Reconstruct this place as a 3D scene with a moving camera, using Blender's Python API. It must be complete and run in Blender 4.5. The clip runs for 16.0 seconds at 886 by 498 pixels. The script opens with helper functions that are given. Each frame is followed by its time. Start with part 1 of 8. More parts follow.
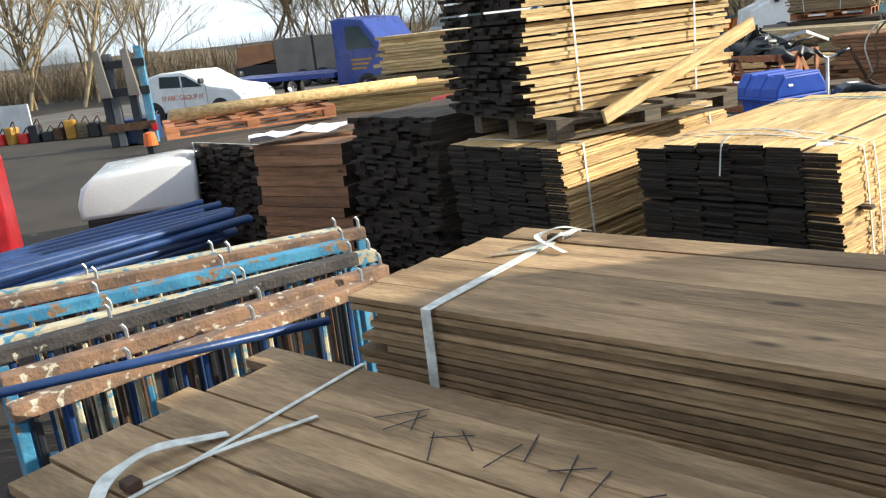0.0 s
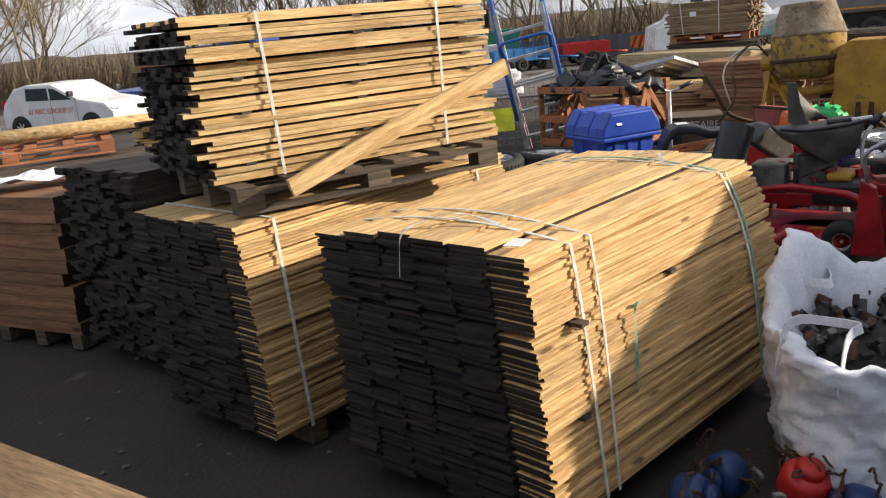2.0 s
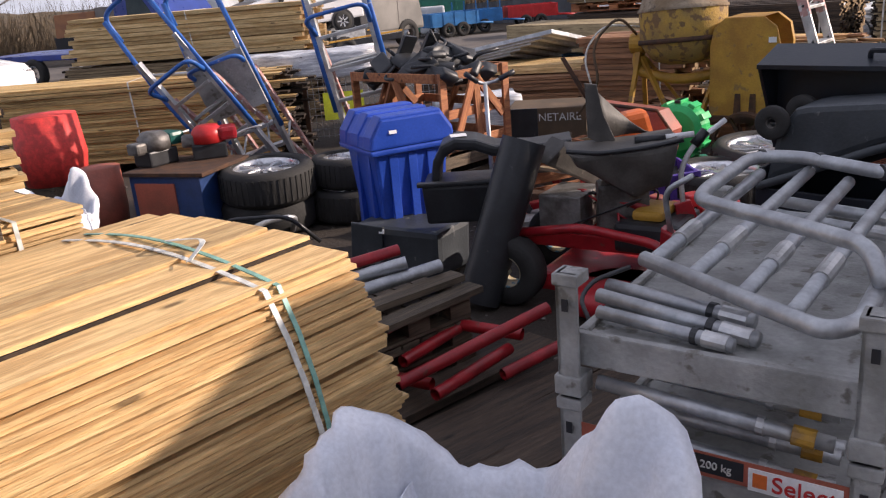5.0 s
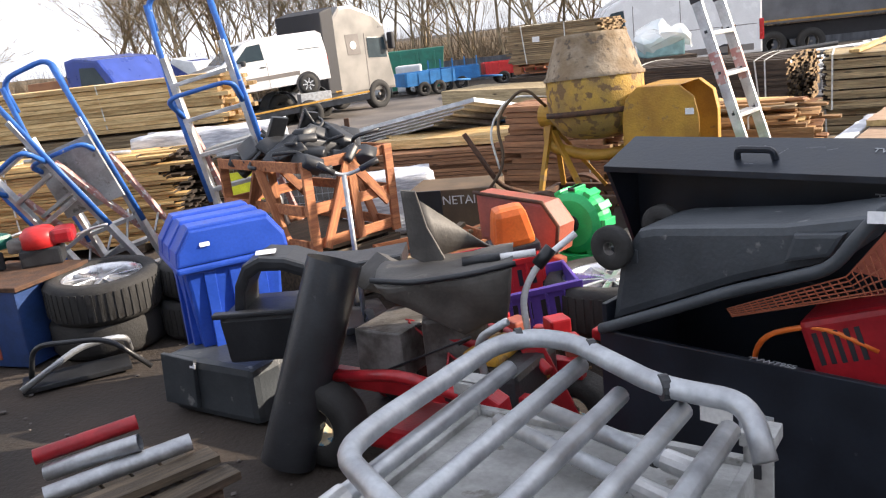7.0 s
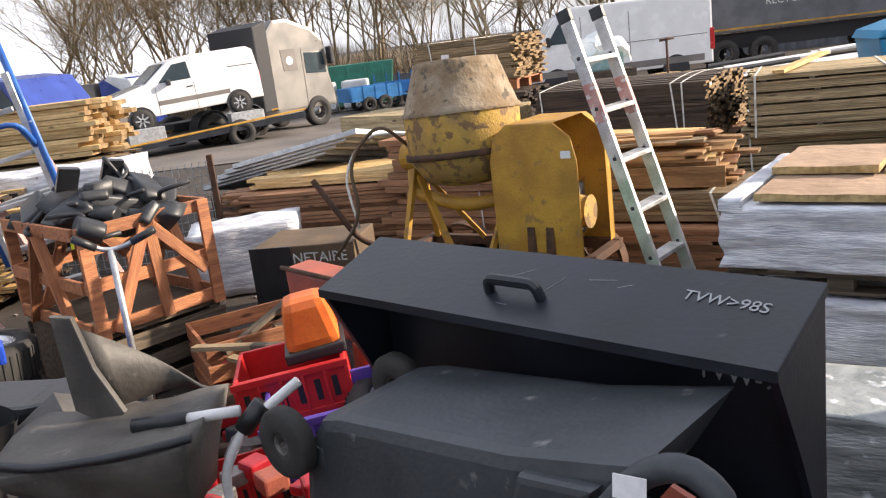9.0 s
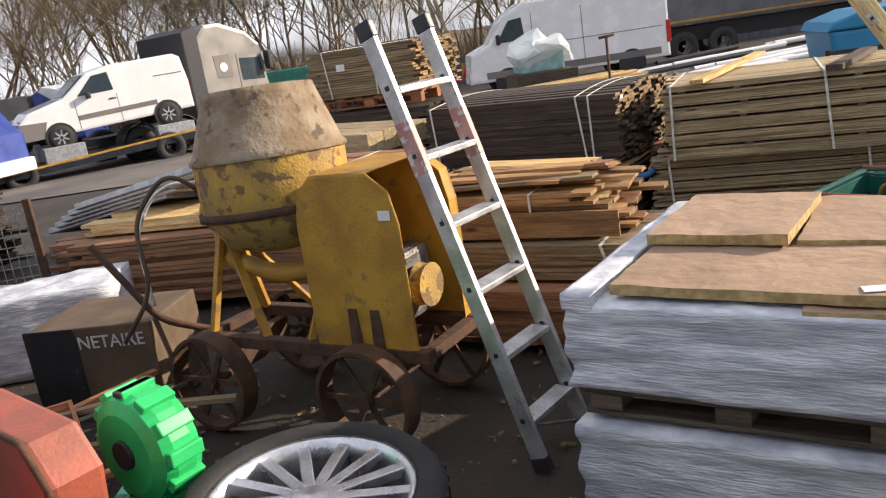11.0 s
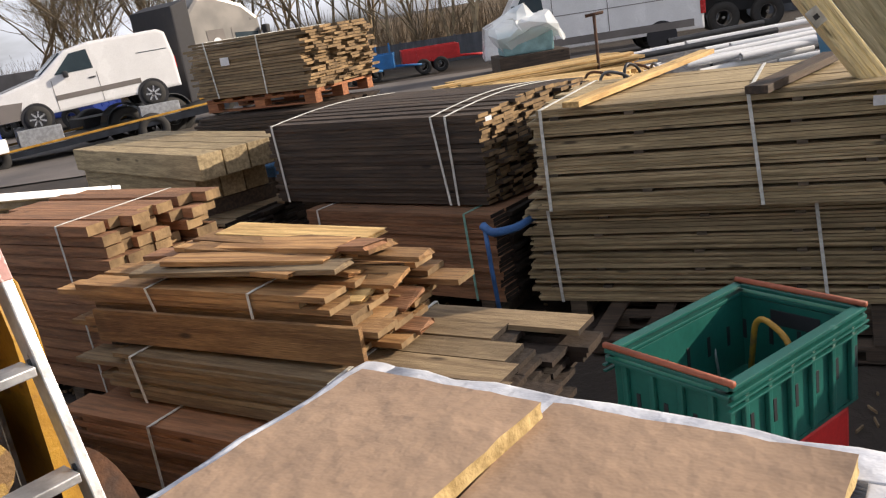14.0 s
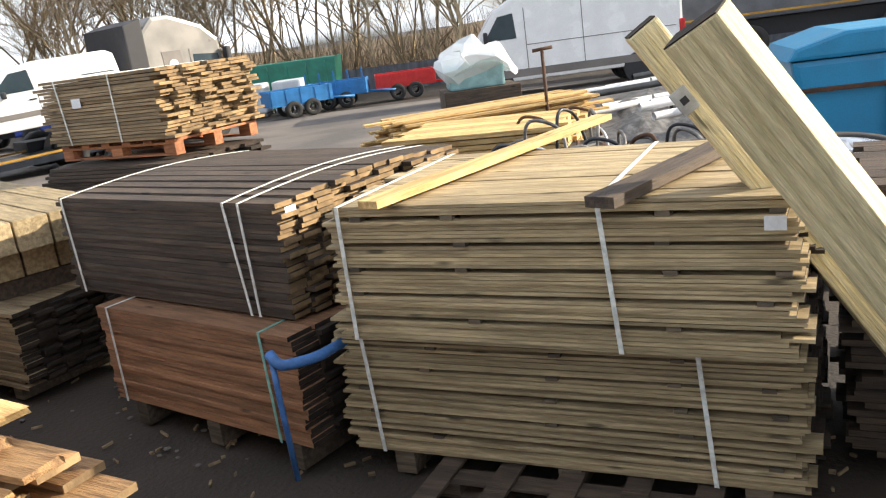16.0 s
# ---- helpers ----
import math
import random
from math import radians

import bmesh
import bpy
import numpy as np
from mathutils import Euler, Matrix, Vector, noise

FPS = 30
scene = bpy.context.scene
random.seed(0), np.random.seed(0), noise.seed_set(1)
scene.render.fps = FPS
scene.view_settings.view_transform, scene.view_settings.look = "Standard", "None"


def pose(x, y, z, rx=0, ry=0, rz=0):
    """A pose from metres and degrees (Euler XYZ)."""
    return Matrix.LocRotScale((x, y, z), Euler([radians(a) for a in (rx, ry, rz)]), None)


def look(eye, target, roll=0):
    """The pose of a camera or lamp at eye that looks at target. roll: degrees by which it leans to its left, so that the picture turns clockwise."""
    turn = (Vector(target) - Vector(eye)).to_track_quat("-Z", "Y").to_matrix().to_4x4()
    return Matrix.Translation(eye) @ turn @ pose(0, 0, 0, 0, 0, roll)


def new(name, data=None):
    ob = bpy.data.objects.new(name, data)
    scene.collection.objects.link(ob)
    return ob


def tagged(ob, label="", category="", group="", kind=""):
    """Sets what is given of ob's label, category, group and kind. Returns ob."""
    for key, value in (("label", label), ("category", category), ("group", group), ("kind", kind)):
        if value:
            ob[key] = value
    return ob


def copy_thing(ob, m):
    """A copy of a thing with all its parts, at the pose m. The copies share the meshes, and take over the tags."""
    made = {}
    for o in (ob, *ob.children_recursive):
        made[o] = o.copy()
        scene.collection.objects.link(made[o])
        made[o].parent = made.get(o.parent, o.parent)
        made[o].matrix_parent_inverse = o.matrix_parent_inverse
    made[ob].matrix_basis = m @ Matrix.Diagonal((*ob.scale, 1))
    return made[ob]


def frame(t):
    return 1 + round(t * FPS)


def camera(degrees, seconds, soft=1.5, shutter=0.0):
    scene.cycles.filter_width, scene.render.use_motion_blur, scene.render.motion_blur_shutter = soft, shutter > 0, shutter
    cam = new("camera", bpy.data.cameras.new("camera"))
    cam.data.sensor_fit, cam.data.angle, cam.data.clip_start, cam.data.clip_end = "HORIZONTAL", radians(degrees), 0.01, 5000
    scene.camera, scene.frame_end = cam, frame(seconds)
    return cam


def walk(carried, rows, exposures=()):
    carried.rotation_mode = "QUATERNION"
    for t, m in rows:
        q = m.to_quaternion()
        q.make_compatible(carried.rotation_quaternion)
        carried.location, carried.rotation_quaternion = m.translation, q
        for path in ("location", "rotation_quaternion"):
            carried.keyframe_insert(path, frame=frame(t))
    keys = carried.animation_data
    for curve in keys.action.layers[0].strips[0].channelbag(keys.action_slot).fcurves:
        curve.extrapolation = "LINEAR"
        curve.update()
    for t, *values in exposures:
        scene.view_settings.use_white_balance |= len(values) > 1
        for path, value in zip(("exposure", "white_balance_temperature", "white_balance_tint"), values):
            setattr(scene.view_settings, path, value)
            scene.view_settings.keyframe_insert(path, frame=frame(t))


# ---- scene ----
cam = camera(55.9, 16.0, soft=1.2)
PATH = [
    (0, (-0.386, -1.248, 1.74), (-0.774, 0.642, 1.213), -6.4),
    (0.5, (-0.175, -0.951, 1.757), (-0.485, 0.962, 1.264), -5.9),
    (1, (0.063, -0.653, 1.766), (-0.178, 1.269, 1.271), -6.0),
    (1.5, (0.377, -0.377, 1.766), (0.151, 1.545, 1.261), -5.5),
    (2, (0.627, -0.066, 1.756), (0.388, 1.849, 1.233), -5.3),
    (2.5, (0.854, 0.253, 1.757), (0.619, 2.161, 1.203), -6.5),
    (3, (1.118, 0.527, 1.758), (0.837, 2.427, 1.201), -5.4),
    (3.5, (1.343, 0.833, 1.743), (1.019, 2.731, 1.205), -4.4),
    (4, (1.574, 1.146, 1.731), (1.29, 3.048, 1.183), -4.6),
    (4.5, (1.823, 1.426, 1.731), (1.574, 3.325, 1.156), -4.0),
    (5, (2.029, 1.715, 1.71), (1.836, 3.608, 1.093), -4.9),
    (5.2, (2.111, 1.828, 1.723), (1.96, 3.726, 1.11), -5.6),
    (7.3, (3.01, 2.933, 1.739), (2.79, 4.859, 1.247), -6.8),
    (7.5, (3.108, 3.049, 1.748), (2.876, 4.972, 1.25), -7.0),
    (8, (3.267, 3.277, 1.749), (3.051, 5.197, 1.232), -6.7),
    (8.5, (3.408, 3.626, 1.751), (3.245, 5.555, 1.25), -7.1),
    (9, (3.616, 3.933, 1.742), (3.485, 5.868, 1.257), -7.1),
    (9.5, (3.784, 4.258, 1.742), (3.681, 6.193, 1.249), -6.7),
    (10, (3.959, 4.56, 1.756), (3.89, 6.496, 1.257), -8.1),
    (10.2, (4.038, 4.715, 1.735), (3.988, 6.65, 1.234), -8.5),
    (12.3, (5.047, 5.892, 1.736), (4.839, 7.818, 1.24), -9.2),
    (12.5, (5.129, 6.027, 1.71), (4.907, 7.948, 1.201), -9.3),
    (12.9, (5.28, 6.261, 1.737), (5.056, 8.177, 1.207), -9.6),
    (13, (5.324, 6.317, 1.727), (5.103, 8.233, 1.198), -9.4),
    (13.5, (5.566, 6.606, 1.716), (5.346, 8.52, 1.178), -9.1),
    (14, (5.771, 6.878, 1.698), (5.54, 8.785, 1.144), -9.0),
    (14.5, (5.967, 7.163, 1.711), (5.699, 9.066, 1.158), -9.5),
    (15, (6.197, 7.466, 1.71), (5.866, 9.362, 1.166), -9.4),
    (15.5, (6.381, 7.77, 1.7), (6.062, 9.674, 1.176), -8.0),
    (16, (6.544, 8.09, 1.721), (6.324, 10.011, 1.207), -7.8),
]
EXPOSURES = [(0, 0.66, 5950, 3), (1, 0.55, 6000, 2), (2, 0.25, 6450, 12), (3.5, -0.1, 6650, 24), (4.5, -0.08, 6550, 24), (5, 0.18, 6250, 22), (7.4, 1.1, 6350, 14), (9, 0.9, 6450, 15), (10, 0.75, 6450, 15), (12.5, 0.22, 6450, 15), (14, 0.2, 6400, 15), (15, 0.6, 6350, 12), (16, 1.05, 6300, 9)]
walk(cam, [(t, look(eye, target, roll)) for t, eye, target, roll in PATH], EXPOSURES)

# ---- world, sun ----
SUN_AZ, SUN_EL = radians(80), radians(22)
world = bpy.data.worlds.new("world")
scene.world = world
world.use_nodes = True
wn = world.node_tree
sky = wn.nodes.new("ShaderNodeTexSky")
sky.sky_type, sky.sun_disc = "NISHITA", False
sky.sun_elevation, sky.sun_rotation = SUN_EL, SUN_AZ
sky.air_density, sky.dust_density = 1.0, 2.0
# thin broken cloud over the blue
tc = wn.nodes.new("ShaderNodeTexCoord")
cm = wn.nodes.new("ShaderNodeMapping")
cm.inputs["Scale"].default_value = (1.5, 1.5, 5)
cn = wn.nodes.new("ShaderNodeTexNoise")
cn.inputs["Scale"].default_value, cn.inputs["Detail"].default_value = 2.2, 6
cr = wn.nodes.new("ShaderNodeValToRGB")
cr.color_ramp.elements[0].position, cr.color_ramp.elements[1].position = 0.36, 0.62
cx = wn.nodes.new("ShaderNodeMix")
cx.data_type = "RGBA"
cx.inputs["B"].default_value = (11.5, 11.9, 12.6, 1)
wn.links.new(tc.outputs["Generated"], cm.inputs["Vector"])
wn.links.new(cm.outputs["Vector"], cn.inputs["Vector"])
wn.links.new(cn.outputs["Fac"], cr.inputs["Fac"])
wn.links.new(cr.outputs["Color"], cx.inputs["Factor"])
wn.links.new(sky.outputs["Color"], cx.inputs["A"])
bg = wn.nodes["Background"]
bg.inputs["Strength"].default_value = 0.075
wn.links.new(cx.outputs["Result"], bg.inputs["Color"])
sun = new("sun", bpy.data.lights.new("sun", "SUN"))
sun.data.energy, sun.data.angle, sun.data.color = 5.0, radians(0.6), (1, 0.87, 0.68)
sun.matrix_basis = look((0, 0, 0), (-math.sin(SUN_AZ) * math.cos(SUN_EL), -math.cos(SUN_AZ) * math.cos(SUN_EL), -math.sin(SUN_EL)))


# ---- materials ----
def mat(name, c, c2=None, rough=0.7, metal=0.0, scale=6.0, stretch=(1, 1, 1), bump=0.25, fine=70.0, rand=0.0, spots=None, spot_at=0.62, grain=0.4, knots=False):
    """Base colour c mixed with c2 by a coarse noise, grain by a fine one, a change of value from piece to piece, and spots of wear."""
    m = bpy.data.materials.new(name)
    m.use_nodes = True
    nt = m.node_tree
    N, K = nt.nodes.new, nt.links.new
    b = nt.nodes["Principled BSDF"]
    b.inputs["Roughness"].default_value, b.inputs["Metallic"].default_value = rough, metal
    co, info, geo = N("ShaderNodeTexCoord"), N("ShaderNodeObjectInfo"), N("ShaderNodeNewGeometry")
    add = N("ShaderNodeMath")
    K(info.outputs["Random"], add.inputs[0])
    K(geo.outputs["Random Per Island"], add.inputs[1])
    fr = N("ShaderNodeMath")
    fr.operation = "FRACT"
    K(add.outputs[0], fr.inputs[0])
    sh = N("ShaderNodeMath")
    sh.operation = "MULTIPLY"
    sh.inputs[1].default_value = 37.0 if rand else 0.0
    K(fr.outputs[0], sh.inputs[0])
    mp = N("ShaderNodeMapping")
    mp.inputs["Scale"].default_value = stretch
    K(co.outputs["Object"], mp.inputs["Vector"])
    K(sh.outputs[0], mp.inputs["Location"])
    n1, n2 = N("ShaderNodeTexNoise"), N("ShaderNodeTexNoise")
    for n, s, d in ((n1, scale, 4), (n2, fine, 3)):
        n.inputs["Scale"].default_value, n.inputs["Detail"].default_value = s, d
        K(mp.outputs["Vector"], n.inputs["Vector"])
    c2 = c2 or tuple(v * 0.7 for v in c)
    rp = N("ShaderNodeValToRGB")
    e = rp.color_ramp.elements
    e[0].position, e[0].color, e[1].position, e[1].color = 0.38, (*c2, 1), 0.62, (*c, 1)
    K(n1.outputs["Fac"], rp.inputs["Fac"])
    col = rp.outputs["Color"]
    if spots:
        n3, r3, mx = N("ShaderNodeTexNoise"), N("ShaderNodeValToRGB"), N("ShaderNodeMix")
        n3.inputs["Scale"].default_value, n3.inputs["Detail"].default_value = scale * 2.3, 7
        K(co.outputs["Object"], n3.inputs["Vector"])
        r3.color_ramp.elements[0].position, r3.color_ramp.elements[1].position = spot_at, spot_at + 0.06
        K(n3.outputs["Fac"], r3.inputs["Fac"])
        mx.data_type = "RGBA"
        mx.inputs["B"].default_value = (*spots, 1)
        K(r3.outputs["Color"], mx.inputs["Factor"])
        K(col, mx.inputs["A"])
        col = mx.outputs["Result"]
    if knots:
        km, vo, kr, kx = N("ShaderNodeMapping"), N("ShaderNodeTexVoronoi"), N("ShaderNodeValToRGB"), N("ShaderNodeMix")
        km.inputs["Scale"].default_value = (2.6, 8, 8)
        K(co.outputs["Object"], km.inputs["Vector"])
        K(sh.outputs[0], km.inputs["Location"])
        K(km.outputs["Vector"], vo.inputs["Vector"])
        vo.inputs["Scale"].default_value = 1.0
        kr.color_ramp.elements[0].position, kr.color_ramp.elements[0].color = 0.06, (1, 1, 1, 1)
        kr.color_ramp.elements[1].position, kr.color_ramp.elements[1].color = 0.13, (0, 0, 0, 1)
        K(vo.outputs["Distance"], kr.inputs["Fac"])
        kx.data_type = "RGBA"
        kx.inputs["B"].default_value = (*(v * 0.35 for v in c2), 1)
        K(kr.outputs["Color"], kx.inputs["Factor"])
        K(col, kx.inputs["A"])
        col = kx.outputs["Result"]
    hs = N("ShaderNodeHueSaturation")
    ma = N("ShaderNodeMath")
    ma.operation = "MULTIPLY_ADD"
    ma.inputs[1].default_value, ma.inputs[2].default_value = grain, 1.0 - grain / 2 - rand / 2
    K(n2.outputs["Fac"], ma.inputs[0])
    mb = N("ShaderNodeMath")
    mb.operation = "MULTIPLY_ADD"
    mb.inputs[1].default_value = rand
    K(fr.outputs[0], mb.inputs[0])
    K(ma.outputs[0], mb.inputs[2])
    K(mb.outputs[0], hs.inputs["Value"])
    K(col, hs.inputs["Color"])
    K(hs.outputs["Color"], b.inputs["Base Color"])
    rr = N("ShaderNodeMath")
    rr.operation = "MULTIPLY_ADD"
    rr.inputs[1].default_value, rr.inputs[2].default_value = 0.3, max(rough - 0.15, 0.03)
    K(n1.outputs["Fac"], rr.inputs[0])
    K(rr.outputs[0], b.inputs["Roughness"])
    if bump:
        bp = N("ShaderNodeBump")
        bp.inputs["Strength"].default_value, bp.inputs["Distance"].default_value = bump, 0.01
        K(n2.outputs["Fac"], bp.inputs["Height"])
        K(bp.outputs["Normal"], b.inputs["Normal"])
    return m


def wood(name, c, c2, rand=0.5, rough=0.75, grain=1.0):
    return mat(name, c, c2, rough, scale=3.0, stretch=(1.2, 14, 14), bump=0.5 * grain, fine=16, rand=rand, grain=0.95, knots=True)


M_PALE = wood("pale sawn pine", (0.68, 0.47, 0.2), (0.44, 0.27, 0.1))
M_LATH = wood("orange pine lath", (0.74, 0.54, 0.27), (0.5, 0.32, 0.13))
M_FENCE = wood("treated fence board", (0.74, 0.51, 0.24), (0.5, 0.31, 0.13), rand=0.4)
M_GREY = wood("weathered board", (0.30, 0.22, 0.125), (0.18, 0.125, 0.07))
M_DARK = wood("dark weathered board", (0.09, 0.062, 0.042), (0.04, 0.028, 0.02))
M_BROWN = mat("brown decking", (0.39, 0.255, 0.135), (0.22, 0.135, 0.065), rough=0.75, scale=1.6, stretch=(1.6, 9, 9), bump=0.35, fine=14, rand=0.5, spots=(0.13, 0.085, 0.05), spot_at=0.7, grain=1.0, knots=True)
M_MIX = wood("tan and reddish offcut", (0.42, 0.24, 0.1), (0.23, 0.12, 0.048), rand=0.8)
M_REDW = wood("reddish board", (0.34, 0.17, 0.085), (0.2, 0.1, 0.05))
M_GREENW = wood("green treated timber", (0.44, 0.34, 0.195), (0.26, 0.195, 0.105), rand=0.4)
M_POST = wood("fresh gate post", (0.72, 0.62, 0.38), (0.52, 0.44, 0.25))
M_OLDW = wood("old pallet wood", (0.14, 0.105, 0.07), (0.06, 0.045, 0.03))
M_CRATE = wood("red stained crate wood", (0.46, 0.19, 0.08), (0.3, 0.11, 0.05))
M_BLUEW = wood("blue painted pallet", (0.05, 0.16, 0.33), (0.04, 0.1, 0.2))
# Weathered ends, darkened further: the shade on end faces is in the colour.
M_END = mat("weathered end grain darkened for shade", (0.042, 0.028, 0.019), (0.018, 0.012, 0.008), rough=0.9, scale=9, bump=0.6, fine=40, rand=0.5)
# Lit copy of the end grain, lighter for packs with sunlit ends.
M_ENDL = mat("sunlit end grain", (0.3, 0.2, 0.1), (0.17, 0.11, 0.055), rough=0.9, scale=9, bump=0.6, fine=40, rand=0.5)
M_STRAP = mat("white strapping", (0.75, 0.75, 0.7), rough=0.45, scale=30, bump=0.1)
M_STRAPG = mat("green strapping", (0.25, 0.5, 0.42), rough=0.45, scale=30, bump=0.1)
M_STRAPB = mat("blue strapping", (0.06, 0.17, 0.42), rough=0.5, scale=30, bump=0.1)
M_PAPER = mat("white paper", (0.8, 0.8, 0.8), (0.72, 0.72, 0.74), rough=0.8, bump=0.05)
M_MUD = mat("damp yard mud", (0.05, 0.037, 0.028), (0.026, 0.02, 0.015), rough=0.85, scale=0.9, bump=0.9, fine=38, spots=(0.12, 0.1, 0.08), spot_at=0.68)
M_ASPH = mat("worn asphalt", (0.16, 0.14, 0.125), (0.09, 0.08, 0.075), rough=0.85, scale=0.6, bump=0.6, fine=40)
M_BLACKP = mat("black plastic", (0.028, 0.03, 0.034), (0.02, 0.021, 0.024), rough=0.42, scale=9, bump=0.12, spots=(0.07, 0.07, 0.072), spot_at=0.68)
M_GREYP = mat("scuffed dark grey plastic", (0.055, 0.063, 0.072), (0.036, 0.042, 0.049), rough=0.5, scale=5, bump=0.15, spots=(0.2, 0.2, 0.2), spot_at=0.66)
M_STEELB = mat("dark navy painted steel", (0.014, 0.018, 0.027), (0.009, 0.011, 0.016), rough=0.36, scale=5, bump=0.06, spots=(0.07, 0.075, 0.085), spot_at=0.7)
# Black plastic made grey-brown: the sunlight on it is put into the colour.
M_LITBLACK = mat("black plastic lightened for sunlight", (0.1, 0.092, 0.082), (0.055, 0.05, 0.046), rough=0.6, scale=7, bump=0.15, spots=(0.16, 0.145, 0.125), spot_at=0.66)
M_RUBBER = mat("tyre rubber", (0.03, 0.029, 0.028), (0.02, 0.019, 0.018), rough=0.8, scale=12, bump=0.3)
M_ALLOY = mat("alloy", (0.75, 0.76, 0.78), (0.6, 0.6, 0.62), rough=0.3, metal=0.9, scale=10, bump=0.05)
M_ALU = mat("dull aluminium", (0.66, 0.66, 0.66), (0.45, 0.45, 0.45), rough=0.42, metal=0.75, scale=9, bump=0.1, spots=(0.3, 0.29, 0.27), spot_at=0.66)
M_GALV = mat("galvanised steel", (0.5, 0.52, 0.54), (0.36, 0.37, 0.39), rough=0.45, metal=0.7, scale=14, bump=0.1)
M_DIRTALU = mat("dirty grey platform", (0.42, 0.42, 0.41), (0.25, 0.25, 0.24), rough=0.7, metal=0.2, scale=7, bump=0.25, spots=(0.18, 0.17, 0.15), spot_at=0.6)
M_RUST = mat("rusted steel", (0.1, 0.047, 0.024), (0.05, 0.026, 0.016), rough=0.85, scale=14, bump=0.5)
M_YELLOW = mat("worn yellow paint", (0.47, 0.26, 0.03), (0.33, 0.165, 0.02), rough=0.55, scale=5, bump=0.3, spots=(0.26, 0.15, 0.045), spot_at=0.6)
M_MIXCONE = mat("cement-caked drum", (0.3, 0.24, 0.17), (0.2, 0.14, 0.08), rough=0.9, scale=7, bump=0.9, fine=30, spots=(0.11, 0.085, 0.06), spot_at=0.57)
M_MIXBODY = mat("cement-stained yellow drum", (0.5, 0.31, 0.06), (0.34, 0.22, 0.07), rough=0.75, scale=6, bump=0.5, spots=(0.2, 0.12, 0.055), spot_at=0.52)
M_BLUE = mat("blue plastic", (0.025, 0.085, 0.5), (0.02, 0.07, 0.42), rough=0.38, scale=5, bump=0.04)
M_BLUEPT = mat("chipped blue paint", (0.09, 0.3, 0.47), (0.05, 0.19, 0.33), rough=0.55, scale=9, bump=0.3, spots=(0.25, 0.15, 0.08), spot_at=0.55)
M_WHITEPT = mat("flaking cream paint", (0.6, 0.54, 0.4), (0.45, 0.36, 0.22), rough=0.6, scale=11, bump=0.3, spots=(0.1, 0.27, 0.4), spot_at=0.54)
M_RUSTPT = mat("rust-brown rail", (0.3, 0.17, 0.1), (0.16, 0.1, 0.07), rough=0.7, scale=11, bump=0.4, spots=(0.55, 0.5, 0.4), spot_at=0.6)
M_ORPT = mat("faded orange paint", (0.36, 0.1, 0.05), (0.27, 0.08, 0.04), rough=0.6, scale=9, bump=0.2)
M_NAVYTUBE = mat("navy blue tube", (0.025, 0.06, 0.19), (0.02, 0.045, 0.13), rough=0.4, metal=0.1, scale=8, bump=0.08)
M_RED = mat("red paint", (0.44, 0.018, 0.025), (0.28, 0.011, 0.017), rough=0.35, scale=7, bump=0.1, spots=(0.22, 0.05, 0.04), spot_at=0.64)
M_REDP = mat("red plastic", (0.6, 0.03, 0.03), (0.5, 0.02, 0.02), rough=0.4, scale=6, bump=0.05)
M_ORANGE = mat("orange plastic", (0.75, 0.17, 0.025), (0.62, 0.12, 0.02), rough=0.4, scale=6, bump=0.05)
M_RUSTRED = mat("rust-red sheet", (0.4, 0.1, 0.06), (0.27, 0.08, 0.05), rough=0.5, scale=6, bump=0.15)
M_GREEN = mat("bright green plastic", (0.02, 0.5, 0.14), (0.02, 0.4, 0.11), rough=0.35, scale=5, bump=0.04)
M_TEAL = mat("dark green crate plastic", (0.009, 0.115, 0.092), (0.008, 0.09, 0.073), rough=0.42, scale=6, bump=0.06, spots=(0.1, 0.25, 0.22), spot_at=0.7)
M_PURPLE = mat("purple plastic", (0.12, 0.07, 0.4), rough=0.4, scale=6, bump=0.05)
M_WHITE = mat("white vehicle paint", (0.8, 0.8, 0.8), (0.74, 0.74, 0.74), rough=0.25, scale=2, bump=0.02)
M_SILVER = mat("silver vehicle paint", (0.27, 0.255, 0.235), (0.22, 0.21, 0.195), rough=0.35, metal=0.3, scale=2, bump=0.02)
M_GLASS = mat("dark window glass", (0.03, 0.05, 0.06), (0.02, 0.035, 0.045), rough=0.2, scale=2, bump=0.0)
M_LAMPR = mat("red lamp", (0.55, 0.02, 0.02), rough=0.25, scale=9, bump=0.0)
M_SACK = mat("white woven sack", (0.8, 0.82, 0.88), (0.66, 0.69, 0.77), rough=0.6, scale=5, bump=0.08, fine=90)
M_WRAP = mat("white shrink wrap", (0.74, 0.76, 0.8), (0.42, 0.44, 0.5), rough=0.35, scale=5, stretch=(1, 1, 8), bump=1.0, fine=18, grain=0.7)
M_FILMG = mat("clear film over grey slabs", (0.36, 0.38, 0.38), (0.2, 0.22, 0.22), rough=0.3, scale=5, stretch=(1, 1, 5), bump=1.0, fine=18, spots=(0.6, 0.62, 0.64), spot_at=0.6)
M_SLAB = mat("riven sandstone", (0.44, 0.3, 0.2), (0.35, 0.235, 0.155), rough=0.85, scale=2.2, bump=1.0, fine=16, rand=0.45, spots=(0.26, 0.185, 0.13), spot_at=0.66, grain=0.3)
M_SLABE = mat("yellow sandstone edge", (0.5, 0.37, 0.17), (0.34, 0.24, 0.1), rough=0.9, scale=20, bump=0.8, fine=40)
M_MESHR = mat("red netting", (0.75, 0.06, 0.05), rough=0.6, scale=20, bump=0.2)
M_BLUECAB = mat("blue cab paint", (0.03, 0.06, 0.3), rough=0.3, scale=2, bump=0.0)
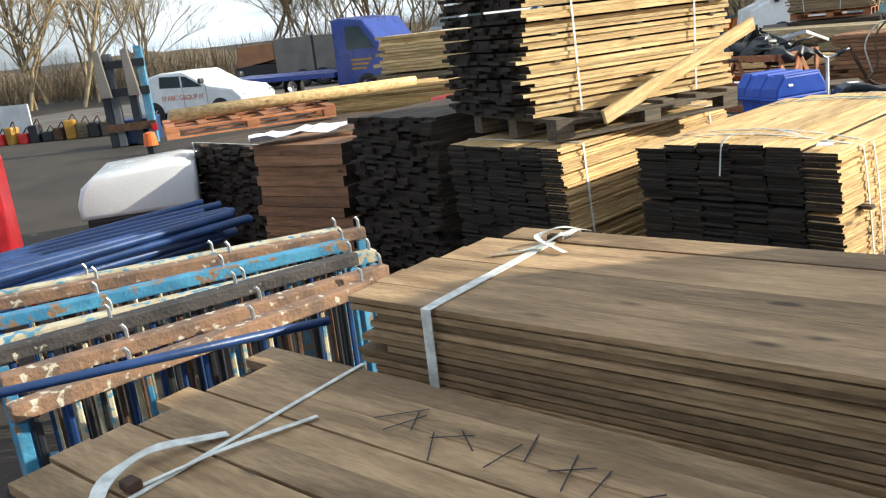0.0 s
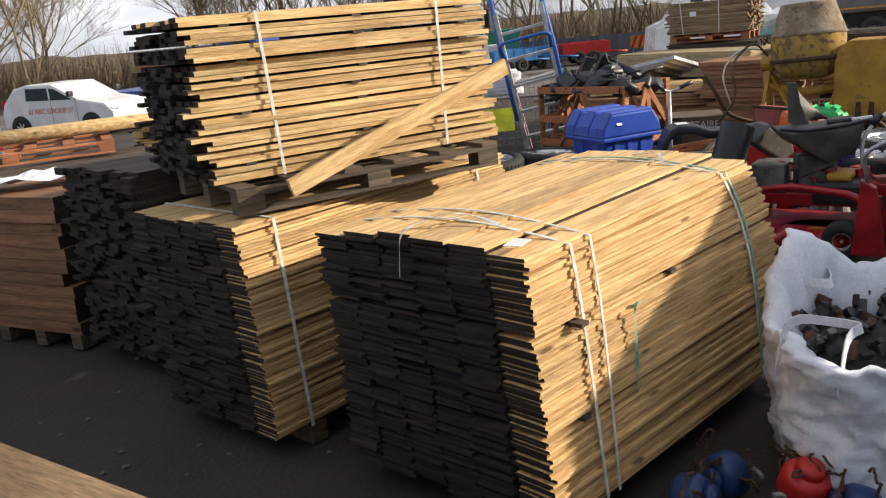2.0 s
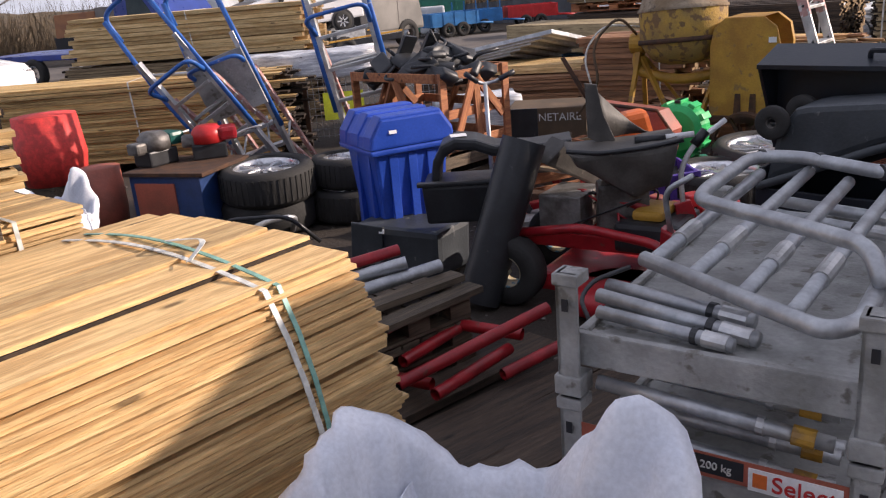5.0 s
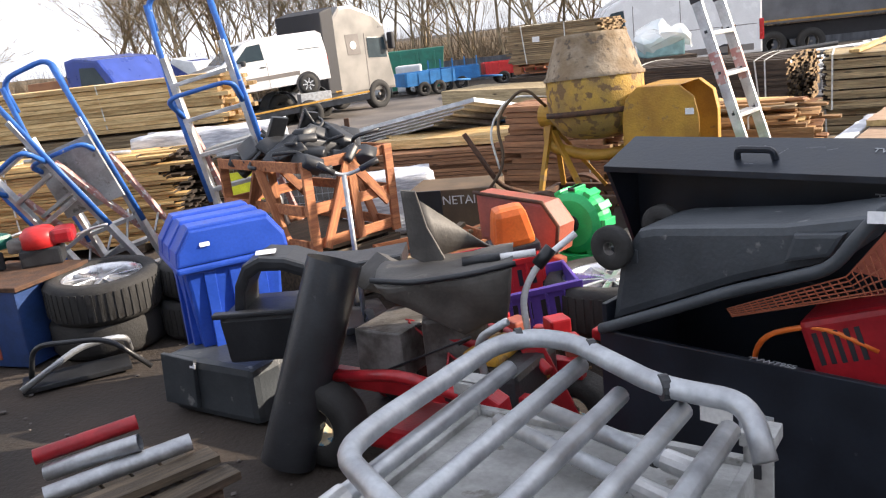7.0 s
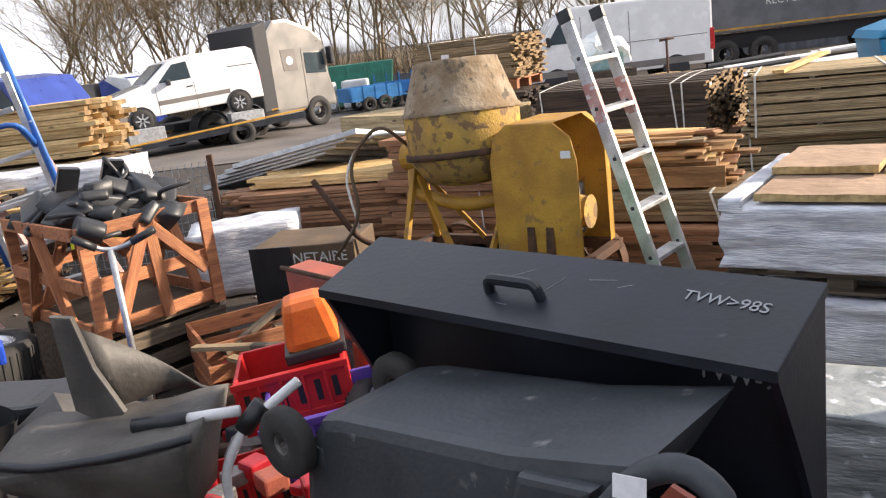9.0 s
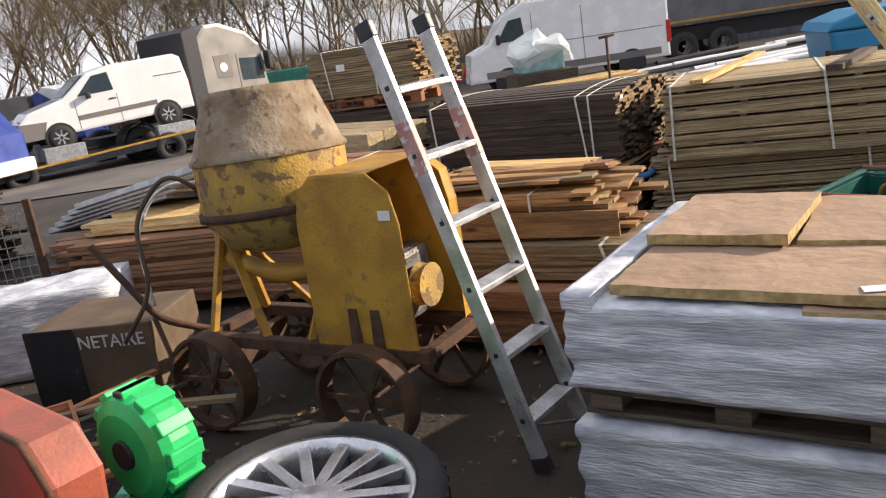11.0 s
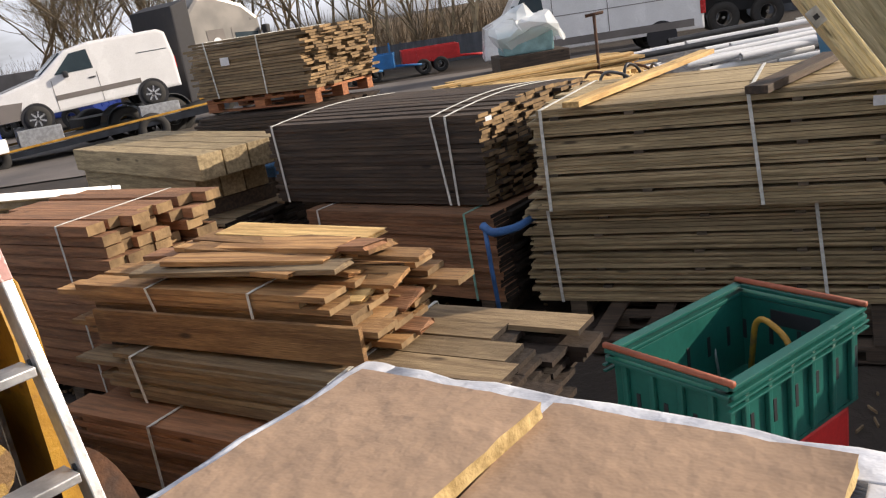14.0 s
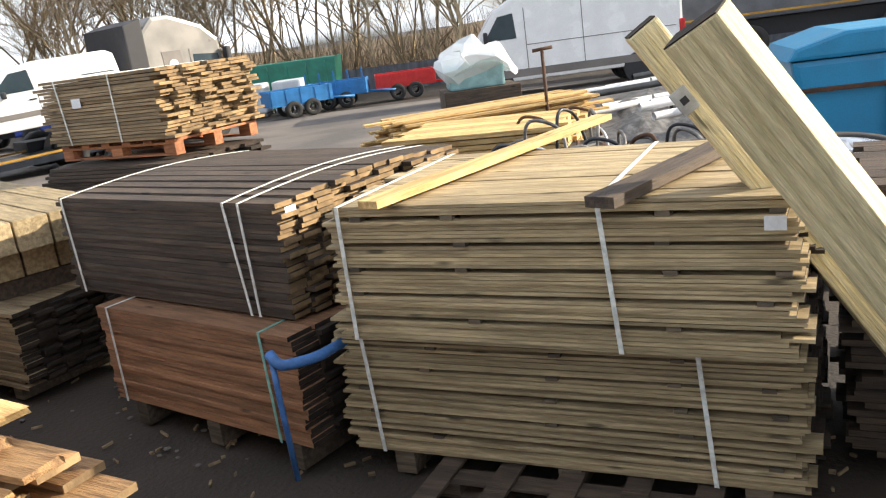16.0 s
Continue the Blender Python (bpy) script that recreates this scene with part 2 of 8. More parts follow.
M_BROWNB = mat("brown container side", (0.36, 0.17, 0.08), (0.28, 0.13, 0.07), rough=0.7, scale=2, bump=0.1)
M_GREYB = mat("grey lorry body", (0.2, 0.18, 0.165), (0.15, 0.135, 0.125), rough=0.7, scale=1.5, bump=0.1)
M_BARK = mat("bare bark", (0.46, 0.35, 0.21), (0.26, 0.2, 0.125), rough=0.9, scale=3, bump=0.5, rand=0.2)
M_BRUSH = mat("winter scrub", (0.17, 0.12, 0.07), (0.09, 0.068, 0.042), rough=0.95, scale=1.5, bump=0.8, fine=8)
M_FENCEG = mat("grey sheet fence", (0.11, 0.115, 0.13), (0.075, 0.08, 0.09), rough=0.6, scale=2, bump=0.1)
M_CORR = mat("white corrugated sheet", (0.68, 0.7, 0.72), (0.55, 0.57, 0.58), rough=0.5, scale=2, bump=0.1)
M_TANK = mat("turquoise tank plastic", (0.02, 0.24, 0.45), (0.02, 0.2, 0.38), rough=0.4, scale=3, bump=0.03)
M_SKIPG = mat("green skip paint", (0.03, 0.22, 0.15), (0.025, 0.16, 0.11), rough=0.55, scale=3, bump=0.1)
M_CARD = mat("brown cardboard", (0.15, 0.1, 0.06), (0.09, 0.062, 0.038), rough=0.85, scale=4, bump=0.1)
M_PINK = mat("faded red paint on aluminium", (0.5, 0.3, 0.27), (0.42, 0.2, 0.18), rough=0.5, scale=14, bump=0.1, spots=(0.6, 0.58, 0.56), spot_at=0.55)
M_CHALK = mat("grey paint pen", (0.4, 0.42, 0.44), rough=0.7, bump=0.0)
M_INK = mat("dark ink", (0.02, 0.02, 0.025), rough=0.6, bump=0.0)
M_ORTXT = mat("orange lettering", (0.75, 0.16, 0.02), rough=0.5, bump=0.0)
M_WTXT = mat("pale lettering", (0.7, 0.7, 0.68), rough=0.7, bump=0.0)
M_SCRAP = mat("grey scrap metal", (0.25, 0.24, 0.23), (0.12, 0.11, 0.1), rough=0.5, metal=0.5, scale=12, bump=0.3, rand=0.5)


# ---- mesh helpers ----
def box(bm, x, y, z, sx, sy, sz, m=None, bev=0.0, taper=None):
    """A block with its lowest corner at (x, y, z). taper: share of the plan left at the top."""
    g = bmesh.ops.create_cube(bm, size=1.0)["verts"]
    for v in g:
        k = taper if taper and v.co.z > 0 else 1
        v.co = Vector((x + sx * (0.5 + v.co.x * k), y + sy * (0.5 + v.co.y * k), z + sz * (v.co.z + 0.5)))
    if m is not None:
        for v in g:
            v.co = m @ v.co
    if bev:
        bmesh.ops.bevel(bm, geom=list({e for v in g for e in v.link_edges}), offset=bev, segments=2, affect="EDGES", profile=0.6)
    return bm


def ring(bm, c, n, up, r, seg):
    a = n.orthogonal().normalized() if up is None else up
    b = n.cross(a).normalized()
    return [bm.verts.new(c + (a * math.cos(2 * math.pi * i / seg) + b * math.sin(2 * math.pi * i / seg)) * r) for i in range(seg)]


def tube(bm, pts, r, seg=8, caps=True):
    """A tube along points; r may be a number or one per point."""
    pts = [Vector(p) for p in pts]
    rs = r if isinstance(r, (list, tuple)) else [r] * len(pts)
    last, up = None, None
    for i, p in enumerate(pts):
        n = (pts[min(i + 1, len(pts) - 1)] - pts[max(i - 1, 0)]).normalized()
        if up is None:
            up = n.orthogonal().normalized()
        else:
            up = (up - n * up.dot(n)).normalized()
        now = ring(bm, p, n, up, rs[i], seg)
        if last:
            for k in range(seg):
                bm.faces.new((last[k], last[(k + 1) % seg], now[(k + 1) % seg], now[k]))
        elif caps:
            bm.faces.new(now[::-1])
        last = now
    if caps:
        bm.faces.new(last)
    return bm


def bend(pts, r=0.06, n=4):
    """Points with rounded corners, for bent tube."""
    pts = [Vector(p) for p in pts]
    out = [pts[0]]
    for a, b, c in zip(pts, pts[1:], pts[2:]):
        d, e = (a - b), (c - b)
        k = min(r, d.length * 0.45, e.length * 0.45)
        p, q = b + d.normalized() * k, b + e.normalized() * k
        out += [(1 - t) ** 2 * p + 2 * t * (1 - t) * b + t * t * q for t in (i / n for i in range(n + 1))]
    return out + [pts[-1]]


def lathe(bm, prof, seg=24, m=None, close=False):
    """Turns (radius, height) pairs about z."""
    rings = []
    for r, h in prof:
        rings.append([bm.verts.new((r * math.cos(2 * math.pi * i / seg), r * math.sin(2 * math.pi * i / seg), h)) for i in range(seg)])
    for a, b in zip(rings, rings[1:]):
        for k in range(seg):
            bm.faces.new((a[k], a[(k + 1) % seg], b[(k + 1) % seg], b[k]))
    if close:
        bm.faces.new(rings[0][::-1])
        bm.faces.new(rings[-1])
    if m is not None:
        for rg in rings:
            for v in rg:
                v.co = m @ v.co
    return bm


def prism(bm, pts, y0, y1, m=None, bev=0.0):
    """A side outline of (x, z) pairs pushed from y0 to y1."""
    a = [bm.verts.new((x, y0, z)) for x, z in pts]
    b = [bm.verts.new((x, y1, z)) for x, z in pts]
    n = len(pts)
    faces = [bm.faces.new(a), bm.faces.new(b[::-1])]
    for i in range(n):
        faces.append(bm.faces.new((a[i], b[i], b[(i + 1) % n], a[(i + 1) % n])))
    if m is not None:
        for v in a + b:
            v.co = m @ v.co
    bmesh.ops.recalc_face_normals(bm, faces=faces)
    if bev:
        bmesh.ops.bevel(bm, geom=list({e for f in faces[:2] for e in f.edges}), offset=bev, segments=2, affect="EDGES", profile=0.6)
    return bm


def root(name, m, label, category, group="", kind=""):
    ob = new(name)
    ob.empty_display_size = 0.1
    ob.matrix_basis = m
    return tagged(ob, label, category, group, kind)


def part(name, bm, material, parent=None, label="", smooth=False, m=None):
    me = bpy.data.meshes.new(name)
    bm.normal_update()
    bm.to_mesh(me)
    bm.free()
    if smooth:
        for p in me.polygons:
            p.use_smooth = True
    me.materials.append(material)
    ob = new(name, me)
    ob.parent = parent
    if m is not None:
        ob.matrix_basis = m
    return tagged(ob, label)


def B():
    return bmesh.new()


def piece(name, me, parent, m):
    ob = new(name, me)
    ob.parent = parent
    ob.matrix_basis = m
    return ob


def words(text, size, material, parent, m, name="lettering", depth=0.002):
    cu = bpy.data.curves.new(name, "FONT")
    cu.body, cu.size, cu.extrude = text, size, depth
    cu.align_x, cu.align_y = "CENTER", "CENTER"
    tmp = bpy.data.objects.new(name, cu)
    me = bpy.data.meshes.new_from_object(tmp)
    bpy.data.objects.remove(tmp)
    me.materials.clear()
    me.materials.append(material)
    ob = new(name, me)
    ob.parent, ob.matrix_basis = parent, m
    return ob


RNG = random.Random(7)


def boxes_mesh(name, items, material, parent, label="", ends=None):
    """Many plain blocks (lowest corner and size) joined into one mesh."""
    it = np.array(items, float)
    cor = np.array([(0, 0, 0), (1, 0, 0), (1, 1, 0), (0, 1, 0), (0, 0, 1), (1, 0, 1), (1, 1, 1), (0, 1, 1)], float)
    vs = (it[:, None, :3] + cor[None] * it[:, None, 3:6]).reshape(-1, 3)
    f = np.array([(0, 3, 2, 1), (4, 5, 6, 7), (0, 1, 5, 4), (1, 2, 6, 5), (2, 3, 7, 6), (3, 0, 4, 7)])
    fs = (f[None] + 8 * np.arange(len(it))[:, None, None]).reshape(-1, 4)
    me = bpy.data.meshes.new(name)
    me.from_pydata(vs.tolist(), [], fs.tolist())
    me.materials.append(material)
    if ends:
        me.materials.append(ends)
        me.polygons.foreach_set("material_index", np.tile([0, 0, 0, 1, 0, 1], len(it)))
    ob = new(name, me)
    ob.parent = parent
    return tagged(ob, label, kind="stuff")


def pack(label, x, y, z, ang, L, W, H, bt, bw, m, gap=0.0015, end=0.012, side=0.005, straps=(), every=0, stick=0.0, sticks=(), near="y0", bearers=True, em=None, name="timber_pack", sm=None, cat="timber pack", skew=0.0, bow=0.0, twist=0.0):
    """A strapped pack of boards; local x runs along the boards from the corner given, y across them. The side and top that are
    passed near by are boards of their own, the rest is joined."""
    rt = root(name, pose(x, y, z, 0, 0, ang), label, cat, "packs of timber")
    cols = max(1, round(W / bw))
    bw = W / cols
    variants = []
    for k in range(3):
        bm = box(B(), 0, 0, 0, L * (1 - 0.006 * k), bw - 0.002, bt)
        me = bpy.data.meshes.new("board")
        bm.to_mesh(me)
        bm.free()
        me.materials.append(m)
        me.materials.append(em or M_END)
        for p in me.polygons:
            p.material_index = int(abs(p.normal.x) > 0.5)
        variants.append(me)
    zz, k, rest, st, n = 0.0, 0, [], [], 0
    while zz + bt <= H + 1e-6:
        last = zz + 2 * bt + gap > H
        for c in range(cols):
            dx, dy = RNG.gauss(0, end), RNG.gauss(0, side)
            edge = (near == "y0" and c == 0) or (near == "y1" and c == cols - 1)
            dx *= 0.45 if edge and end < 0.02 else 1.0
            yy = c * bw + dy + skew * zz
            seen = last or (near == "y0" and c == 0) or (near == "y1" and c == cols - 1)
            zb = zz + bow * math.sin(math.pi * (c + 0.5) / cols) * zz / H
            if seen and n < 290:
                n += 1
                low = 0.0 if last else max(0.0, 1 - (zz / H) ** 4)
                piece("board", RNG.choice(variants), rt, pose(dx, yy, zb, RNG.gauss(0, 0.15), RNG.gauss(0, 0.06), RNG.gauss(0, 0.12) - twist * low))
            else:
                rest.append((dx, yy, zb, L, bw - 0.002, bt))
        zz += bt + gap
        k += 1
        if every and k % every == 0 and zz + stick + bt <= H:
            for sx in sticks:
                if RNG.random() < 0.8:
                    st.append((sx * L + RNG.gauss(0, 0.02), -0.012 + RNG.random() * 0.012, zz))
            zz += stick
    top = zz - gap
    if st:
        bm = box(B(), 0, 0, 0, 0.045, W + 0.01, stick - 0.001)
        me = bpy.data.meshes.new("spacer")
        bm.to_mesh(me)
        bm.free()
        me.materials.append(sm or M_OLDW)
        for s in st[:60]:
            piece("spacer", me, rt, pose(*s))
    # Joined boards share the shade-darkened end colour, so slits and ends read dark.
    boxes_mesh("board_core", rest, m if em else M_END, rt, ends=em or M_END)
    for s, w, sm_ in straps:
        x, lean = s * L, RNG.uniform(-0.02, 0.07)
        line = []
        for i in range(9):
            f = i / 8
            low = max(0.0, 1 - f ** 4)
            out = math.tan(math.radians(twist)) * x * low
            line.append((x + lean * (1 - f), skew * f * H - out - 0.016, f * (top + 0.003)))
        y0, y1 = line[-1][1], W + skew * H + 0.012
        for i in range(1, 13):
            f = i / 12
            line.append((x - lean * f * 0.6, y0 + (y1 - y0) * f, top + 0.004 + bow * math.sin(math.pi * f)))
        line += [(x, y1 - skew * H * 0.5, top * 0.5), (x, W + 0.014, 0.0)]
        bm = B()
        vs = []
        for i, p in enumerate(line):
            d = Vector(line[min(i + 1, len(line) - 1)]) - Vector(line[max(i - 1, 0)])
            n = d.cross(Vector((1, 0, 0))).normalized() * 0.0015
            c = Vector(p)
            vs.append([bm.verts.new(c + v) for v in (-n, Vector((w, 0, 0)) - n, Vector((w, 0, 0)) + n, n)])
        for p, q in zip(vs, vs[1:]):
            for k in range(4):
                bm.faces.new((p[k], p[(k + 1) % 4], q[(k + 1) % 4], q[k]))
        bm.faces.new(vs[0][::-1])
        bm.faces.new(vs[-1])
        part("strap", bm, sm_, rt)
    if bearers:
        for f in (0.1, 0.5, 0.88):
            part("bearer", box(B(), f * L, 0.0, -z, 0.09, W, z - 0.002, bev=0.004), M_OLDW, rt)
    return rt, top


def pallet(x, y, z, ang, L, W, m=None, label="weathered wooden pallet with block feet", h=0.12):
    m = m or M_OLDW
    rt = root("pallet", pose(x, y, z, 0, 0, ang), label, "pallet", "pallets")
    s = h / 0.12
    n = 6
    for i in range(n):
        part("deck_board", box(B(), i * (L - 0.09) / (n - 1), 0, 0.098 * s, 0.09, W, 0.02 * s, bev=0.002), m, rt)
    for j in range(3):
        yy = j * (W - 0.09) / 2
        part("stringer", box(B(), 0, yy, 0.08 * s, L, 0.09, 0.018 * s, bev=0.002), m, rt)
        part("bottom_board", box(B(), 0, yy, 0, L, 0.09, 0.016 * s, bev=0.002), m, rt)
        for i in range(3):
            part("block", box(B(), i * (L - 0.12) / 2, yy, 0.0165 * s, 0.12, 0.088, 0.063 * s, bev=0.003), m, rt)
    return rt


def ribbon(parent, pts, w=0.016, material=None):
    """A loose tail of strapping: a thin flat band through points."""
    bm = B()
    pts = [Vector(p) for p in bend(pts, 0.05, 4)]
    lo, hi = [], []
    for i, p in enumerate(pts):
        d = (pts[min(i + 1, len(pts) - 1)] - pts[max(i - 1, 0)]).normalized()
        s = d.cross(Vector((0.15 * math.sin(i), 0.2, 1))).normalized() * w / 2
        lo.append((p - s, p - s + Vector((0, 0, 0.002))))
        hi.append((p + s, p + s + Vector((0, 0, 0.002))))
    vs = [[bm.verts.new(c) for c in (a[0], b[0], b[1], a[1])] for a, b in zip(lo, hi)]
    for a, b in zip(vs, vs[1:]):
        for k in range(4):
            bm.faces.new((a[k], a[(k + 1) % 4], b[(k + 1) % 4], b[k]))
    bm.faces.new(vs[0][::-1])
    bm.faces.new(vs[-1])
    return part("strap_tail", bm, material or M_STRAP, parent)


def tag(parent, x, y, z, ang=0, s=0.06, rx=0):
    return part("paper_label", box(B(), 0, 0, 0, s, s * 0.7, 0.002), M_PAPER, parent, "white paper lot label", m=pose(x, y, z, rx, 0, ang))


def beam(name, p, q, w, t, material, parent=None, label="", bev=0.002, roll=0):
    """A squared length of timber or steel from p to q."""
    p, q = Vector(p), Vector(q)
    m = look(p, q, roll) @ pose(0, 0, 0, -90, 0, 0) @ pose(0, 0, 0, 0, 0, 90)
    return part(name, box(B(), 0, -w / 2, -t / 2, (q - p).length, w, t, bev=bev), material, parent, label, m=m)


def rod(name, pts, r, material, parent=None, label="", seg=8):
    return part(name, tube(B(), pts, r, seg), material, parent, label, smooth=True)


def wheel_parts(rt, m, r, w, spokes=10, tyre=M_RUBBER, rim=M_ALLOY, rim_r=0.7):
    """Tyre and rim, turned about local z."""
    rr = r * rim_r
    bm = lathe(B(), [(rr, -w * 0.42), (rr + 0.01, -w / 2), (r * 0.93, -w / 2), (r, -w * 0.34), (r, w * 0.34), (r * 0.93, w / 2), (rr + 0.01, w / 2), (rr, w * 0.42), (rr * 0.97, 0), (rr, -w * 0.42)], 40)
    ty = part("tyre", bm, tyre, rt, smooth=True, m=m)
    if spokes:
        bm = B()
        n = 48
        for i in range(n):
            a = 2 * math.pi * i / n
            box(bm, r * 0.99, -0.01, -w * 0.36, 0.008, 0.014 * r / 0.35, w * 0.72, pose(0, 0, 0, 0, 0, math.degrees(a)))
        part("tread", bm, tyre, ty)
    bm = lathe(B(), [(rr * 0.99, w * 0.40), (rr * 1.0, w * 0.44), (rr * 0.94, w * 0.42), (rr * 0.9, w * 0.2), (rr * 0.9, -w * 0.4)], 40)
    rm = part("rim", bm, rim, rt, smooth=True, m=m)
    bm = B()
    for i in range(spokes):
        a = 360 * i / spokes
        box(bm, rr * 0.12, -rr * 0.06, w * 0.22, rr * 0.82, rr * 0.12, w * 0.14, pose(0, 0, 0, 0, 0, a), bev=0.004)
    lathe(bm, [(0.001, w * 0.4), (rr * 0.17, w * 0.38), (rr * 0.2, w * 0.2)], 16)
    part("spokes", bm, rim, rm)
    return ty


def wheel_thing(m, r, w, label, spokes=10, rim=M_ALLOY, rim_r=0.7, group="loose wheels"):
    rt = root("car_wheel", m, label, "wheel", group)
    wheel_parts(rt, pose(0, 0, w / 2), r, w, spokes, rim=rim, rim_r=rim_r)
    return rt


# ---- ground ----
def ground_z(x, y):
    return -0.02 * min(max(0.0, y - 12.0), 60.0)


def make_ground():
    bm = B()
    xs = [-900, -300, -120, -60] + [v for v in range(-40, 60, 2)] + [70, 130, 300, 900]
    ys = [-300, -80, -30, -12] + [v for v in range(-8, 80, 2)] + [90, 120, 200, 500, 1500]
    rows = [[bm.verts.new((x, y, ground_z(x, y) + (0.02 * noise.noise(Vector((x * 0.4, y * 0.4, 0))) - 0.015 if abs(x) < 50 and y < 80 else 0))) for x in xs] for y in ys]
    for a, b in zip(rows, rows[1:]):
        for i in range(len(xs) - 1):
            bm.faces.new((a[i], a[i + 1], b[i + 1], b[i]))
    ob = part("ground", bm, M_MUD, None, smooth=True)
    tagged(ob, "damp dark brown mud and gravel of the yard", "ground", kind="structure")
    bm = B()
    for i in range(1500):
        x, y = RNG.uniform(-2, 8), RNG.uniform(2, 16)
        r = RNG.uniform(0.006, 0.02)
        g = bmesh.ops.create_icosphere(bm, subdivisions=1, radius=r)["verts"]
        for v in g:
            v.co = Vector((v.co.x * RNG.uniform(0.7, 1.4) + x, v.co.y + y, v.co.z * 0.5 + ground_z(x, y) - 0.004))
    ob = part("gravel", bm, M_ASPH)
    tagged(ob, "loose grey stones on the mud", "gravel", kind="stuff")


make_ground()
bm = B()
chips = random.Random(31)
for i in range(700):
    x, y = chips.uniform(3.0, 8.5), chips.uniform(6.5, 12.5)
    box(bm, -0.5, -0.5, 0, 1, 1, 1, pose(x, y, ground_z(x, y) - 0.006, chips.uniform(-12, 12), chips.uniform(-12, 12), chips.uniform(0, 360)) @ Matrix.Diagonal((chips.uniform(0.01, 0.06), chips.uniform(0.005, 0.014), 0.012, 1)))
tagged(part("wood_chips", bm, M_GREY), "pale wood chips and splinters on the mud", "wood chips", kind="stuff")

# ---- timber packs beside the start ----
W1 = ((0.16, 0.016, M_STRAP),)
S1, s1t = pack("brown decking boards, strapped, dark grooved edges", -1.04, 0.76, 0.1, -27.6, 1.62, 0.74, 0.98, 0.016, 0.123, M_BROWN, gap=0.005, end=0.035, straps=((0.14, 0.03, M_STRAP),))
ribbon(S1, [(0.3, 0.72, s1t + 0.012), (0.26, 0.62, s1t + 0.05), (0.2, 0.55, s1t + 0.03), (0.34, 0.5, s1t + 0.008)], 0.02)
ribbon(S1, [(0.24, 0.66, s1t + 0.01), (0.3, 0.58, s1t + 0.045), (0.24, 0.5, s1t + 0.01), (0.14, 0.42, s1t + 0.006)], 0.02)
part("buckle", box(B(), 0.22, 0.6, s1t + 0.004, 0.04, 0.03, 0.02, bev=0.004), M_RUST, S1)
S2, s2t = pack("brown sawn boards under a thin white strap", -1.62, 0.08, 0.1, -29, 1.6, 0.75, 0.85, 0.024, 0.094, M_BROWN, gap=0.003, end=0.03, straps=((0.2, 0.012, M_STRAP),), near="y1")
ribbon(S2, [(0.28, 0.35, s2t + 0.006), (0.22, 0.2, s2t + 0.03), (0.24, 0.08, s2t + 0.02), (0.32, 0.02, s2t + 0.006)], 0.03)
ribbon(S2, [(0.4, 0.5, s2t + 0.006), (0.34, 0.3, s2t + 0.012), (0.3, 0.12, s2t + 0.006)], 0.014)
part("buckle", box(B(), 0.27, 0.1, s2t + 0.004, 0.04, 0.03, 0.02, bev=0.004), M_RUST, S2)
for k in range(13):
    part("pen_stroke", box(B(), 0, 0, 0, RNG.uniform(0.06, 0.14), 0.003, 0.001), M_INK, S2, m=pose(0.52 + 0.055 * k, 0.46 + 0.1 * RNG.random(), s2t + 0.0055, 0, 0, RNG.uniform(20, 160)))
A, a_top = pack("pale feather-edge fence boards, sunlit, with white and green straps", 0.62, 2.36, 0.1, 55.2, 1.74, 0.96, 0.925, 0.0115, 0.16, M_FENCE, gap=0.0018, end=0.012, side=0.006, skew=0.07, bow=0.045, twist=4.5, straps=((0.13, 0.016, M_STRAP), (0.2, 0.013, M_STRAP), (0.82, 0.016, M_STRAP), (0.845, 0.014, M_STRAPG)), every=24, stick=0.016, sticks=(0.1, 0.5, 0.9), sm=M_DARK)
ribbon(A, [(0.1, 0.6, a_top + 0.055), (0.16, 0.5, a_top + 0.09), (0.22, 0.42, a_top + 0.07), (0.2, 0.3, a_top + 0.05)])
ribbon(A, [(0.24, 0.5, a_top + 0.055), (0.1, 0.56, a_top + 0.07), (-0.02, 0.57, a_top + 0.06), (-0.04, 0.57, a_top - 0.1)])
ribbon(A, [(1.5, 0.5, a_top + 0.055), (1.42, 0.44, a_top + 0.08), (1.52, 0.38, a_top + 0.07), (1.4, 0.3, a_top + 0.05)])
ribbon(A, [(0.6, -0.02, a_top - 0.3), (0.5, -0.03, a_top - 0.27), (0.52, -0.025, a_top - 0.5), (0.54, -0.02, a_top - 0.9)], 0.014, M_STRAPG)
tag(A, 0.05, 0.11, a_top + 0.035, 15, 0.09)
pack("pale feather-edge fence boards under a pallet", -0.54, 3.05, 0.1, 54.7, 1.8, 0.82, 0.935, 0.0115, 0.137, M_FENCE, gap=0.0018, end=0.012, side=0.008, skew=0.09, straps=((0.1, 0.016, M_STRAP), (0.85, 0.016, M_STRAP)))
pallet(-0.62, 3.22, 1.047, 39, 1.35, 0.85)
pack("orange pine laths stacked with gaps, sunlit side", -0.76, 3.29, 1.172, 39, 1.5, 0.86, 0.71, 0.0195, 0.095, M_LATH, gap=0.0008, end=0.025, side=0.012, straps=((0.2, 0.014, M_STRAP), (0.8, 0.014, M_STRAP)), every=3, stick=0.012, sticks=(0.12, 0.5, 0.9), bearers=False, sm=M_DARK)
bt = root("batten", pose(0, 0, 0), "loose pine batten leaning on the laths", "batten")
beam("plank", (-0.37, 3.16, 1.165), (0.5, 3.95, 1.53), 0.022, 0.075, M_LATH, bt)
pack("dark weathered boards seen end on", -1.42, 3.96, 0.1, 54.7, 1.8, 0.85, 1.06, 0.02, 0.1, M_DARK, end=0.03)
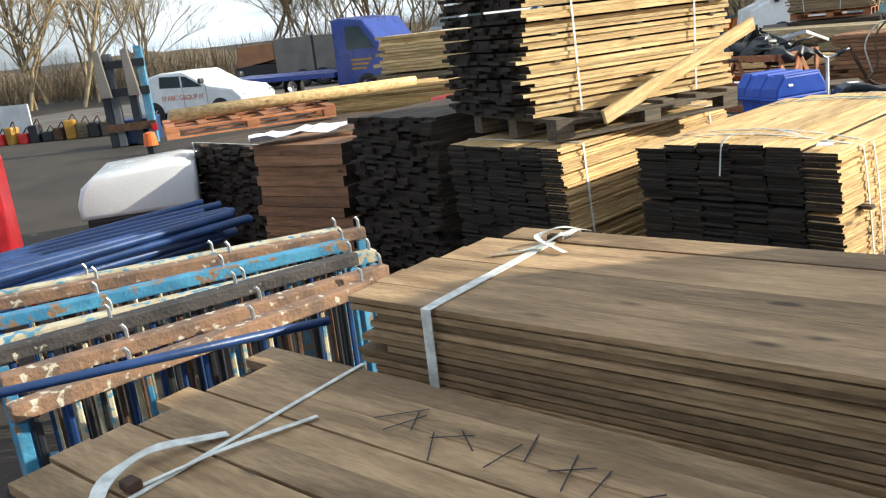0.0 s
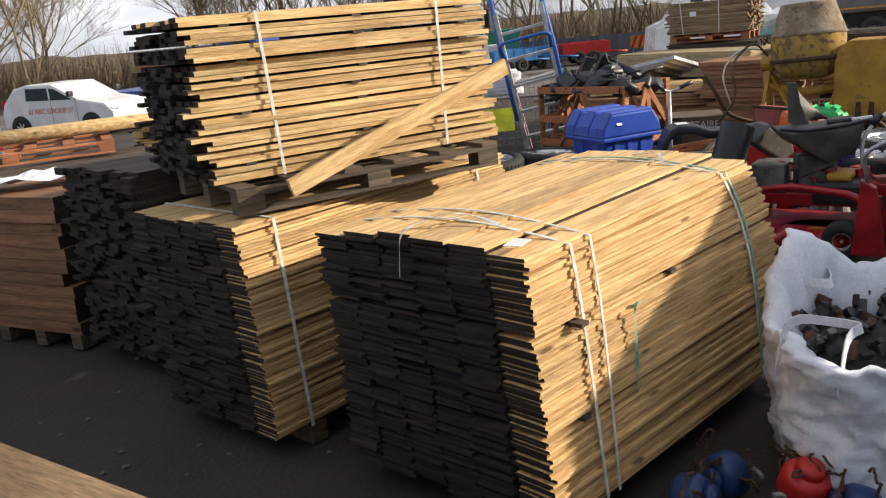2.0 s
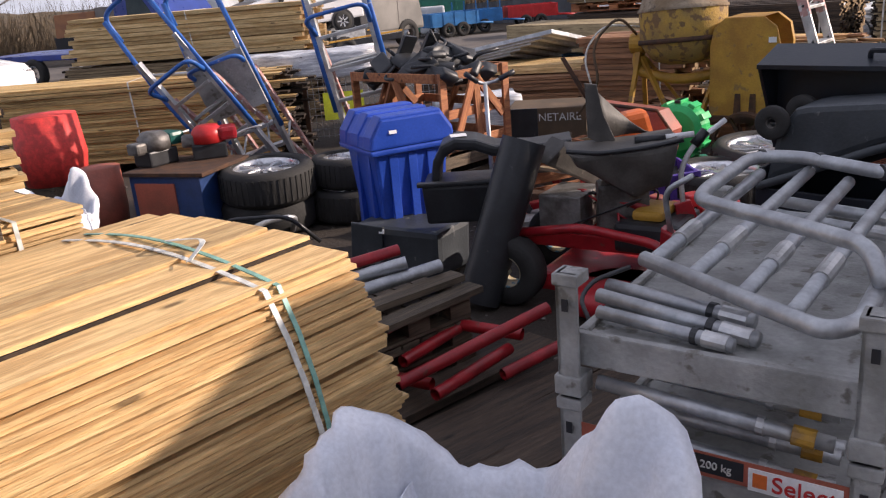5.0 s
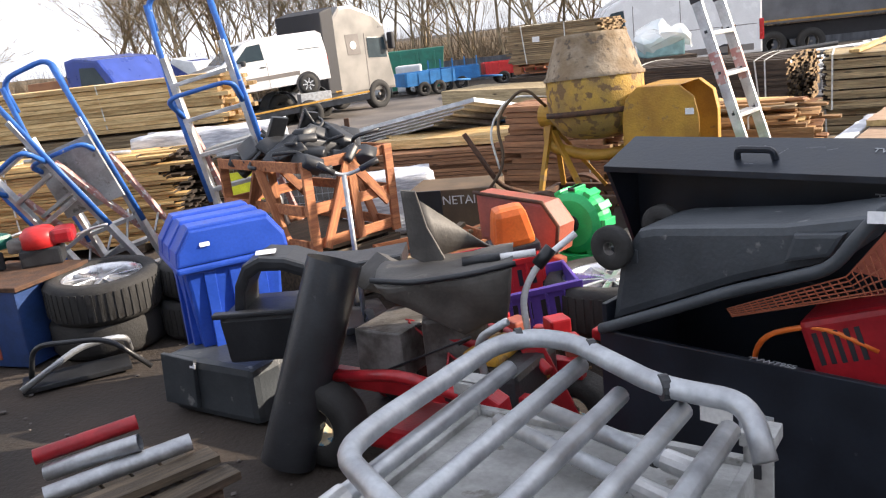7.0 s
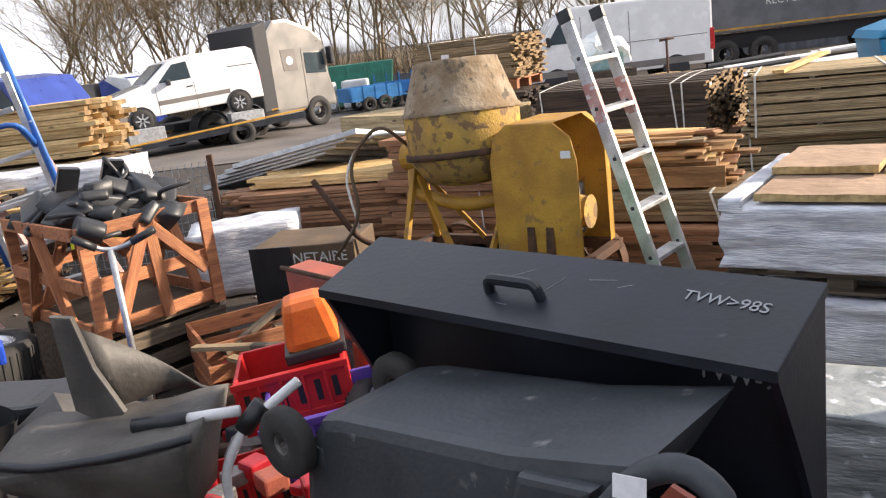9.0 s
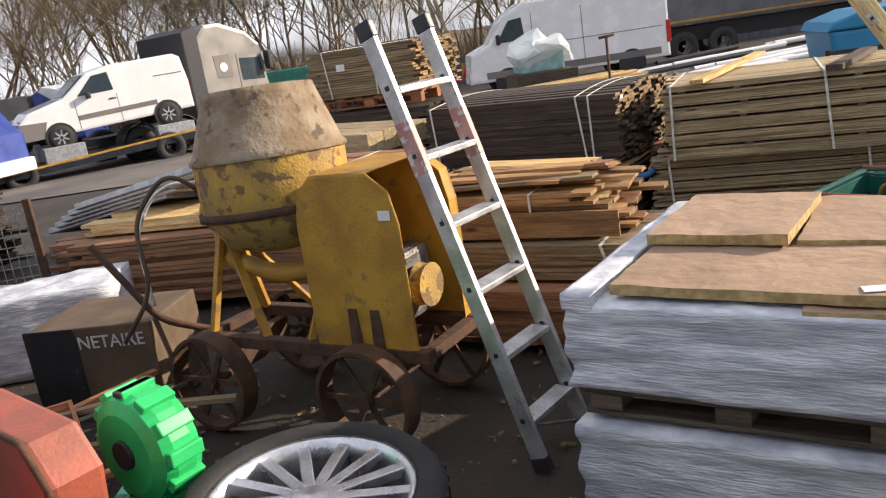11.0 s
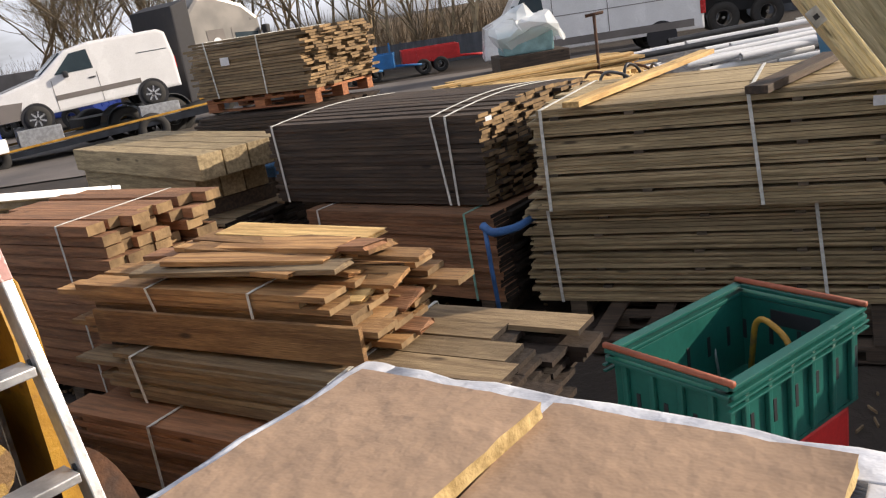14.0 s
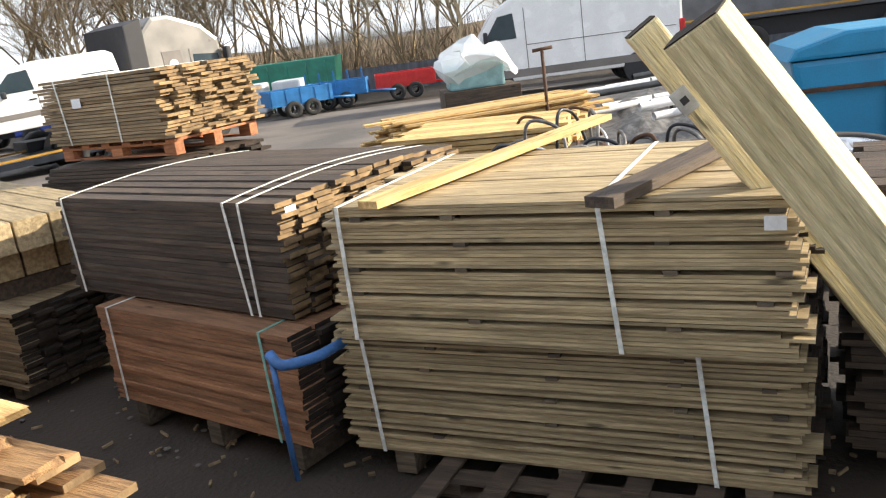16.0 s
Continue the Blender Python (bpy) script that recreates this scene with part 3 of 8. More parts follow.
pack("brown railway sleepers with a paper label", -3.02, 4.78, 0.1, -20, 0.85, 0.6, 0.88, 0.075, 0.2, M_REDW, gap=0.004, end=0.02)
pack("dark boards with one white strap", -3.05, 5.05, 0.1, 54.7, 1.8, 1.15, 0.83, 0.022, 0.12, M_DARK, straps=((0.02, 0.012, M_STRAP),), end=0.03)

# ---- far rows ----
C2, c2t = pack("reddish planed boards with blue ties", 4.36, 11.86, 0.12, -31.5, 1.4, 1.25, 0.5, 0.02, 0.14, M_REDW, end=0.01, straps=((0.07, 0.014, M_STRAP), (0.86, 0.014, M_STRAPG)))
C1, c1t = pack("dark grey tongue-and-groove boards in tight layers", 4.13, 12.14, 0.63, -31.5, 1.66, 1.25, 0.51, 0.021, 0.1, M_DARK, end=0.02, em=M_ENDL, bow=0.035, straps=((0.03, 0.016, M_STRAP), (0.8, 0.014, M_STRAP), (0.86, 0.014, M_STRAP)), bearers=False)
tag(C1, 1.665, 0.03, c1t - 0.06, 90, 0.06, 90)
pack("green-grey treated boards in spaced layers", 5.73, 11.16, 0.1, -20, 1.72, 1.0, 0.52, 0.0115, 0.125, M_GREENW, gap=0.0015, end=0.02, side=0.006, straps=((0.06, 0.016, M_STRAP), (0.8, 0.016, M_STRAP)), every=6, stick=0.014, sticks=(0.05, 0.2, 0.5, 0.75, 0.92))
D1, d1t = pack("green-grey treated boards in spaced layers", 5.80, 11.02, 0.63, -21, 1.6, 1.0, 0.51, 0.0115, 0.125, M_GREENW, gap=0.0015, end=0.02, side=0.006, straps=((0.03, 0.016, M_STRAP), (0.63, 0.016, M_STRAP)), every=6, stick=0.016, sticks=(0.05, 0.3, 0.75, 0.94), bearers=False)
tag(D1, 1.5, -0.012, d1t - 0.1, 0, 0.06, 90)
pack("weathered boards strapped low by the mud", 2.2, 12.95, 0.08, -28, 1.7, 0.8, 0.46, 0.02, 0.12, M_GREY, straps=((0.45, 0.012, M_STRAP),), end=0.02)


# ---- steel and tubes beside the start ----
M_DARKRAIL = mat("blackened rail", (0.07, 0.06, 0.055), (0.035, 0.03, 0.03), rough=0.7, scale=11, bump=0.4, spots=(0.5, 0.45, 0.36), spot_at=0.64)


def barrier(i, p, q, material, z=0.85):
    """An old steel barrier panel standing on edge, with hooks and short bars under its top rail."""
    p, q = Vector((*p, 0)), Vector((*q, 0))
    L = (q - p).length
    ang = math.degrees(math.atan2(q.y - p.y, q.x - p.x))
    rt = root("steel_barrier", pose(p.x, p.y, 0, 0, 0, ang), "chipped painted steel barrier panel standing in a row", "barrier", "row of steel barriers")
    part("top_rail", box(B(), 0, -0.03, z - 0.05, L, 0.06, 0.05, bev=0.006), material, rt)
    part("bottom_rail", box(B(), 0, -0.02, 0.02, L, 0.04, 0.04, bev=0.005), M_BLUEPT, rt)
    for x in (0.0, L - 0.04):
        part("leg", box(B(), x, -0.018, 0.0, 0.036, 0.036, z - 0.06, bev=0.004), M_BLUEPT, rt)
    for x in (0.28 * L, 0.62 * L, 0.985 * L):
        bm = tube(B(), bend([(x, 0, z - 0.005), (x, 0, z + 0.035), (x - 0.012, 0, z + 0.05)], 0.02), 0.007, 6)
        part("hook", bm, M_GALV, rt)
    n = int(L / 0.11)
    for k in range(n):
        x = 0.06 + k * 0.11 + RNG.uniform(-0.01, 0.01)
        part("bar", tube(B(), [(x, 0, 0.06), (x, 0, z - 0.052)], 0.01, 6), RNG.choice([M_INK, M_NAVYTUBE, M_RUST, M_INK, M_BLUEPT, M_WHITEPT]), rt)


rails = [M_RUSTPT, M_RUSTPT, M_DARKRAIL, M_WHITEPT, M_BLUEPT, M_RUSTPT, M_WHITEPT]
for i in range(7):
    f = i / 6
    a = (-2.05 - 0.95 * f, 0.62 + 1.05 * f)
    b = (-1.28 - 0.36 * f + (0.1 if i % 2 else 0), 1.62 + 0.86 * f)
    barrier(i, a, b, rails[i], 0.84 + 0.015 * (i % 3))
rt = root("steel_pole", pose(0, 0, 0), "long navy steel pole lying along the boards", "pole")
rod("shaft", [(-2.35, 0.28, 0.93), (-1.2, 0.95, 0.93)], 0.014, M_NAVYTUBE, rt)

# blue tube heap on a dark trestle
rt = root("trestle", pose(-3.4, 2.6, 0, 0, 0, 50), "dark wooden trestle under blue tubes", "trestle")
for x in (0.15, 0.95):
    part("cross_beam", box(B(), x, -0.35, 0.45, 0.1, 0.95, 0.12, bev=0.005), M_OLDW, rt)
    for y in (-0.3, 0.45):
        part("leg", box(B(), x, y, 0.0, 0.09, 0.09, 0.45, bev=0.004), M_OLDW, rt)
for i in range(26):
    col, row = i % 8, i // 8
    a = math.radians(RNG.uniform(52, 64) - 5)
    c = Vector((-3.05 - 0.075 * col + 0.03 * row, 2.75 + 0.085 * col, 0.6 + 0.052 * row))
    d = Vector((math.cos(a), math.sin(a), RNG.uniform(-0.015, 0.03))) * RNG.uniform(0.65, 0.85)
    t = root("steel_tube", pose(*(c - d)), "navy blue steel tube in a loose heap", "tube", "heap of blue tubes")
    bm = tube(B(), [(0, 0, 0), d * 2], 0.025, 10, caps=False)
    tube(bm, [(0, 0, 0), d * 2], 0.021, 10, caps=False)
    part("pipe", bm, M_NAVYTUBE, t, smooth=True)

# white bodied trailer cover with its plate
rt = root("trailer_cover", pose(-4.75, 5.0, 0, 0, 0, 24) @ Matrix.Scale(0.86, 4), "white moulded trailer cover with a number plate, black below", "trailer")
bm = prism(B(), [(0, 0.5), (0, 0.66), (0.06, 0.82), (0.2, 0.93), (1.0, 0.97), (1.15, 0.93), (1.15, 0.5)], -0.1, 0.95, bev=0.05)
part("shell", bm, M_WHITE, rt, smooth=True)
part("chassis", box(B(), 0.05, -0.05, 0.12, 1.1, 0.95, 0.38, bev=0.03), M_BLACKP, rt)
pl = part("number_plate", box(B(), -0.012, 0.2, 0.52, 0.012, 0.42, 0.1, bev=0.002), M_PAPER, rt, "white number plate")
words("53 ONM", 0.1, M_LAMPR, pl, pose(-0.014, 0.41, 0.57, 90, 0, -90))
for y in (-0.08, 0.86):
    wheel_parts(rt, pose(0.6, y, 0.2, 90, 0, 0), 0.2, 0.12, 0)
rt = root("red_cabinet", pose(-4.45, 3.75, 0, 0, 0, 30), "red painted steel cabinet edge", "cabinet")
part("carcass", box(B(), -0.5, 0, 0, 0.5, 0.45, 1.15, bev=0.02), M_RED, rt)
rt = root("timber_length", pose(0, 0, 0), "loose pale timber lying on the mud", "timber")
beam("plank", (-4.6, 2.5, 0.52), (-3.55, 3.3, 0.66), 0.12, 0.04, M_LATH, rt)
rt = root("timber_bearer", pose(-4.7, 2.5, 0), "dark bearer block under loose timber", "bearer")
part("block", box(B(), 0, -0.1, 0, 0.3, 0.3, 0.49, bev=0.01), M_OLDW, rt)

# round posts on a pallet, above the dark boards
pallet(-4.3, 5.85, 0.945, 30, 1.6, 0.9, M_CRATE, "orange-brown pallet under round posts")
for k in range(3):
    p, q = Vector((-4.45 + 0.12 * k, 6.25 + 0.14 * k, 1.13)), Vector((-2.5 + 0.1 * k, 7.35 + 0.14 * k, 1.15))
    t = root("round_post", pose(0, 0, 0), "long round peeled timber post", "post", "round posts")
    rod("log", [p, p.lerp(q, 0.5), q], [0.062, 0.06, 0.05], M_LATH, t, seg=12)
t = root("torn_sheet", pose(-2.62, 4.95, 0.98, 0, 0, 25), "crumpled pale plastic sheet on sleepers", "sheet")
bm = bmesh.ops.create_grid(B2 := B(), x_segments=14, y_segments=6, size=0.5)["verts"]
for v in bm:
    v.co = Vector((v.co.x * 0.9, v.co.y * 0.35, 0.05 + 0.05 * noise.noise(v.co * 5) + 0.02 * noise.noise(v.co * 17)))
part("film", B2, M_SACK, t)

# ---- bulk bag with scrap, chain hoists on the mud ----
def bulk_bag(m, label):
    rt = root("bulk_bag", m, label, "bulk bag")
    R, n, rows = 0.44, 120, 34
    bm = B()
    rg = []
    for j in range(rows):
        f = j / (rows - 1)
        line = []
        for i in range(n):
            a = 2 * math.pi * i / n
            sq = (abs(math.cos(a)) ** 3.2 + abs(math.sin(a)) ** 3.2) ** (-1 / 3.2)
            c, s = math.cos(a), math.sin(a)
            q = Vector((c * 2, s * 2, f * 2.5))
            r = R * sq * (0.86 + 0.16 * math.sin(math.pi * 0.62 * f))
            r += 0.07 * noise.noise(q * 0.9) - 0.05 * abs(noise.noise(q * 2.1)) - 0.05 * abs(noise.noise(q * 3.9 + Vector((3, 1, 0)))) - 0.02 * abs(noise.noise(q * 8.5)) + 0.006 * noise.noise(q * 15)
            peak = max(0, math.cos(a - 2.35)) ** 10 * 0.17 + max(0, math.cos(a - 0.82)) ** 12 * 0.24 + 0.12 * max(0, math.sin(a)) - 0.02 * max(0, -math.sin(a)) + max(0, math.cos(a + 0.85)) ** 12 * 0.05
            top = 0.57 + 0.07 * noise.noise(Vector((c * 1.6, s * 1.6, 7))) + peak + 0.03 * noise.noise(Vector((c * 7, s * 7, 1)))
            line.append(bm.verts.new((r * c, r * s, f * top)))
        rg.append(line)
    for j in range(1, 6):
        f = j / 5
        new_line = []
        for i in range(n):
            p = rg[rows - 1][i].co
            k = 1 - (0.34 + 0.12 * max(0, -p.y / 0.44)) * f - 0.07 * noise.noise(Vector((p.x * 6, p.y * 6, f * 3)))
            new_line.append(bm.verts.new((p.x * k, p.y * k, p.z + 0.03 * math.sin(f * 3.1) - 0.3 * f * f)))
        rg.append(new_line)
    for a, b in zip(rg, rg[1:]):
        for i in range(n):
            bm.faces.new((a[i], a[(i + 1) % n], b[(i + 1) % n], b[i]))
    part("sack", bm, M_SACK, rt, smooth=True)
    for k in range(4):
        a = math.pi / 4 + k * math.pi / 2
        c = Vector((math.cos(a), math.sin(a), 0))
        d = Vector((-math.sin(a), math.cos(a), 0))
        pts = bend([c * 0.46 + d * 0.13 + Vector((0, 0, 0.45)), c * 0.42 + d * 0.12 + Vector((0, 0, 0.66)), c * 0.22 + d * 0.05 + Vector((0, 0, 0.62 + 0.04 * (k % 2))), c * 0.4 - d * 0.14 + Vector((0, 0, 0.65)), c * 0.46 - d * 0.13 + Vector((0, 0, 0.45))], 0.08)
        bm = B()
        lo, hi = [], []
        for p in pts:
            lo.append(bm.verts.new(p - c * 0.001 - d.cross(c) * 0.0 + Vector((0, 0, -0.018))))
            hi.append(bm.verts.new(p + c * 0.012 + Vector((0, 0, 0.018))))
        for i in range(len(pts) - 1):
            bm.faces.new((lo[i], lo[i + 1], hi[i + 1], hi[i]))
        lp = part("lifting_loop", bm, M_SACK, rt)
        md = lp.modifiers.new("thick", "SOLIDIFY")
        md.thickness = 0.004
    for k in range(120):
        a, r = RNG.uniform(0, 6.28), 0.36 * math.sqrt(RNG.random())
        s = RNG.uniform(0.03, 0.075)
        bm = box(B(), -s / 2, -s / 2, -s / 3, s, s * RNG.uniform(0.3, 1), s * RNG.uniform(0.2, 0.7), bev=0.004)
        part("scrap", bm, RNG.choice([M_SCRAP, M_BLACKP, M_RUBBER, M_RUST, M_BLACKP]), rt, m=pose(r * math.cos(a), r * math.sin(a), 0.5 + 0.07 * RNG.random(), RNG.uniform(0, 360), RNG.uniform(0, 360), RNG.uniform(0, 360)))
    bm = lathe(B(), [(0.001, 0.52), (0.25, 0.5), (0.4, 0.42)], 24)
    part("scrap_core", bm, M_RUBBER, rt)
    words("...", 0.12, M_BLUEPT, rt, pose(0.05, 0.472, 0.5, 90, 0, 180), "printed_bar")
    return rt


bulk_bag(pose(1.88, 2.92, 0.0, 0, 0, -12), "white woven bulk bag slumped open, full of grey scrap metal")
bulk_bag(pose(-0.95, 6.6, 0.0, 0, 0, 20) @ Matrix.Diagonal((0.62, 0.62, 0.8, 1)), "small white woven bag beside black film")


def hoist(x, y, m, a):
    rt = root("chain_hoist", pose(x, y, 0.06, RNG.choice((70, 85, -75, 20)), RNG.uniform(-20, 20), a) @ Matrix.Scale(0.85, 4), "painted chain hoist lying with its chain on the mud", "hoist", "chain hoists")
    part("drum_case", lathe(B(), [(0.001, 0), (0.085, 0), (0.1, 0.02), (0.1, 0.1), (0.08, 0.13), (0.001, 0.13)], 20), m, rt, smooth=True)
    part("gear_cover", lathe(B(), [(0.001, 0.13), (0.06, 0.13), (0.05, 0.17), (0.001, 0.175)], 14), m, rt, smooth=True)
    rod("hook", bend([(0.1, 0, 0.06), (0.17, 0, 0.06), (0.2, 0.05, 0.06), (0.15, 0.07, 0.06)], 0.03), 0.012, M_SCRAP, rt)
    bm = B()
    p = Vector((-0.1, 0.05, 0.03))
    hd = RNG.uniform(0, 6)
    for k in range(110):
        hd += RNG.uniform(-0.9, 0.9)
        q = p + Vector((math.cos(hd), math.sin(hd), 0)) * 0.024
        if q.length > 0.2:
            hd += 2
            q = p + Vector((math.cos(hd), math.sin(hd), 0)) * 0.024
        tube(bm, [p, q], 0.006, 5)
        p = q + Vector((0, 0, RNG.uniform(-0.004, 0.006)))
        p.z = max(p.z, 0.01)
    part("chain", bm, M_RUST, rt)


for x, y, m in ((1.05, 2.62, M_NAVYTUBE), (1.22, 2.42, M_NAVYTUBE), (1.46, 2.62, M_REDP), (1.52, 2.3, M_BLUEPT), (1.28, 2.78, M_NAVYTUBE), (1.66, 2.48, M_NAVYTUBE), (1.3, 2.15, M_BLUEPT), (1.75, 2.2, M_BLUEPT), (1.5, 2.05, M_NAVYTUBE)):
    hoist(x, y, m, RNG.uniform(0, 360))


# ---- stack of grey work platforms ----
def platform_stack():
    rt = root("platform_stack", pose(2.136, 3.56, 0, 0, 0, -30), "stack of grey aluminium work platforms with folded guard rails", "work platform")
    ex, ey = 0.6, 1.16
    for z in (0.22, 0.54, 0.85):
        part("deck", box(B(), 0.02, 0.02, z - 0.004, ex, ey - 0.04, 0.024, bev=0.004), M_DIRTALU, rt)
        for y in (0.0, ey - 0.02):
            part("edge_channel", box(B(), 0.0, y, z - 0.05, ex + 0.04, 0.022, 0.085, bev=0.004), M_DIRTALU, rt)
        for x in (0.0, ex + 0.02):
            part("end_channel", box(B(), x, 0.024, z - 0.05, 0.022, ey - 0.05, 0.085, bev=0.004), M_DIRTALU, rt)
    for x in (-0.03, ex + 0.02):
        for y in (-0.03, ey - 0.03):
            for z0, z1 in ((0.0, 0.4), (0.41, 0.72), (0.73, 1.04 if y < 0.5 else 0.95)):
                bm = box(B(), x, y, z0, 0.055, 0.012, z1 - z0, bev=0.003)
                box(bm, x, y, z0, 0.012, 0.055, z1 - z0, bev=0.003)
                box(bm, x - 0.008, y - 0.008, z0, 0.07, 0.07, 0.05, bev=0.004)
                box(bm, x - 0.006, y - 0.006, z1 - 0.03, 0.066, 0.066, 0.03, bev=0.004)
                po = part("corner_post", bm, M_DIRTALU, rt)
                part("bolt_hole", box(B(), x + 0.02, y - 0.0095, z1 - 0.09, 0.016, 0.002, 0.03), M_INK, po)
    # rails stowed between the decks, with yellow sleeves
    for z, ys in ((0.745, (0.0, 0.05, 0.1, 0.15)), (0.62, (0.03, 0.09, 0.14)), (0.44, (0.01, 0.06, 0.11)), (0.34, (0.03, 0.08)), (0.12, (0.03, 0.08))):
        for k, y in enumerate(ys):
            zz = z + 0.016 * ((k * 2) % 3)
            p, q = Vector((0.06 + 0.03 * (k % 2), y, zz + 0.02)), Vector((ex - 0.02, y + 0.02, zz - 0.022 + 0.012 * k))
            rail = rod("rail", [p, q], 0.0185, M_GALV, rt, seg=12)
            part("sleeve", tube(B(), [p.lerp(q, 0.84), p.lerp(q, 0.93)], 0.0225, 12), M_YELLOW, rail)
            part("collar", tube(B(), [p.lerp(q, 0.7), p.lerp(q, 0.73)], 0.0225, 12), M_ALU, rail)
    pl = part("maker_plate", box(B(), 0.42, -0.028, 0.595, 0.19, 0.004, 0.055, bev=0.001), M_PAPER, rt, "white maker's plate with a red mark")
    words("Select", 0.055, M_LAMPR, pl, pose(0.535, -0.0295, 0.622, 90, 0, 0))
    part("maker_mark", box(B(), 0.43, -0.0295, 0.606, 0.03, 0.002, 0.034), M_ORTXT, pl)
    pl = part("load_plate", box(B(), 0.28, -0.028, 0.61, 0.13, 0.004, 0.045, bev=0.001), M_INK, rt, "black load plate")
    words("200 kg", 0.026, M_WTXT, pl, pose(0.35, -0.0295, 0.632, 90, 0, 0))
    part("label_strip", box(B(), 0.02, -0.026, 0.6, 0.6, 0.003, 0.06), M_RUSTRED, rt, "faded red printed strip")
    # guard frames folded on top
    rod("guard_frame", bend([(0.62, 0.26, 0.99), (0.575, 0.335, 1.06), (0.40, 0.44, 1.06), (0.1, 0.6, 1.06), (0.085, 0.72, 1.06), (0.095, 1.12, 1.06), (0.15, 1.19, 1.06), (0.25, 1.19, 1.06), (0.5, 1.04, 1.06), (0.66, 1.03, 1.06), (0.7, 0.98, 0.98)], 0.07, 5), 0.021, M_GALV, rt, seg=12)
    rod("guard_frame", bend([(0.05, 0.32, 0.97), (0.549, 0.03, 0.97), (0.6, 0.1, 0.97), (0.62, 1.05, 0.99)], 0.05, 5), 0.021, M_GALV, rt, seg=12)
    for (x0, y0), (x1, y1) in (((0.073, 0.33), (0.14, 1.1)), ((0.2, 0.26), (0.275, 1.17)), ((0.343, 0.184), (0.41, 1.06)), ((0.466, 0.12), (0.54, 1.04))):
        rl = rod("rail", [(x0, y0, 0.965), (x1, y1, 1.02)], 0.019, M_GALV, rt, seg=12)
        part("collar", tube(B(), [(x0 + (x1 - x0) * 0.2, y0 + (y1 - y0) * 0.2, 0.976), (x0 + (x1 - x0) * 0.34, y0 + (y1 - y0) * 0.34, 0.984)], 0.0235, 12), M_ALU, rl)
    for p, q, r in (((-0.02, 0.25, 0.91), (0.37, 0.18, 0.9), 0.02), ((-0.02, 0.19, 0.905), (0.4, 0.1, 0.895), 0.019), ((0.02, 0.1, 0.9), (0.36, 0.05, 0.895), 0.017), ((0.18, 1.12, 0.93), (0.6, 0.98, 0.93), 0.019), ((0.12, 1.06, 0.91), (0.58, 0.9, 0.91), 0.017)):
        rl = rod("rail", [p, q], r, M_GALV, rt, seg=12)
        a, b = Vector(p), Vector(q)
        part("collar", tube(B(), [a.lerp(b, 0.72), a.lerp(b, 0.76)], r + 0.004, 12), M_BLACKP, rl)
        part("collar", tube(B(), [a.lerp(b, 0.8), a.lerp(b, 0.97)], r + 0.003, 12), M_ALU, rl)
    rod("black_tie", bend([(0.02, 0.3, 0.95), (-0.05, 0.22, 0.93), (-0.06, 0.16, 0.9), (0.0, 0.1, 0.86)], 0.03), 0.006, M_BLACKP, rt)
    for p in ((0.12, 1.17), (0.5, 1.04), (0.3, 1.16)):
        part("black_tie", tube(B(), [(p[0], p[1] - 0.005, 1.06), (p[0] + 0.012, p[1] + 0.005, 1.06)], 0.025, 12), M_BLACKP, rt)


platform_stack()

# ---- red steel tubes and old boards on the mud ----
def lengths(items, label, name, cat, group, material, r=None, w=0.12, t=0.03):
    for p, q, *k in items:
        rt = root(name, pose(*p), label, cat, group)
        d = Vector(q) - Vector(p)
        if r:
            bm = tube(B(), [(0, 0, 0), d], r, 12, caps=False)
            tube(bm, [(0, 0, 0), d], r * 0.82, 12, caps=False)
            part("pipe", bm, k[0] if k else material, rt, smooth=True)
        else:
            beam("plank", (0, 0, 0), d, w, t, k[0] if k else material, rt)


lengths([((1.5, 4.42, 0.02), (2.35, 5.2, 0.02)), ((1.65, 4.3, 0.02), (2.5, 5.05, 0.02)), ((1.3, 4.6, 0.02), (2.1, 5.4, 0.02)), ((1.8, 4.2, 0.02), (2.62, 4.9, 0.02))], "old grey board lying on the mud", "scaffold_board", "board", "boards on the mud", M_DARK, w=0.2, t=0.04)
lengths([((1.5, 4.72, 0.17), (2.117, 5.013, 0.35)), ((1.5, 4.86, 0.2), (1.735, 5.22, 0.2)), ((1.645, 4.69, 0.13), (1.94, 5.095, 0.13)), ((1.912, 4.92, 0.09), (2.215, 5.156, 0.13)), ((1.4, 4.9, 0.12), (1.62, 4.8, 0.12)), ((1.72, 5.2, 0.21), (2.0, 5.08, 0.2)), ((1.42, 4.98, 0.3), (1.62, 5.22, 0.32)), ((1.15, 5.2, 0.5), (1.45, 5.36, 0.53))], "red painted steel tube on old boards", "red_tube", "tube", "red tubes", M_RED, r=0.027)
lengths([((1.18, 5.2, 0.44), (1.498, 5.261, 0.5)), ((1.236, 5.08, 0.42), (1.64, 5.34, 0.45))], "grey-green scaffold tube with a red end", "scaffold_tube", "tube", "scaffold tubes", M_GALV, r=0.03)
lengths([((1.3, 4.93, 0.4), (1.72, 5.33, 0.4)), ((1.42, 4.86, 0.36), (1.8, 5.28, 0.36))], "old grey board end on a pallet", "scaffold_board", "board", "boards on the mud", M_OLDW, w=0.1, t=0.03)
pallet(1.35, 4.8, 0.24, 45, 0.6, 0.45)
pallet(1.35, 4.8, 0.115, 45, 0.6, 0.45)
pallet(1.36, 4.81, 0.0, 45, 0.6, 0.45, h=0.11)


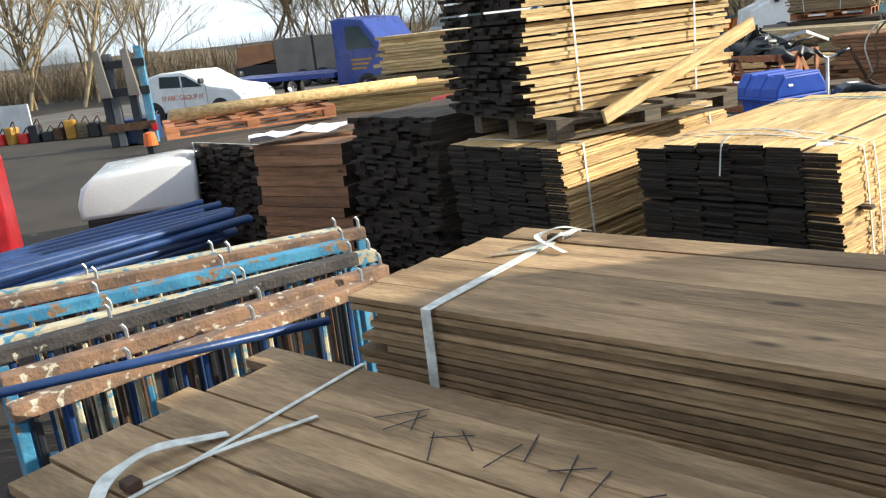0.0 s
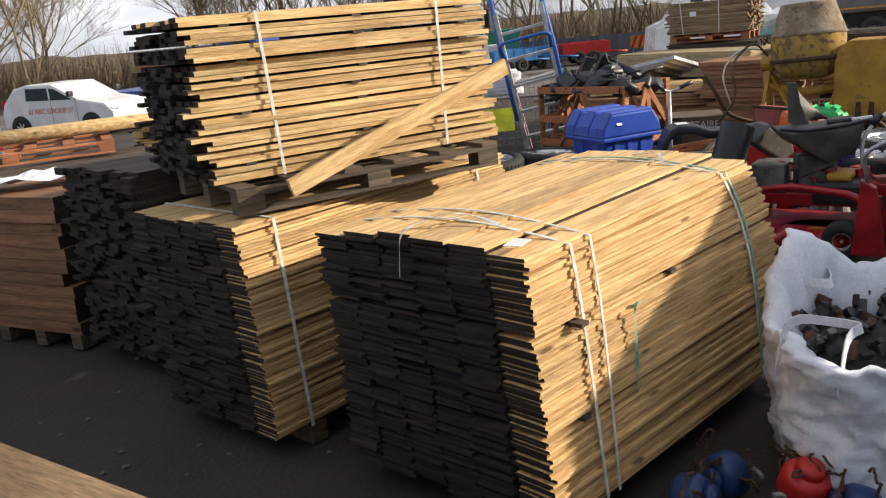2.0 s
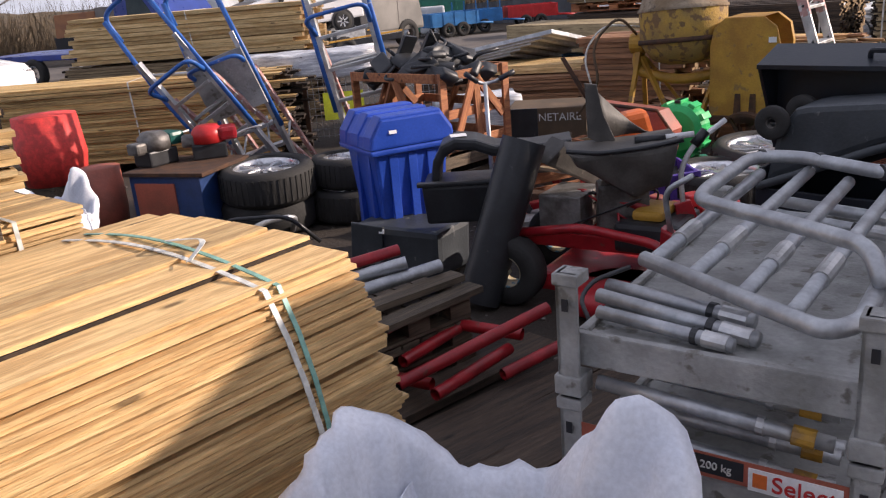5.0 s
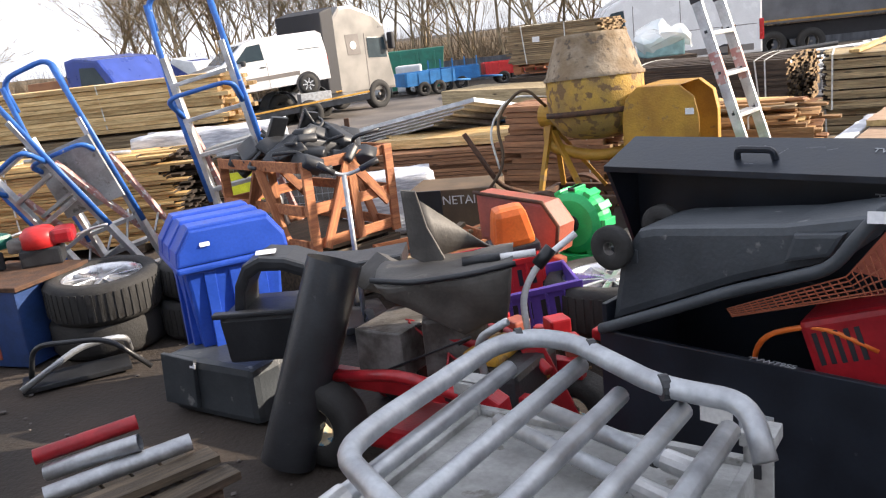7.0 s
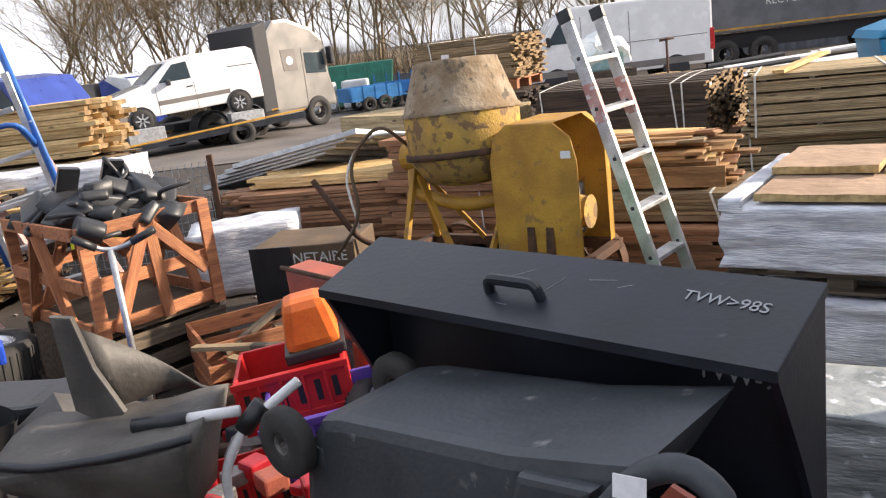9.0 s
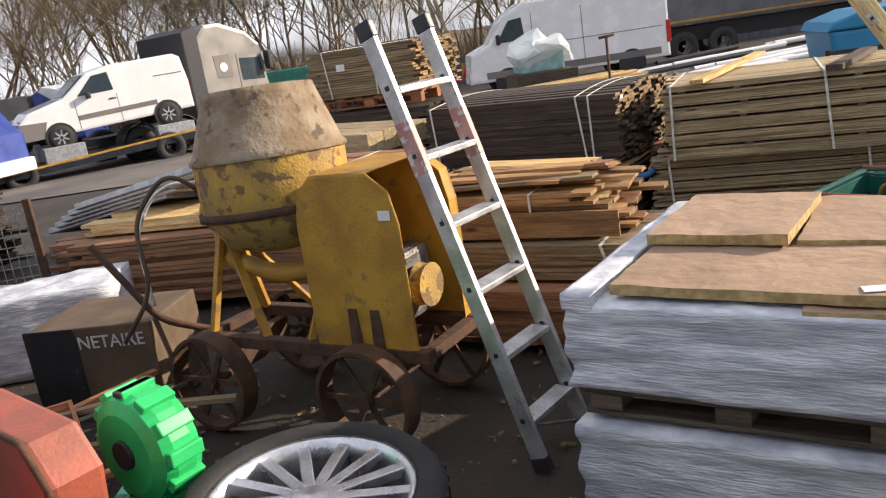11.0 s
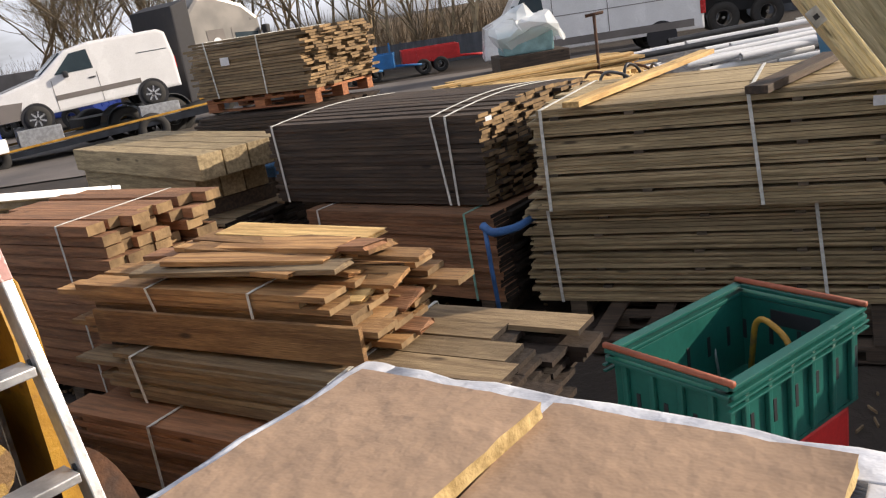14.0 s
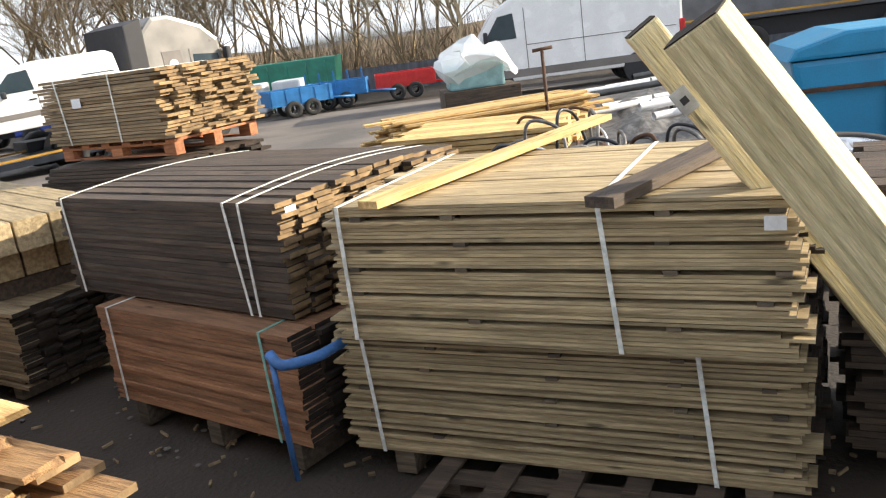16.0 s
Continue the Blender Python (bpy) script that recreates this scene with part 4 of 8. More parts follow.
# ---- blue storage bin ----
def blue_bin():
    rt = root("storage_bin", pose(1.25, 6.98, 0.0, 0, 0, 32), "bright blue plastic storage bin with a ribbed domed lid", "bin")
    w, d = 0.5, 0.46
    bm = box(B(), -w / 2, -d / 2, 0.06, w, d, 0.66, bev=0.02)
    for v in bm.verts:
        k = 0.78 + 0.22 * (v.co.z - 0.06) / 0.66
        v.co.x, v.co.y = v.co.x * k, v.co.y * k
    part("tub", bm, M_BLUE, rt, smooth=False)
    for s in (-1, 1):
        for x in (-0.13, 0.0, 0.13):
            part("rib", prism(B(), [(x - 0.025, 0.1), (x + 0.025, 0.1), (x + 0.03, 0.7), (x - 0.03, 0.7)], s * 0.205 - 0.012, s * 0.205 + 0.03 * s, bev=0.004), M_BLUE, rt)
        for y in (-0.1, 0.1):
            bm = prism(B(), [(y - 0.025, 0.1), (y + 0.025, 0.1), (y + 0.03, 0.7), (y - 0.03, 0.7)], s * 0.222 - 0.01, s * 0.222 + 0.028 * s, pose(0, 0, 0, 0, 0, 90), bev=0.004)
            part("rib", bm, M_BLUE, rt)
    part("rim", box(B(), -0.29, -0.27, 0.715, 0.58, 0.54, 0.035, bev=0.012), M_BLUE, rt)
    lid = part("lid", prism(B(), [(-0.285, 0.752), (0.285, 0.752), (0.275, 0.82), (0.2, 0.93), (-0.2, 0.93), (-0.275, 0.82)], -0.27, 0.27, bev=0.014), M_BLUE, rt)
    for y in (-0.2, 0.0, 0.2):
        part("lid_rib", prism(B(), [(-0.288, 0.755), (0.288, 0.755), (0.28, 0.83), (0.2, 0.948), (-0.2, 0.948), (-0.28, 0.83)], y - 0.06, y + 0.06, bev=0.01), M_BLUE, lid)
    part("latch", box(B(), 0.285, -0.06, 0.66, 0.03, 0.12, 0.08, bev=0.008), M_BLUE, rt)
    tag(lid, -0.16, -0.277, 0.84, 0, 0.05, 66)
    part("foot", box(B(), -0.2, -0.18, 0.0, 0.4, 0.36, 0.062, bev=0.01), M_BLUE, rt)


blue_bin()

# ---- wheels, boxes and engines behind ----
wheel_thing(pose(0.1, 7.78, 0.0), 0.36, 0.24, "dirty black tyre at the bottom of a pile", 0, M_ALLOY)
wheel_thing(pose(0.13, 7.75, 0.245, 3, 2, 0), 0.36, 0.25, "black tyre on an alloy rim lying on another tyre", 9)
wheel_thing(pose(0.72, 8.0, 0.0), 0.34, 0.24, "black tyre lying beside the blue bin", 9)
wheel_thing(pose(0.74, 8.02, 0.245, -2, 2, 0), 0.33, 0.22, "black tyre lying beside the blue bin", 9)
rt = root("steel_chest", pose(-0.85, 7.55, 0, 0, 0, -15), "dark blue and maroon steel chest in shade", "chest")
part("chest_body", box(B(), 0, 0, 0, 0.62, 0.55, 0.5, bev=0.01), M_NAVYTUBE, rt)
part("top_plate", box(B(), -0.03, -0.03, 0.503, 0.7, 0.62, 0.03, bev=0.005), M_RUST, rt)
part("front_panel", box(B(), 0.05, -0.012, 0.05, 0.35, 0.012, 0.4, bev=0.003), M_RUSTRED, rt)
rt = root("red_net_roll", pose(-1.25, 7.9, 0, 0, 0, -20), "wrapped maroon roll standing on end", "roll")
part("roll_body", lathe(B(), [(0.001, 0), (0.15, 0), (0.17, 0.2), (0.16, 0.52), (0.001, 0.53)], 20), M_RUSTRED, rt, smooth=True)


def engine(x, y, z, a, red):
    rt = root("petrol_engine", pose(x, y, z, 0, 0, a), "small petrol engine with a " + ("red" if red else "green and grey") + " cowl", "engine", "small engines")
    part("block", box(B(), -0.13, -0.1, 0.0, 0.26, 0.2, 0.12, bev=0.015), M_BLACKP, rt)
    part("cowl", lathe(B(), [(0.001, 0.25), (0.08, 0.25), (0.12, 0.21), (0.125, 0.12), (0.001, 0.12)], 20), M_REDP if red else M_SCRAP, rt, smooth=True)
    part("fuel_tank", box(B(), 0.08, -0.1, 0.13, 0.14, 0.2, 0.1, bev=0.03), M_RED if red else M_TEAL, rt)
    part("exhaust", box(B(), -0.2, -0.06, 0.1, 0.1, 0.13, 0.09, bev=0.02), M_SCRAP, rt)
    rod("handlebar", bend([(0.1, 0.1, 0.1), (0.3, 0.15, 0.16), (0.42, 0.1, 0.18)]), 0.01, M_ALU, rt)


engine(-0.35, 7.95, 0.533, 20, True)
engine(-0.72, 7.8, 0.533, 60, False)
rt = root("engine_frame", pose(-0.05, 6.95, 0, 0, 0, 30), "bent dark steel machine frame on the mud", "machine frame")
rod("loop", bend([(0, 0, 0.03), (0.35, 0.05, 0.2), (0.6, 0.05, 0.2), (0.62, 0.3, 0.03)], 0.1), 0.02, M_GALV, rt)
rod("loop", bend([(0.05, 0.2, 0.03), (0.1, 0.1, 0.25), (0.5, -0.1, 0.25), (0.7, -0.12, 0.03)], 0.1), 0.016, M_BLACKP, rt)
part("skid", box(B(), 0.0, 0.0, 0.0, 0.6, 0.25, 0.03, bev=0.005), M_BLACKP, rt)


# ---- folding platform steps ----
M_RAILB = mat("bright blue handrail", (0.035, 0.15, 0.5), (0.03, 0.11, 0.38), rough=0.4, scale=9, bump=0.08, spots=(0.4, 0.42, 0.45), spot_at=0.68)


def platform_steps(m, h, label, plate=True):
    """Aluminium steps with deep treads, blue handrails along the stiles, a guard loop and pale rear legs."""
    rt = root("platform_steps", m, label, "step ladder", "aluminium platform steps")
    for s in (-1, 1):
        x = s * 0.17
        st = part("stile", box(B(), x - 0.016, -0.03, 0.0, 0.032, 0.06, h - 0.5, bev=0.004), M_ALU, rt)
        part("foot", box(B(), x - 0.02, -0.035, -0.02, 0.04, 0.07, 0.05, bev=0.006), M_BLACKP, st)
        part("handrail", tube(B(), bend([(x + s * 0.022, -0.02, h * 0.3), (x + s * 0.024, -0.02, h * 0.62), (x, 0.03, h - 0.1)], 0.1), 0.017, 8), M_RAILB, rt, smooth=True)
        rl = part("rear_leg", box(B(), -0.014, -0.022, 0, 0.028, 0.044, h * 0.6, bev=0.004), M_PINK, rt, m=pose(x, 0.42, 0.0, 17, 0, 0))
        part("foot", box(B(), -0.018, -0.026, -0.02, 0.036, 0.052, 0.05, bev=0.006), M_BLACKP, rl)
        rod("stay", [(x, 0.02, h * 0.22), (x, 0.3, h * 0.3)], 0.008, M_GALV, rt)
    rod("top_loop", bend([(-0.17, 0.03, h - 0.3), (-0.17, 0.06, h - 0.05), (0.17, 0.06, h - 0.05), (0.17, 0.03, h - 0.3)], 0.1), 0.019, M_RAILB, rt)
    rod("guard_loop", bend([(-0.17, 0.0, h * 0.58), (-0.19, -0.16, h * 0.66), (0.19, -0.16, h * 0.66), (0.17, 0.0, h * 0.58)], 0.08), 0.017, M_RAILB, rt)
    n = 6
    for k in range(n):
        z = 0.22 + k * (h - 0.95) / (n - 1)
        part("tread", box(B(), -0.152, -0.05, z, 0.304, 0.1, 0.03, bev=0.004), M_ALU, rt)
    if plate:
        part("folded_platform", box(B(), -0.2, -0.085, h * 0.42, 0.4, 0.02, 0.5, bev=0.004), M_DIRTALU, rt, "grey aluminium platform folded against the steps")
    else:
        part("platform", box(B(), -0.15, 0.04, h * 0.46, 0.3, 0.26, 0.025, bev=0.004), M_DIRTALU, rt)


platform_steps(pose(-0.05, 8.85, 0.0, 10, -16, -8) @ Matrix.Diagonal((1.35, 1, 1, 1)), 1.95, "blue and silver platform steps leaning back on others")
platform_steps(pose(0.0, 8.6, 0.0, 12, -30, -10) @ Matrix.Diagonal((1.3, 1, 1, 1)), 2.1, "blue and silver platform steps tipped against timber", False)
platform_steps(pose(0.83, 9.1, 0.0, 2, -10, -4) @ Matrix.Diagonal((1.45, 1, 1, 1)), 2.35, "tall blue and silver platform steps standing upright", False)


# ---- red stained crate with black parts ----
def open_crate():
    rt = root("slatted_crate", pose(1.44, 8.06, 0.0, 0, 0, 49), "red-stained slatted crate full of black motorcycle parts", "crate")
    L, W, z0, z1 = 0.78, 1.0, 0.42, 1.02
    for y in (0.0, W):
        for z in (z0, z0 + 0.24, z1 - 0.07):
            part("slat", box(B(), 0, y - 0.012, z, L, 0.024, 0.07, bev=0.003), M_CRATE, rt)
        for x in (0, L - 0.07):
            part("corner_board", box(B(), x, y - 0.036 if y == 0 else y + 0.012, z0 - 0.02, 0.07, 0.024, z1 - z0 + 0.02, bev=0.003), M_CRATE, rt)
        for a, b in (((0.38, z1 - 0.06), (0.12, z0)), ((0.4, z1 - 0.06), (0.7, z0 + 0.2)), ((0.4, z1 - 0.04), (0.42, z0))):
            beam("brace", (a[0], y - 0.024, a[1]), (b[0], y - 0.024, b[1]), 0.022, 0.065, M_CRATE, rt)
    for x in (0.0, L):
        for z in (z0, z0 + 0.24, z1 - 0.07):
            part("slat", box(B(), x - 0.012, 0.02, z, 0.024, W - 0.04, 0.07, bev=0.003), M_CRATE, rt)
        for a, b in (((0.45, z1 - 0.06), (0.2, z0)), ((0.47, z1 - 0.06), (0.75, z0))):
            beam("brace", (x - 0.024, a[0], a[1]), (x - 0.024, b[0], b[1]), 0.065, 0.022, M_CRATE, rt)
    part("floor_board", box(B(), 0.01, 0.01, z0 - 0.03, L - 0.02, W - 0.02, 0.025), M_OLDW, rt)
    bs = root("crate_stand", pose(1.44, 8.06, 0.0, 0, 0, 49), "lower slatted crate of dark wood", "crate")
    for y in (0.0, W):
        for z in (0.0, 0.14, 0.28):
            part("slat", box(B(), 0, y - 0.012, z, L, 0.024, 0.09, bev=0.003), M_OLDW, bs)
    for x in (0.02, L - 0.09):
        part("upright", box(B(), x, 0.014, 0, 0.07, W - 0.03, 0.385, bev=0.003), M_OLDW, bs)
    for k in range(48):
        p = Vector((RNG.uniform(0.06, L - 0.06), RNG.uniform(0.06, W - 0.06), RNG.uniform(0.92, 1.02)))
        p.z += 0.12 * (1 - abs(p.y / W - 0.5) * 2)
        t = root("motor_part", rt.matrix_basis @ pose(*p, RNG.uniform(-40, 40), RNG.uniform(-40, 40), RNG.uniform(0, 360)), "black moulded motorcycle part piled in a crate", "spare part", "black spare parts")
        if k % 3 == 0:
            bm = prism(B(), [(-0.16, -0.03), (0.1, -0.05), (0.2, 0.02), (0.12, 0.07), (-0.12, 0.05)], -0.07, 0.07, bev=0.015)
        elif k % 3 == 1:
            bm = tube(B(), bend([(-0.2, 0, 0), (-0.05, 0.1, 0.05), (0.1, -0.05, 0.02), (0.2, 0.05, 0.06)]), 0.014, 7)
        else:
            bm = box(B(), -0.12, -0.08, -0.03, 0.26, 0.15, 0.06, bev=0.02)
        part("moulding", bm, M_BLACKP, t, smooth=True)
    for a in (0.25, 0.52):
        t = root("mudguard", rt.matrix_basis @ pose(a, 0.7, 1.0, 15, -40, 70), "black plastic mudguard standing out of a crate", "mudguard", "black mudguards")
        bm = prism(B(), [(0.0, 0), (0.07, 0.1), (0.1, 0.3), (0.06, 0.32), (0.02, 0.12), (-0.04, 0.02)], -0.06, 0.06, bev=0.01)
        part("guard", bm, M_BLACKP, t)


open_crate()


# ---- red ride-on mower and black plastic parts ----
def mower():
    rt = root("ride_on_mower", pose(2.42, 5.95, 0, 0, 0, -28), "dismantled red ride-on mower with black panels heaped on it", "mower")
    part("cutting_deck", lathe(B(), [(0.001, 0.17), (0.2, 0.17), (0.25, 0.14), (0.27, 0.06), (0.24, 0.06)], 28, pose(0.16, -0.14, 0)), M_RED, rt, smooth=True)
    part("deck_skirt", box(B(), -0.3, -0.15, 0.07, 0.75, 0.5, 0.1, bev=0.03), M_RED, rt)
    part("deck_label", box(B(), 0.12, -0.22, 0.171, 0.1, 0.06, 0.003), M_YELLOW, rt)
    for y in (-0.08, 0.3):
        part("chassis_rail", box(B(), -0.45, y, 0.3, 1.0, 0.05, 0.08, bev=0.006), M_RED, rt)
    part("engine", box(B(), 0.12, -0.1, 0.31, 0.34, 0.38, 0.16, bev=0.03), M_BLACKP, rt)
    part("engine_cover", box(B(), 0.2, -0.05, 0.47, 0.16, 0.26, 0.05, bev=0.02), M_YELLOW, rt)
    part("battery_box", box(B(), -0.3, -0.08, 0.38, 0.24, 0.3, 0.2, bev=0.01), M_SCRAP, rt)
    rod("lift_bar", bend([(-0.4, -0.15, 0.38), (0.0, -0.2, 0.46), (0.42, -0.24, 0.42), (0.55, -0.3, 0.3)], 0.1), 0.026, M_RED, rt)
    rod("lift_bar", bend([(-0.35, 0.2, 0.45), (0.2, 0.3, 0.5), (0.5, 0.1, 0.42)], 0.1), 0.022, M_RED, rt)
    part("front_panel", prism(B(), [(0.42, 0.05), (0.62, 0.05), (0.55, 0.5), (0.46, 0.55)], -0.38, -0.3, bev=0.01), M_RED, rt)
    rod("grey_handle", bend([(0.5, -0.34, 0.5), (0.47, -0.36, 0.72), (0.6, -0.36, 0.8)], 0.06), 0.014, M_GALV, rt)
    for x, y, r in ((-0.42, -0.2, 0.19), (-0.42, 0.42, 0.19), (0.5, 0.36, 0.15), (0.36, -0.3, 0.13)):
        wheel_parts(rt, pose(x, y, r, 90, 0, 0), r, 0.14, 0, rim=M_WHITEPT, rim_r=0.45)
    for k in range(14):
        rod("cable", bend([(RNG.uniform(-0.3, 0.3), RNG.uniform(-0.1, 0.3), 0.42), (RNG.uniform(-0.3, 0.3), RNG.uniform(-0.1, 0.3), 0.6), (RNG.uniform(-0.3, 0.4), RNG.uniform(-0.1, 0.3), 0.45)], 0.08), 0.006, RNG.choice([M_BLACKP, M_RED, M_BLACKP]), rt, seg=5)
    for k in range(10):
        s = RNG.uniform(0.04, 0.1)
        part("casting", box(B(), 0, 0, 0, s, s, s * 0.7, bev=0.01), RNG.choice([M_RED, M_SCRAP, M_RUSTRED]), rt, m=pose(RNG.uniform(-0.1, 0.6), RNG.uniform(0.3, 0.6), 0.0 + RNG.uniform(0.35, 0.4), 0, 0, RNG.uniform(0, 90)))


mower()


def shell(bm, pts, y0, y1, t=0.012):
    """An open channel that follows an outline in x and z."""
    n = len(pts)
    c = Vector((sum(p[0] for p in pts) / n, sum(p[1] for p in pts) / n))
    inner = [tuple(Vector(p) + (c - Vector(p)).normalized() * t) for p in pts]
    a0 = [bm.verts.new((p[0], y0, p[1])) for p in pts]
    a1 = [bm.verts.new((p[0], y1, p[1])) for p in pts]
    b0 = [bm.verts.new((p[0], y0, p[1])) for p in inner]
    b1 = [bm.verts.new((p[0], y1, p[1])) for p in inner]
    for i in range(n - 1):
        for q in ((a0[i], a0[i + 1], a1[i + 1], a1[i]), (b0[i + 1], b0[i], b1[i], b1[i + 1]), (a0[i + 1], a0[i], b0[i], b0[i + 1]), (a1[i], a1[i + 1], b1[i + 1], b1[i])):
            bm.faces.new(q)
    for i in (0, n - 1):
        bm.faces.new((a0[i], a1[i], b1[i], b0[i]))
    bmesh.ops.recalc_face_normals(bm, faces=bm.faces)
    return bm


rt = root("grass_hopper", pose(2.54, 5.92, 0), "black plastic grass hopper with a torn open top", "hopper")
bm = prism(B(), [(-0.27, 0.845), (-0.12, 0.83), (0.1, 0.845), (0.27, 0.87), (0.22, 0.63), (0.06, 0.585), (-0.06, 0.66), (-0.22, 0.77)], -0.15, 0.2, bev=0.03)
bmesh.ops.triangulate(bm, faces=bm.faces)
bmesh.ops.subdivide_edges(bm, edges=bm.edges, cuts=3, use_grid_fill=True)
for v in bm.verts:
    v.co.y *= 0.55 + 0.6 * (v.co.z - 0.58) / 0.28
    v.co += Vector((noise.noise(v.co * 6), noise.noise(v.co * 6 + Vector((3, 0, 0))), noise.noise(v.co * 7))) * 0.018
part("hopper_body", bm, M_LITBLACK, rt, smooth=True)
rod("hopper_rim", bend([(-0.28, -0.13, 0.85), (-0.12, -0.16, 0.835), (0.1, -0.16, 0.85), (0.28, -0.15, 0.875)], 0.06), 0.012, M_BLACKP, rt)
part("support_box", box(B(), -0.12, -0.03, 0.28, 0.26, 0.16, 0.36, bev=0.02), M_SCRAP, rt)
rt = root("deck_lever", pose(2.9, 5.9, 0), "red lever plate with a bent pale grey handlebar and black grips", "lever")
part("plate", prism(B(), [(0.02, 0.02), (0.17, 0.02), (0.13, 0.16), (-0.02, 0.54), (-0.1, 0.52), (-0.03, 0.15)], -0.02, 0.02, bev=0.006), M_RED, rt)
tag(rt, -0.06, -0.021, 0.43, 0, 0.045, 90)
part("warning_label", box(B(), -0.035, -0.024, 0.36, 0.05, 0.003, 0.05), M_YELLOW, rt)
rod("handlebar", bend([(-0.055, 0, 0.52), (-0.07, 0, 0.7), (0.0, 0.02, 0.82), (0.16, 0.05, 0.925)], 0.07), 0.014, M_WHITE, rt)
rod("grip", [(0.0, 0.02, 0.815), (0.06, 0.03, 0.88)], 0.026, M_BLACKP, rt)
rod("cross_bar", [(0.0, 0.02, 0.87), (-0.16, 0.02, 0.86)], 0.016, M_WHITE, rt)
rod("grip", [(-0.14, 0.02, 0.861), (-0.29, 0.02, 0.855)], 0.021, M_BLACKP, rt)
rod("arm", bend([(-0.42, 0.02, 0.56), (-0.2, 0.0, 0.5), (-0.05, 0.0, 0.3)], 0.1), 0.026, M_RED, rt)
rt = root("mower_cover", pose(2.41, 6.06, 0), "black moulded panel standing out of the heap", "panel", "black panels")
part("panel_body", prism(B(), [(-0.02, 0.86), (-0.03, 1.14), (0.03, 1.13), (0.06, 0.98), (0.12, 0.84), (0.08, 0.8)], -0.012, 0.012, bev=0.005), M_LITBLACK, rt)
bm = B()
rows = []
for i in range(9):
    f = i / 8
    rows.append([bm.verts.new((0.03 + 0.29 * f + 0.03 * g, 0.02 + 0.12 * math.sin(f * 2.4), 0.84 + (1 - g) * (0.25 * (1 - f) ** 1.3))) for g in (0.0, 0.5, 1.0)])
for a, b in zip(rows, rows[1:]):
    for j in range(2):
        bm.faces.new((a[j], b[j], b[j + 1], a[j + 1]))
wing = part("panel_wing", bm, M_LITBLACK, rt, smooth=True)
wing.modifiers.new("thick", "SOLIDIFY").thickness = 0.006
rt = root("mower_cover", pose(2.3, 6.22, 0.66, 10, 20, 40), "grey-black moulded panel lying in the heap", "panel", "black panels")
part("panel_body", prism(B(), [(-0.2, 0.0), (0.2, -0.06), (0.3, 0.02), (0.22, 0.1), (-0.1, 0.14)], -0.02, 0.12, bev=0.015), M_LITBLACK, rt)
rt = root("black_pipe", pose(0, 0, 0), "wide black plastic pipe leaning on the mower", "pipe")
bm = tube(B(), [(1.77, 5.93, 0.03), (2.06, 6.1, 0.86)], 0.118, 24, caps=False)
tube(bm, [(1.772, 5.931, 0.033), (2.059, 6.099, 0.857)], 0.11, 24, caps=False)
part("pipe_wall", bm, M_BLACKP, rt, smooth=True)
rt = root("wheel_arch", pose(0, 6.3, 0), "black plastic wheel arch with a long arm, on a tray", "wheel arch")
out = [(1.53, 0.62), (1.55, 0.74), (1.6, 0.83), (1.68, 0.865), (1.8, 0.85), (1.9, 0.81), (2.1, 0.8), (2.32, 0.82)]
inn = [(2.32, 0.76), (2.1, 0.74), (1.88, 0.75), (1.78, 0.79), (1.68, 0.795), (1.62, 0.76), (1.59, 0.7), (1.58, 0.62)]
part("arch", prism(B(), out + inn, -0.05, 0.2, bev=0.02), M_BLACKP, rt, smooth=False)
part("tray", box(B(), 1.5, -0.12, 0.4, 0.4, 0.34, 0.22, bev=0.02, taper=1.08), M_BLACKP, rt)
part("tray_lip", box(B(), 1.46, -0.15, 0.62, 0.48, 0.05, 0.025, bev=0.008), M_BLACKP, rt)
tag(rt, 1.66, -0.02, 0.866, 10, 0.09, 5)
rt = root("plastic_case", pose(1.3, 6.6, 0, 0, 0, -28), "dark grey plastic case on the mud", "case")
part("case_body", box(B(), -0.3, -0.12, 0.0, 0.62, 0.36, 0.3, bev=0.04, taper=1.05), M_GREYP, rt)
part("case_lid", prism(B(), [(-0.32, 0.05), (-0.29, 0.32), (-0.05, 0.31), (-0.08, 0.05)], -0.15, -0.125, bev=0.006), M_GREYP, rt)
tag(rt, -0.08, -0.15, 0.27, 0, 0.04, 80)

# upright handlebars in the heap
rt = root("scooter_frame", pose(1.83, 7.62, 0.0, 0, 0, 20), "chrome handlebar column with black grips", "scooter")
rod("column", [(0, 0, 0.1), (0.0, 0.03, 0.98)], 0.016, M_GALV, rt)
rod("handlebar", bend([(-0.14, 0, 1.06), (-0.03, 0.03, 0.98), (0.05, 0.03, 0.98), (0.2, 0.0, 1.04)], 0.05), 0.012, M_GALV, rt)
for p, q in (((-0.15, 0, 1.065), (-0.06, 0.02, 1.0)), ((0.1, 0.02, 1.0), (0.21, 0, 1.045))):
    rod("grip", [p, q], 0.019, M_BLACKP, rt)
part("foot_plate", box(B(), -0.15, -0.2, 0.05, 0.3, 0.5, 0.05, bev=0.01), M_BLACKP, rt)
wheel_parts(rt, pose(0, 0.3, 0.1, 90, 0, 90), 0.1, 0.05, 0)
wheel_parts(rt, pose(0, -0.22, 0.1, 90, 0, 90), 0.1, 0.05, 0)


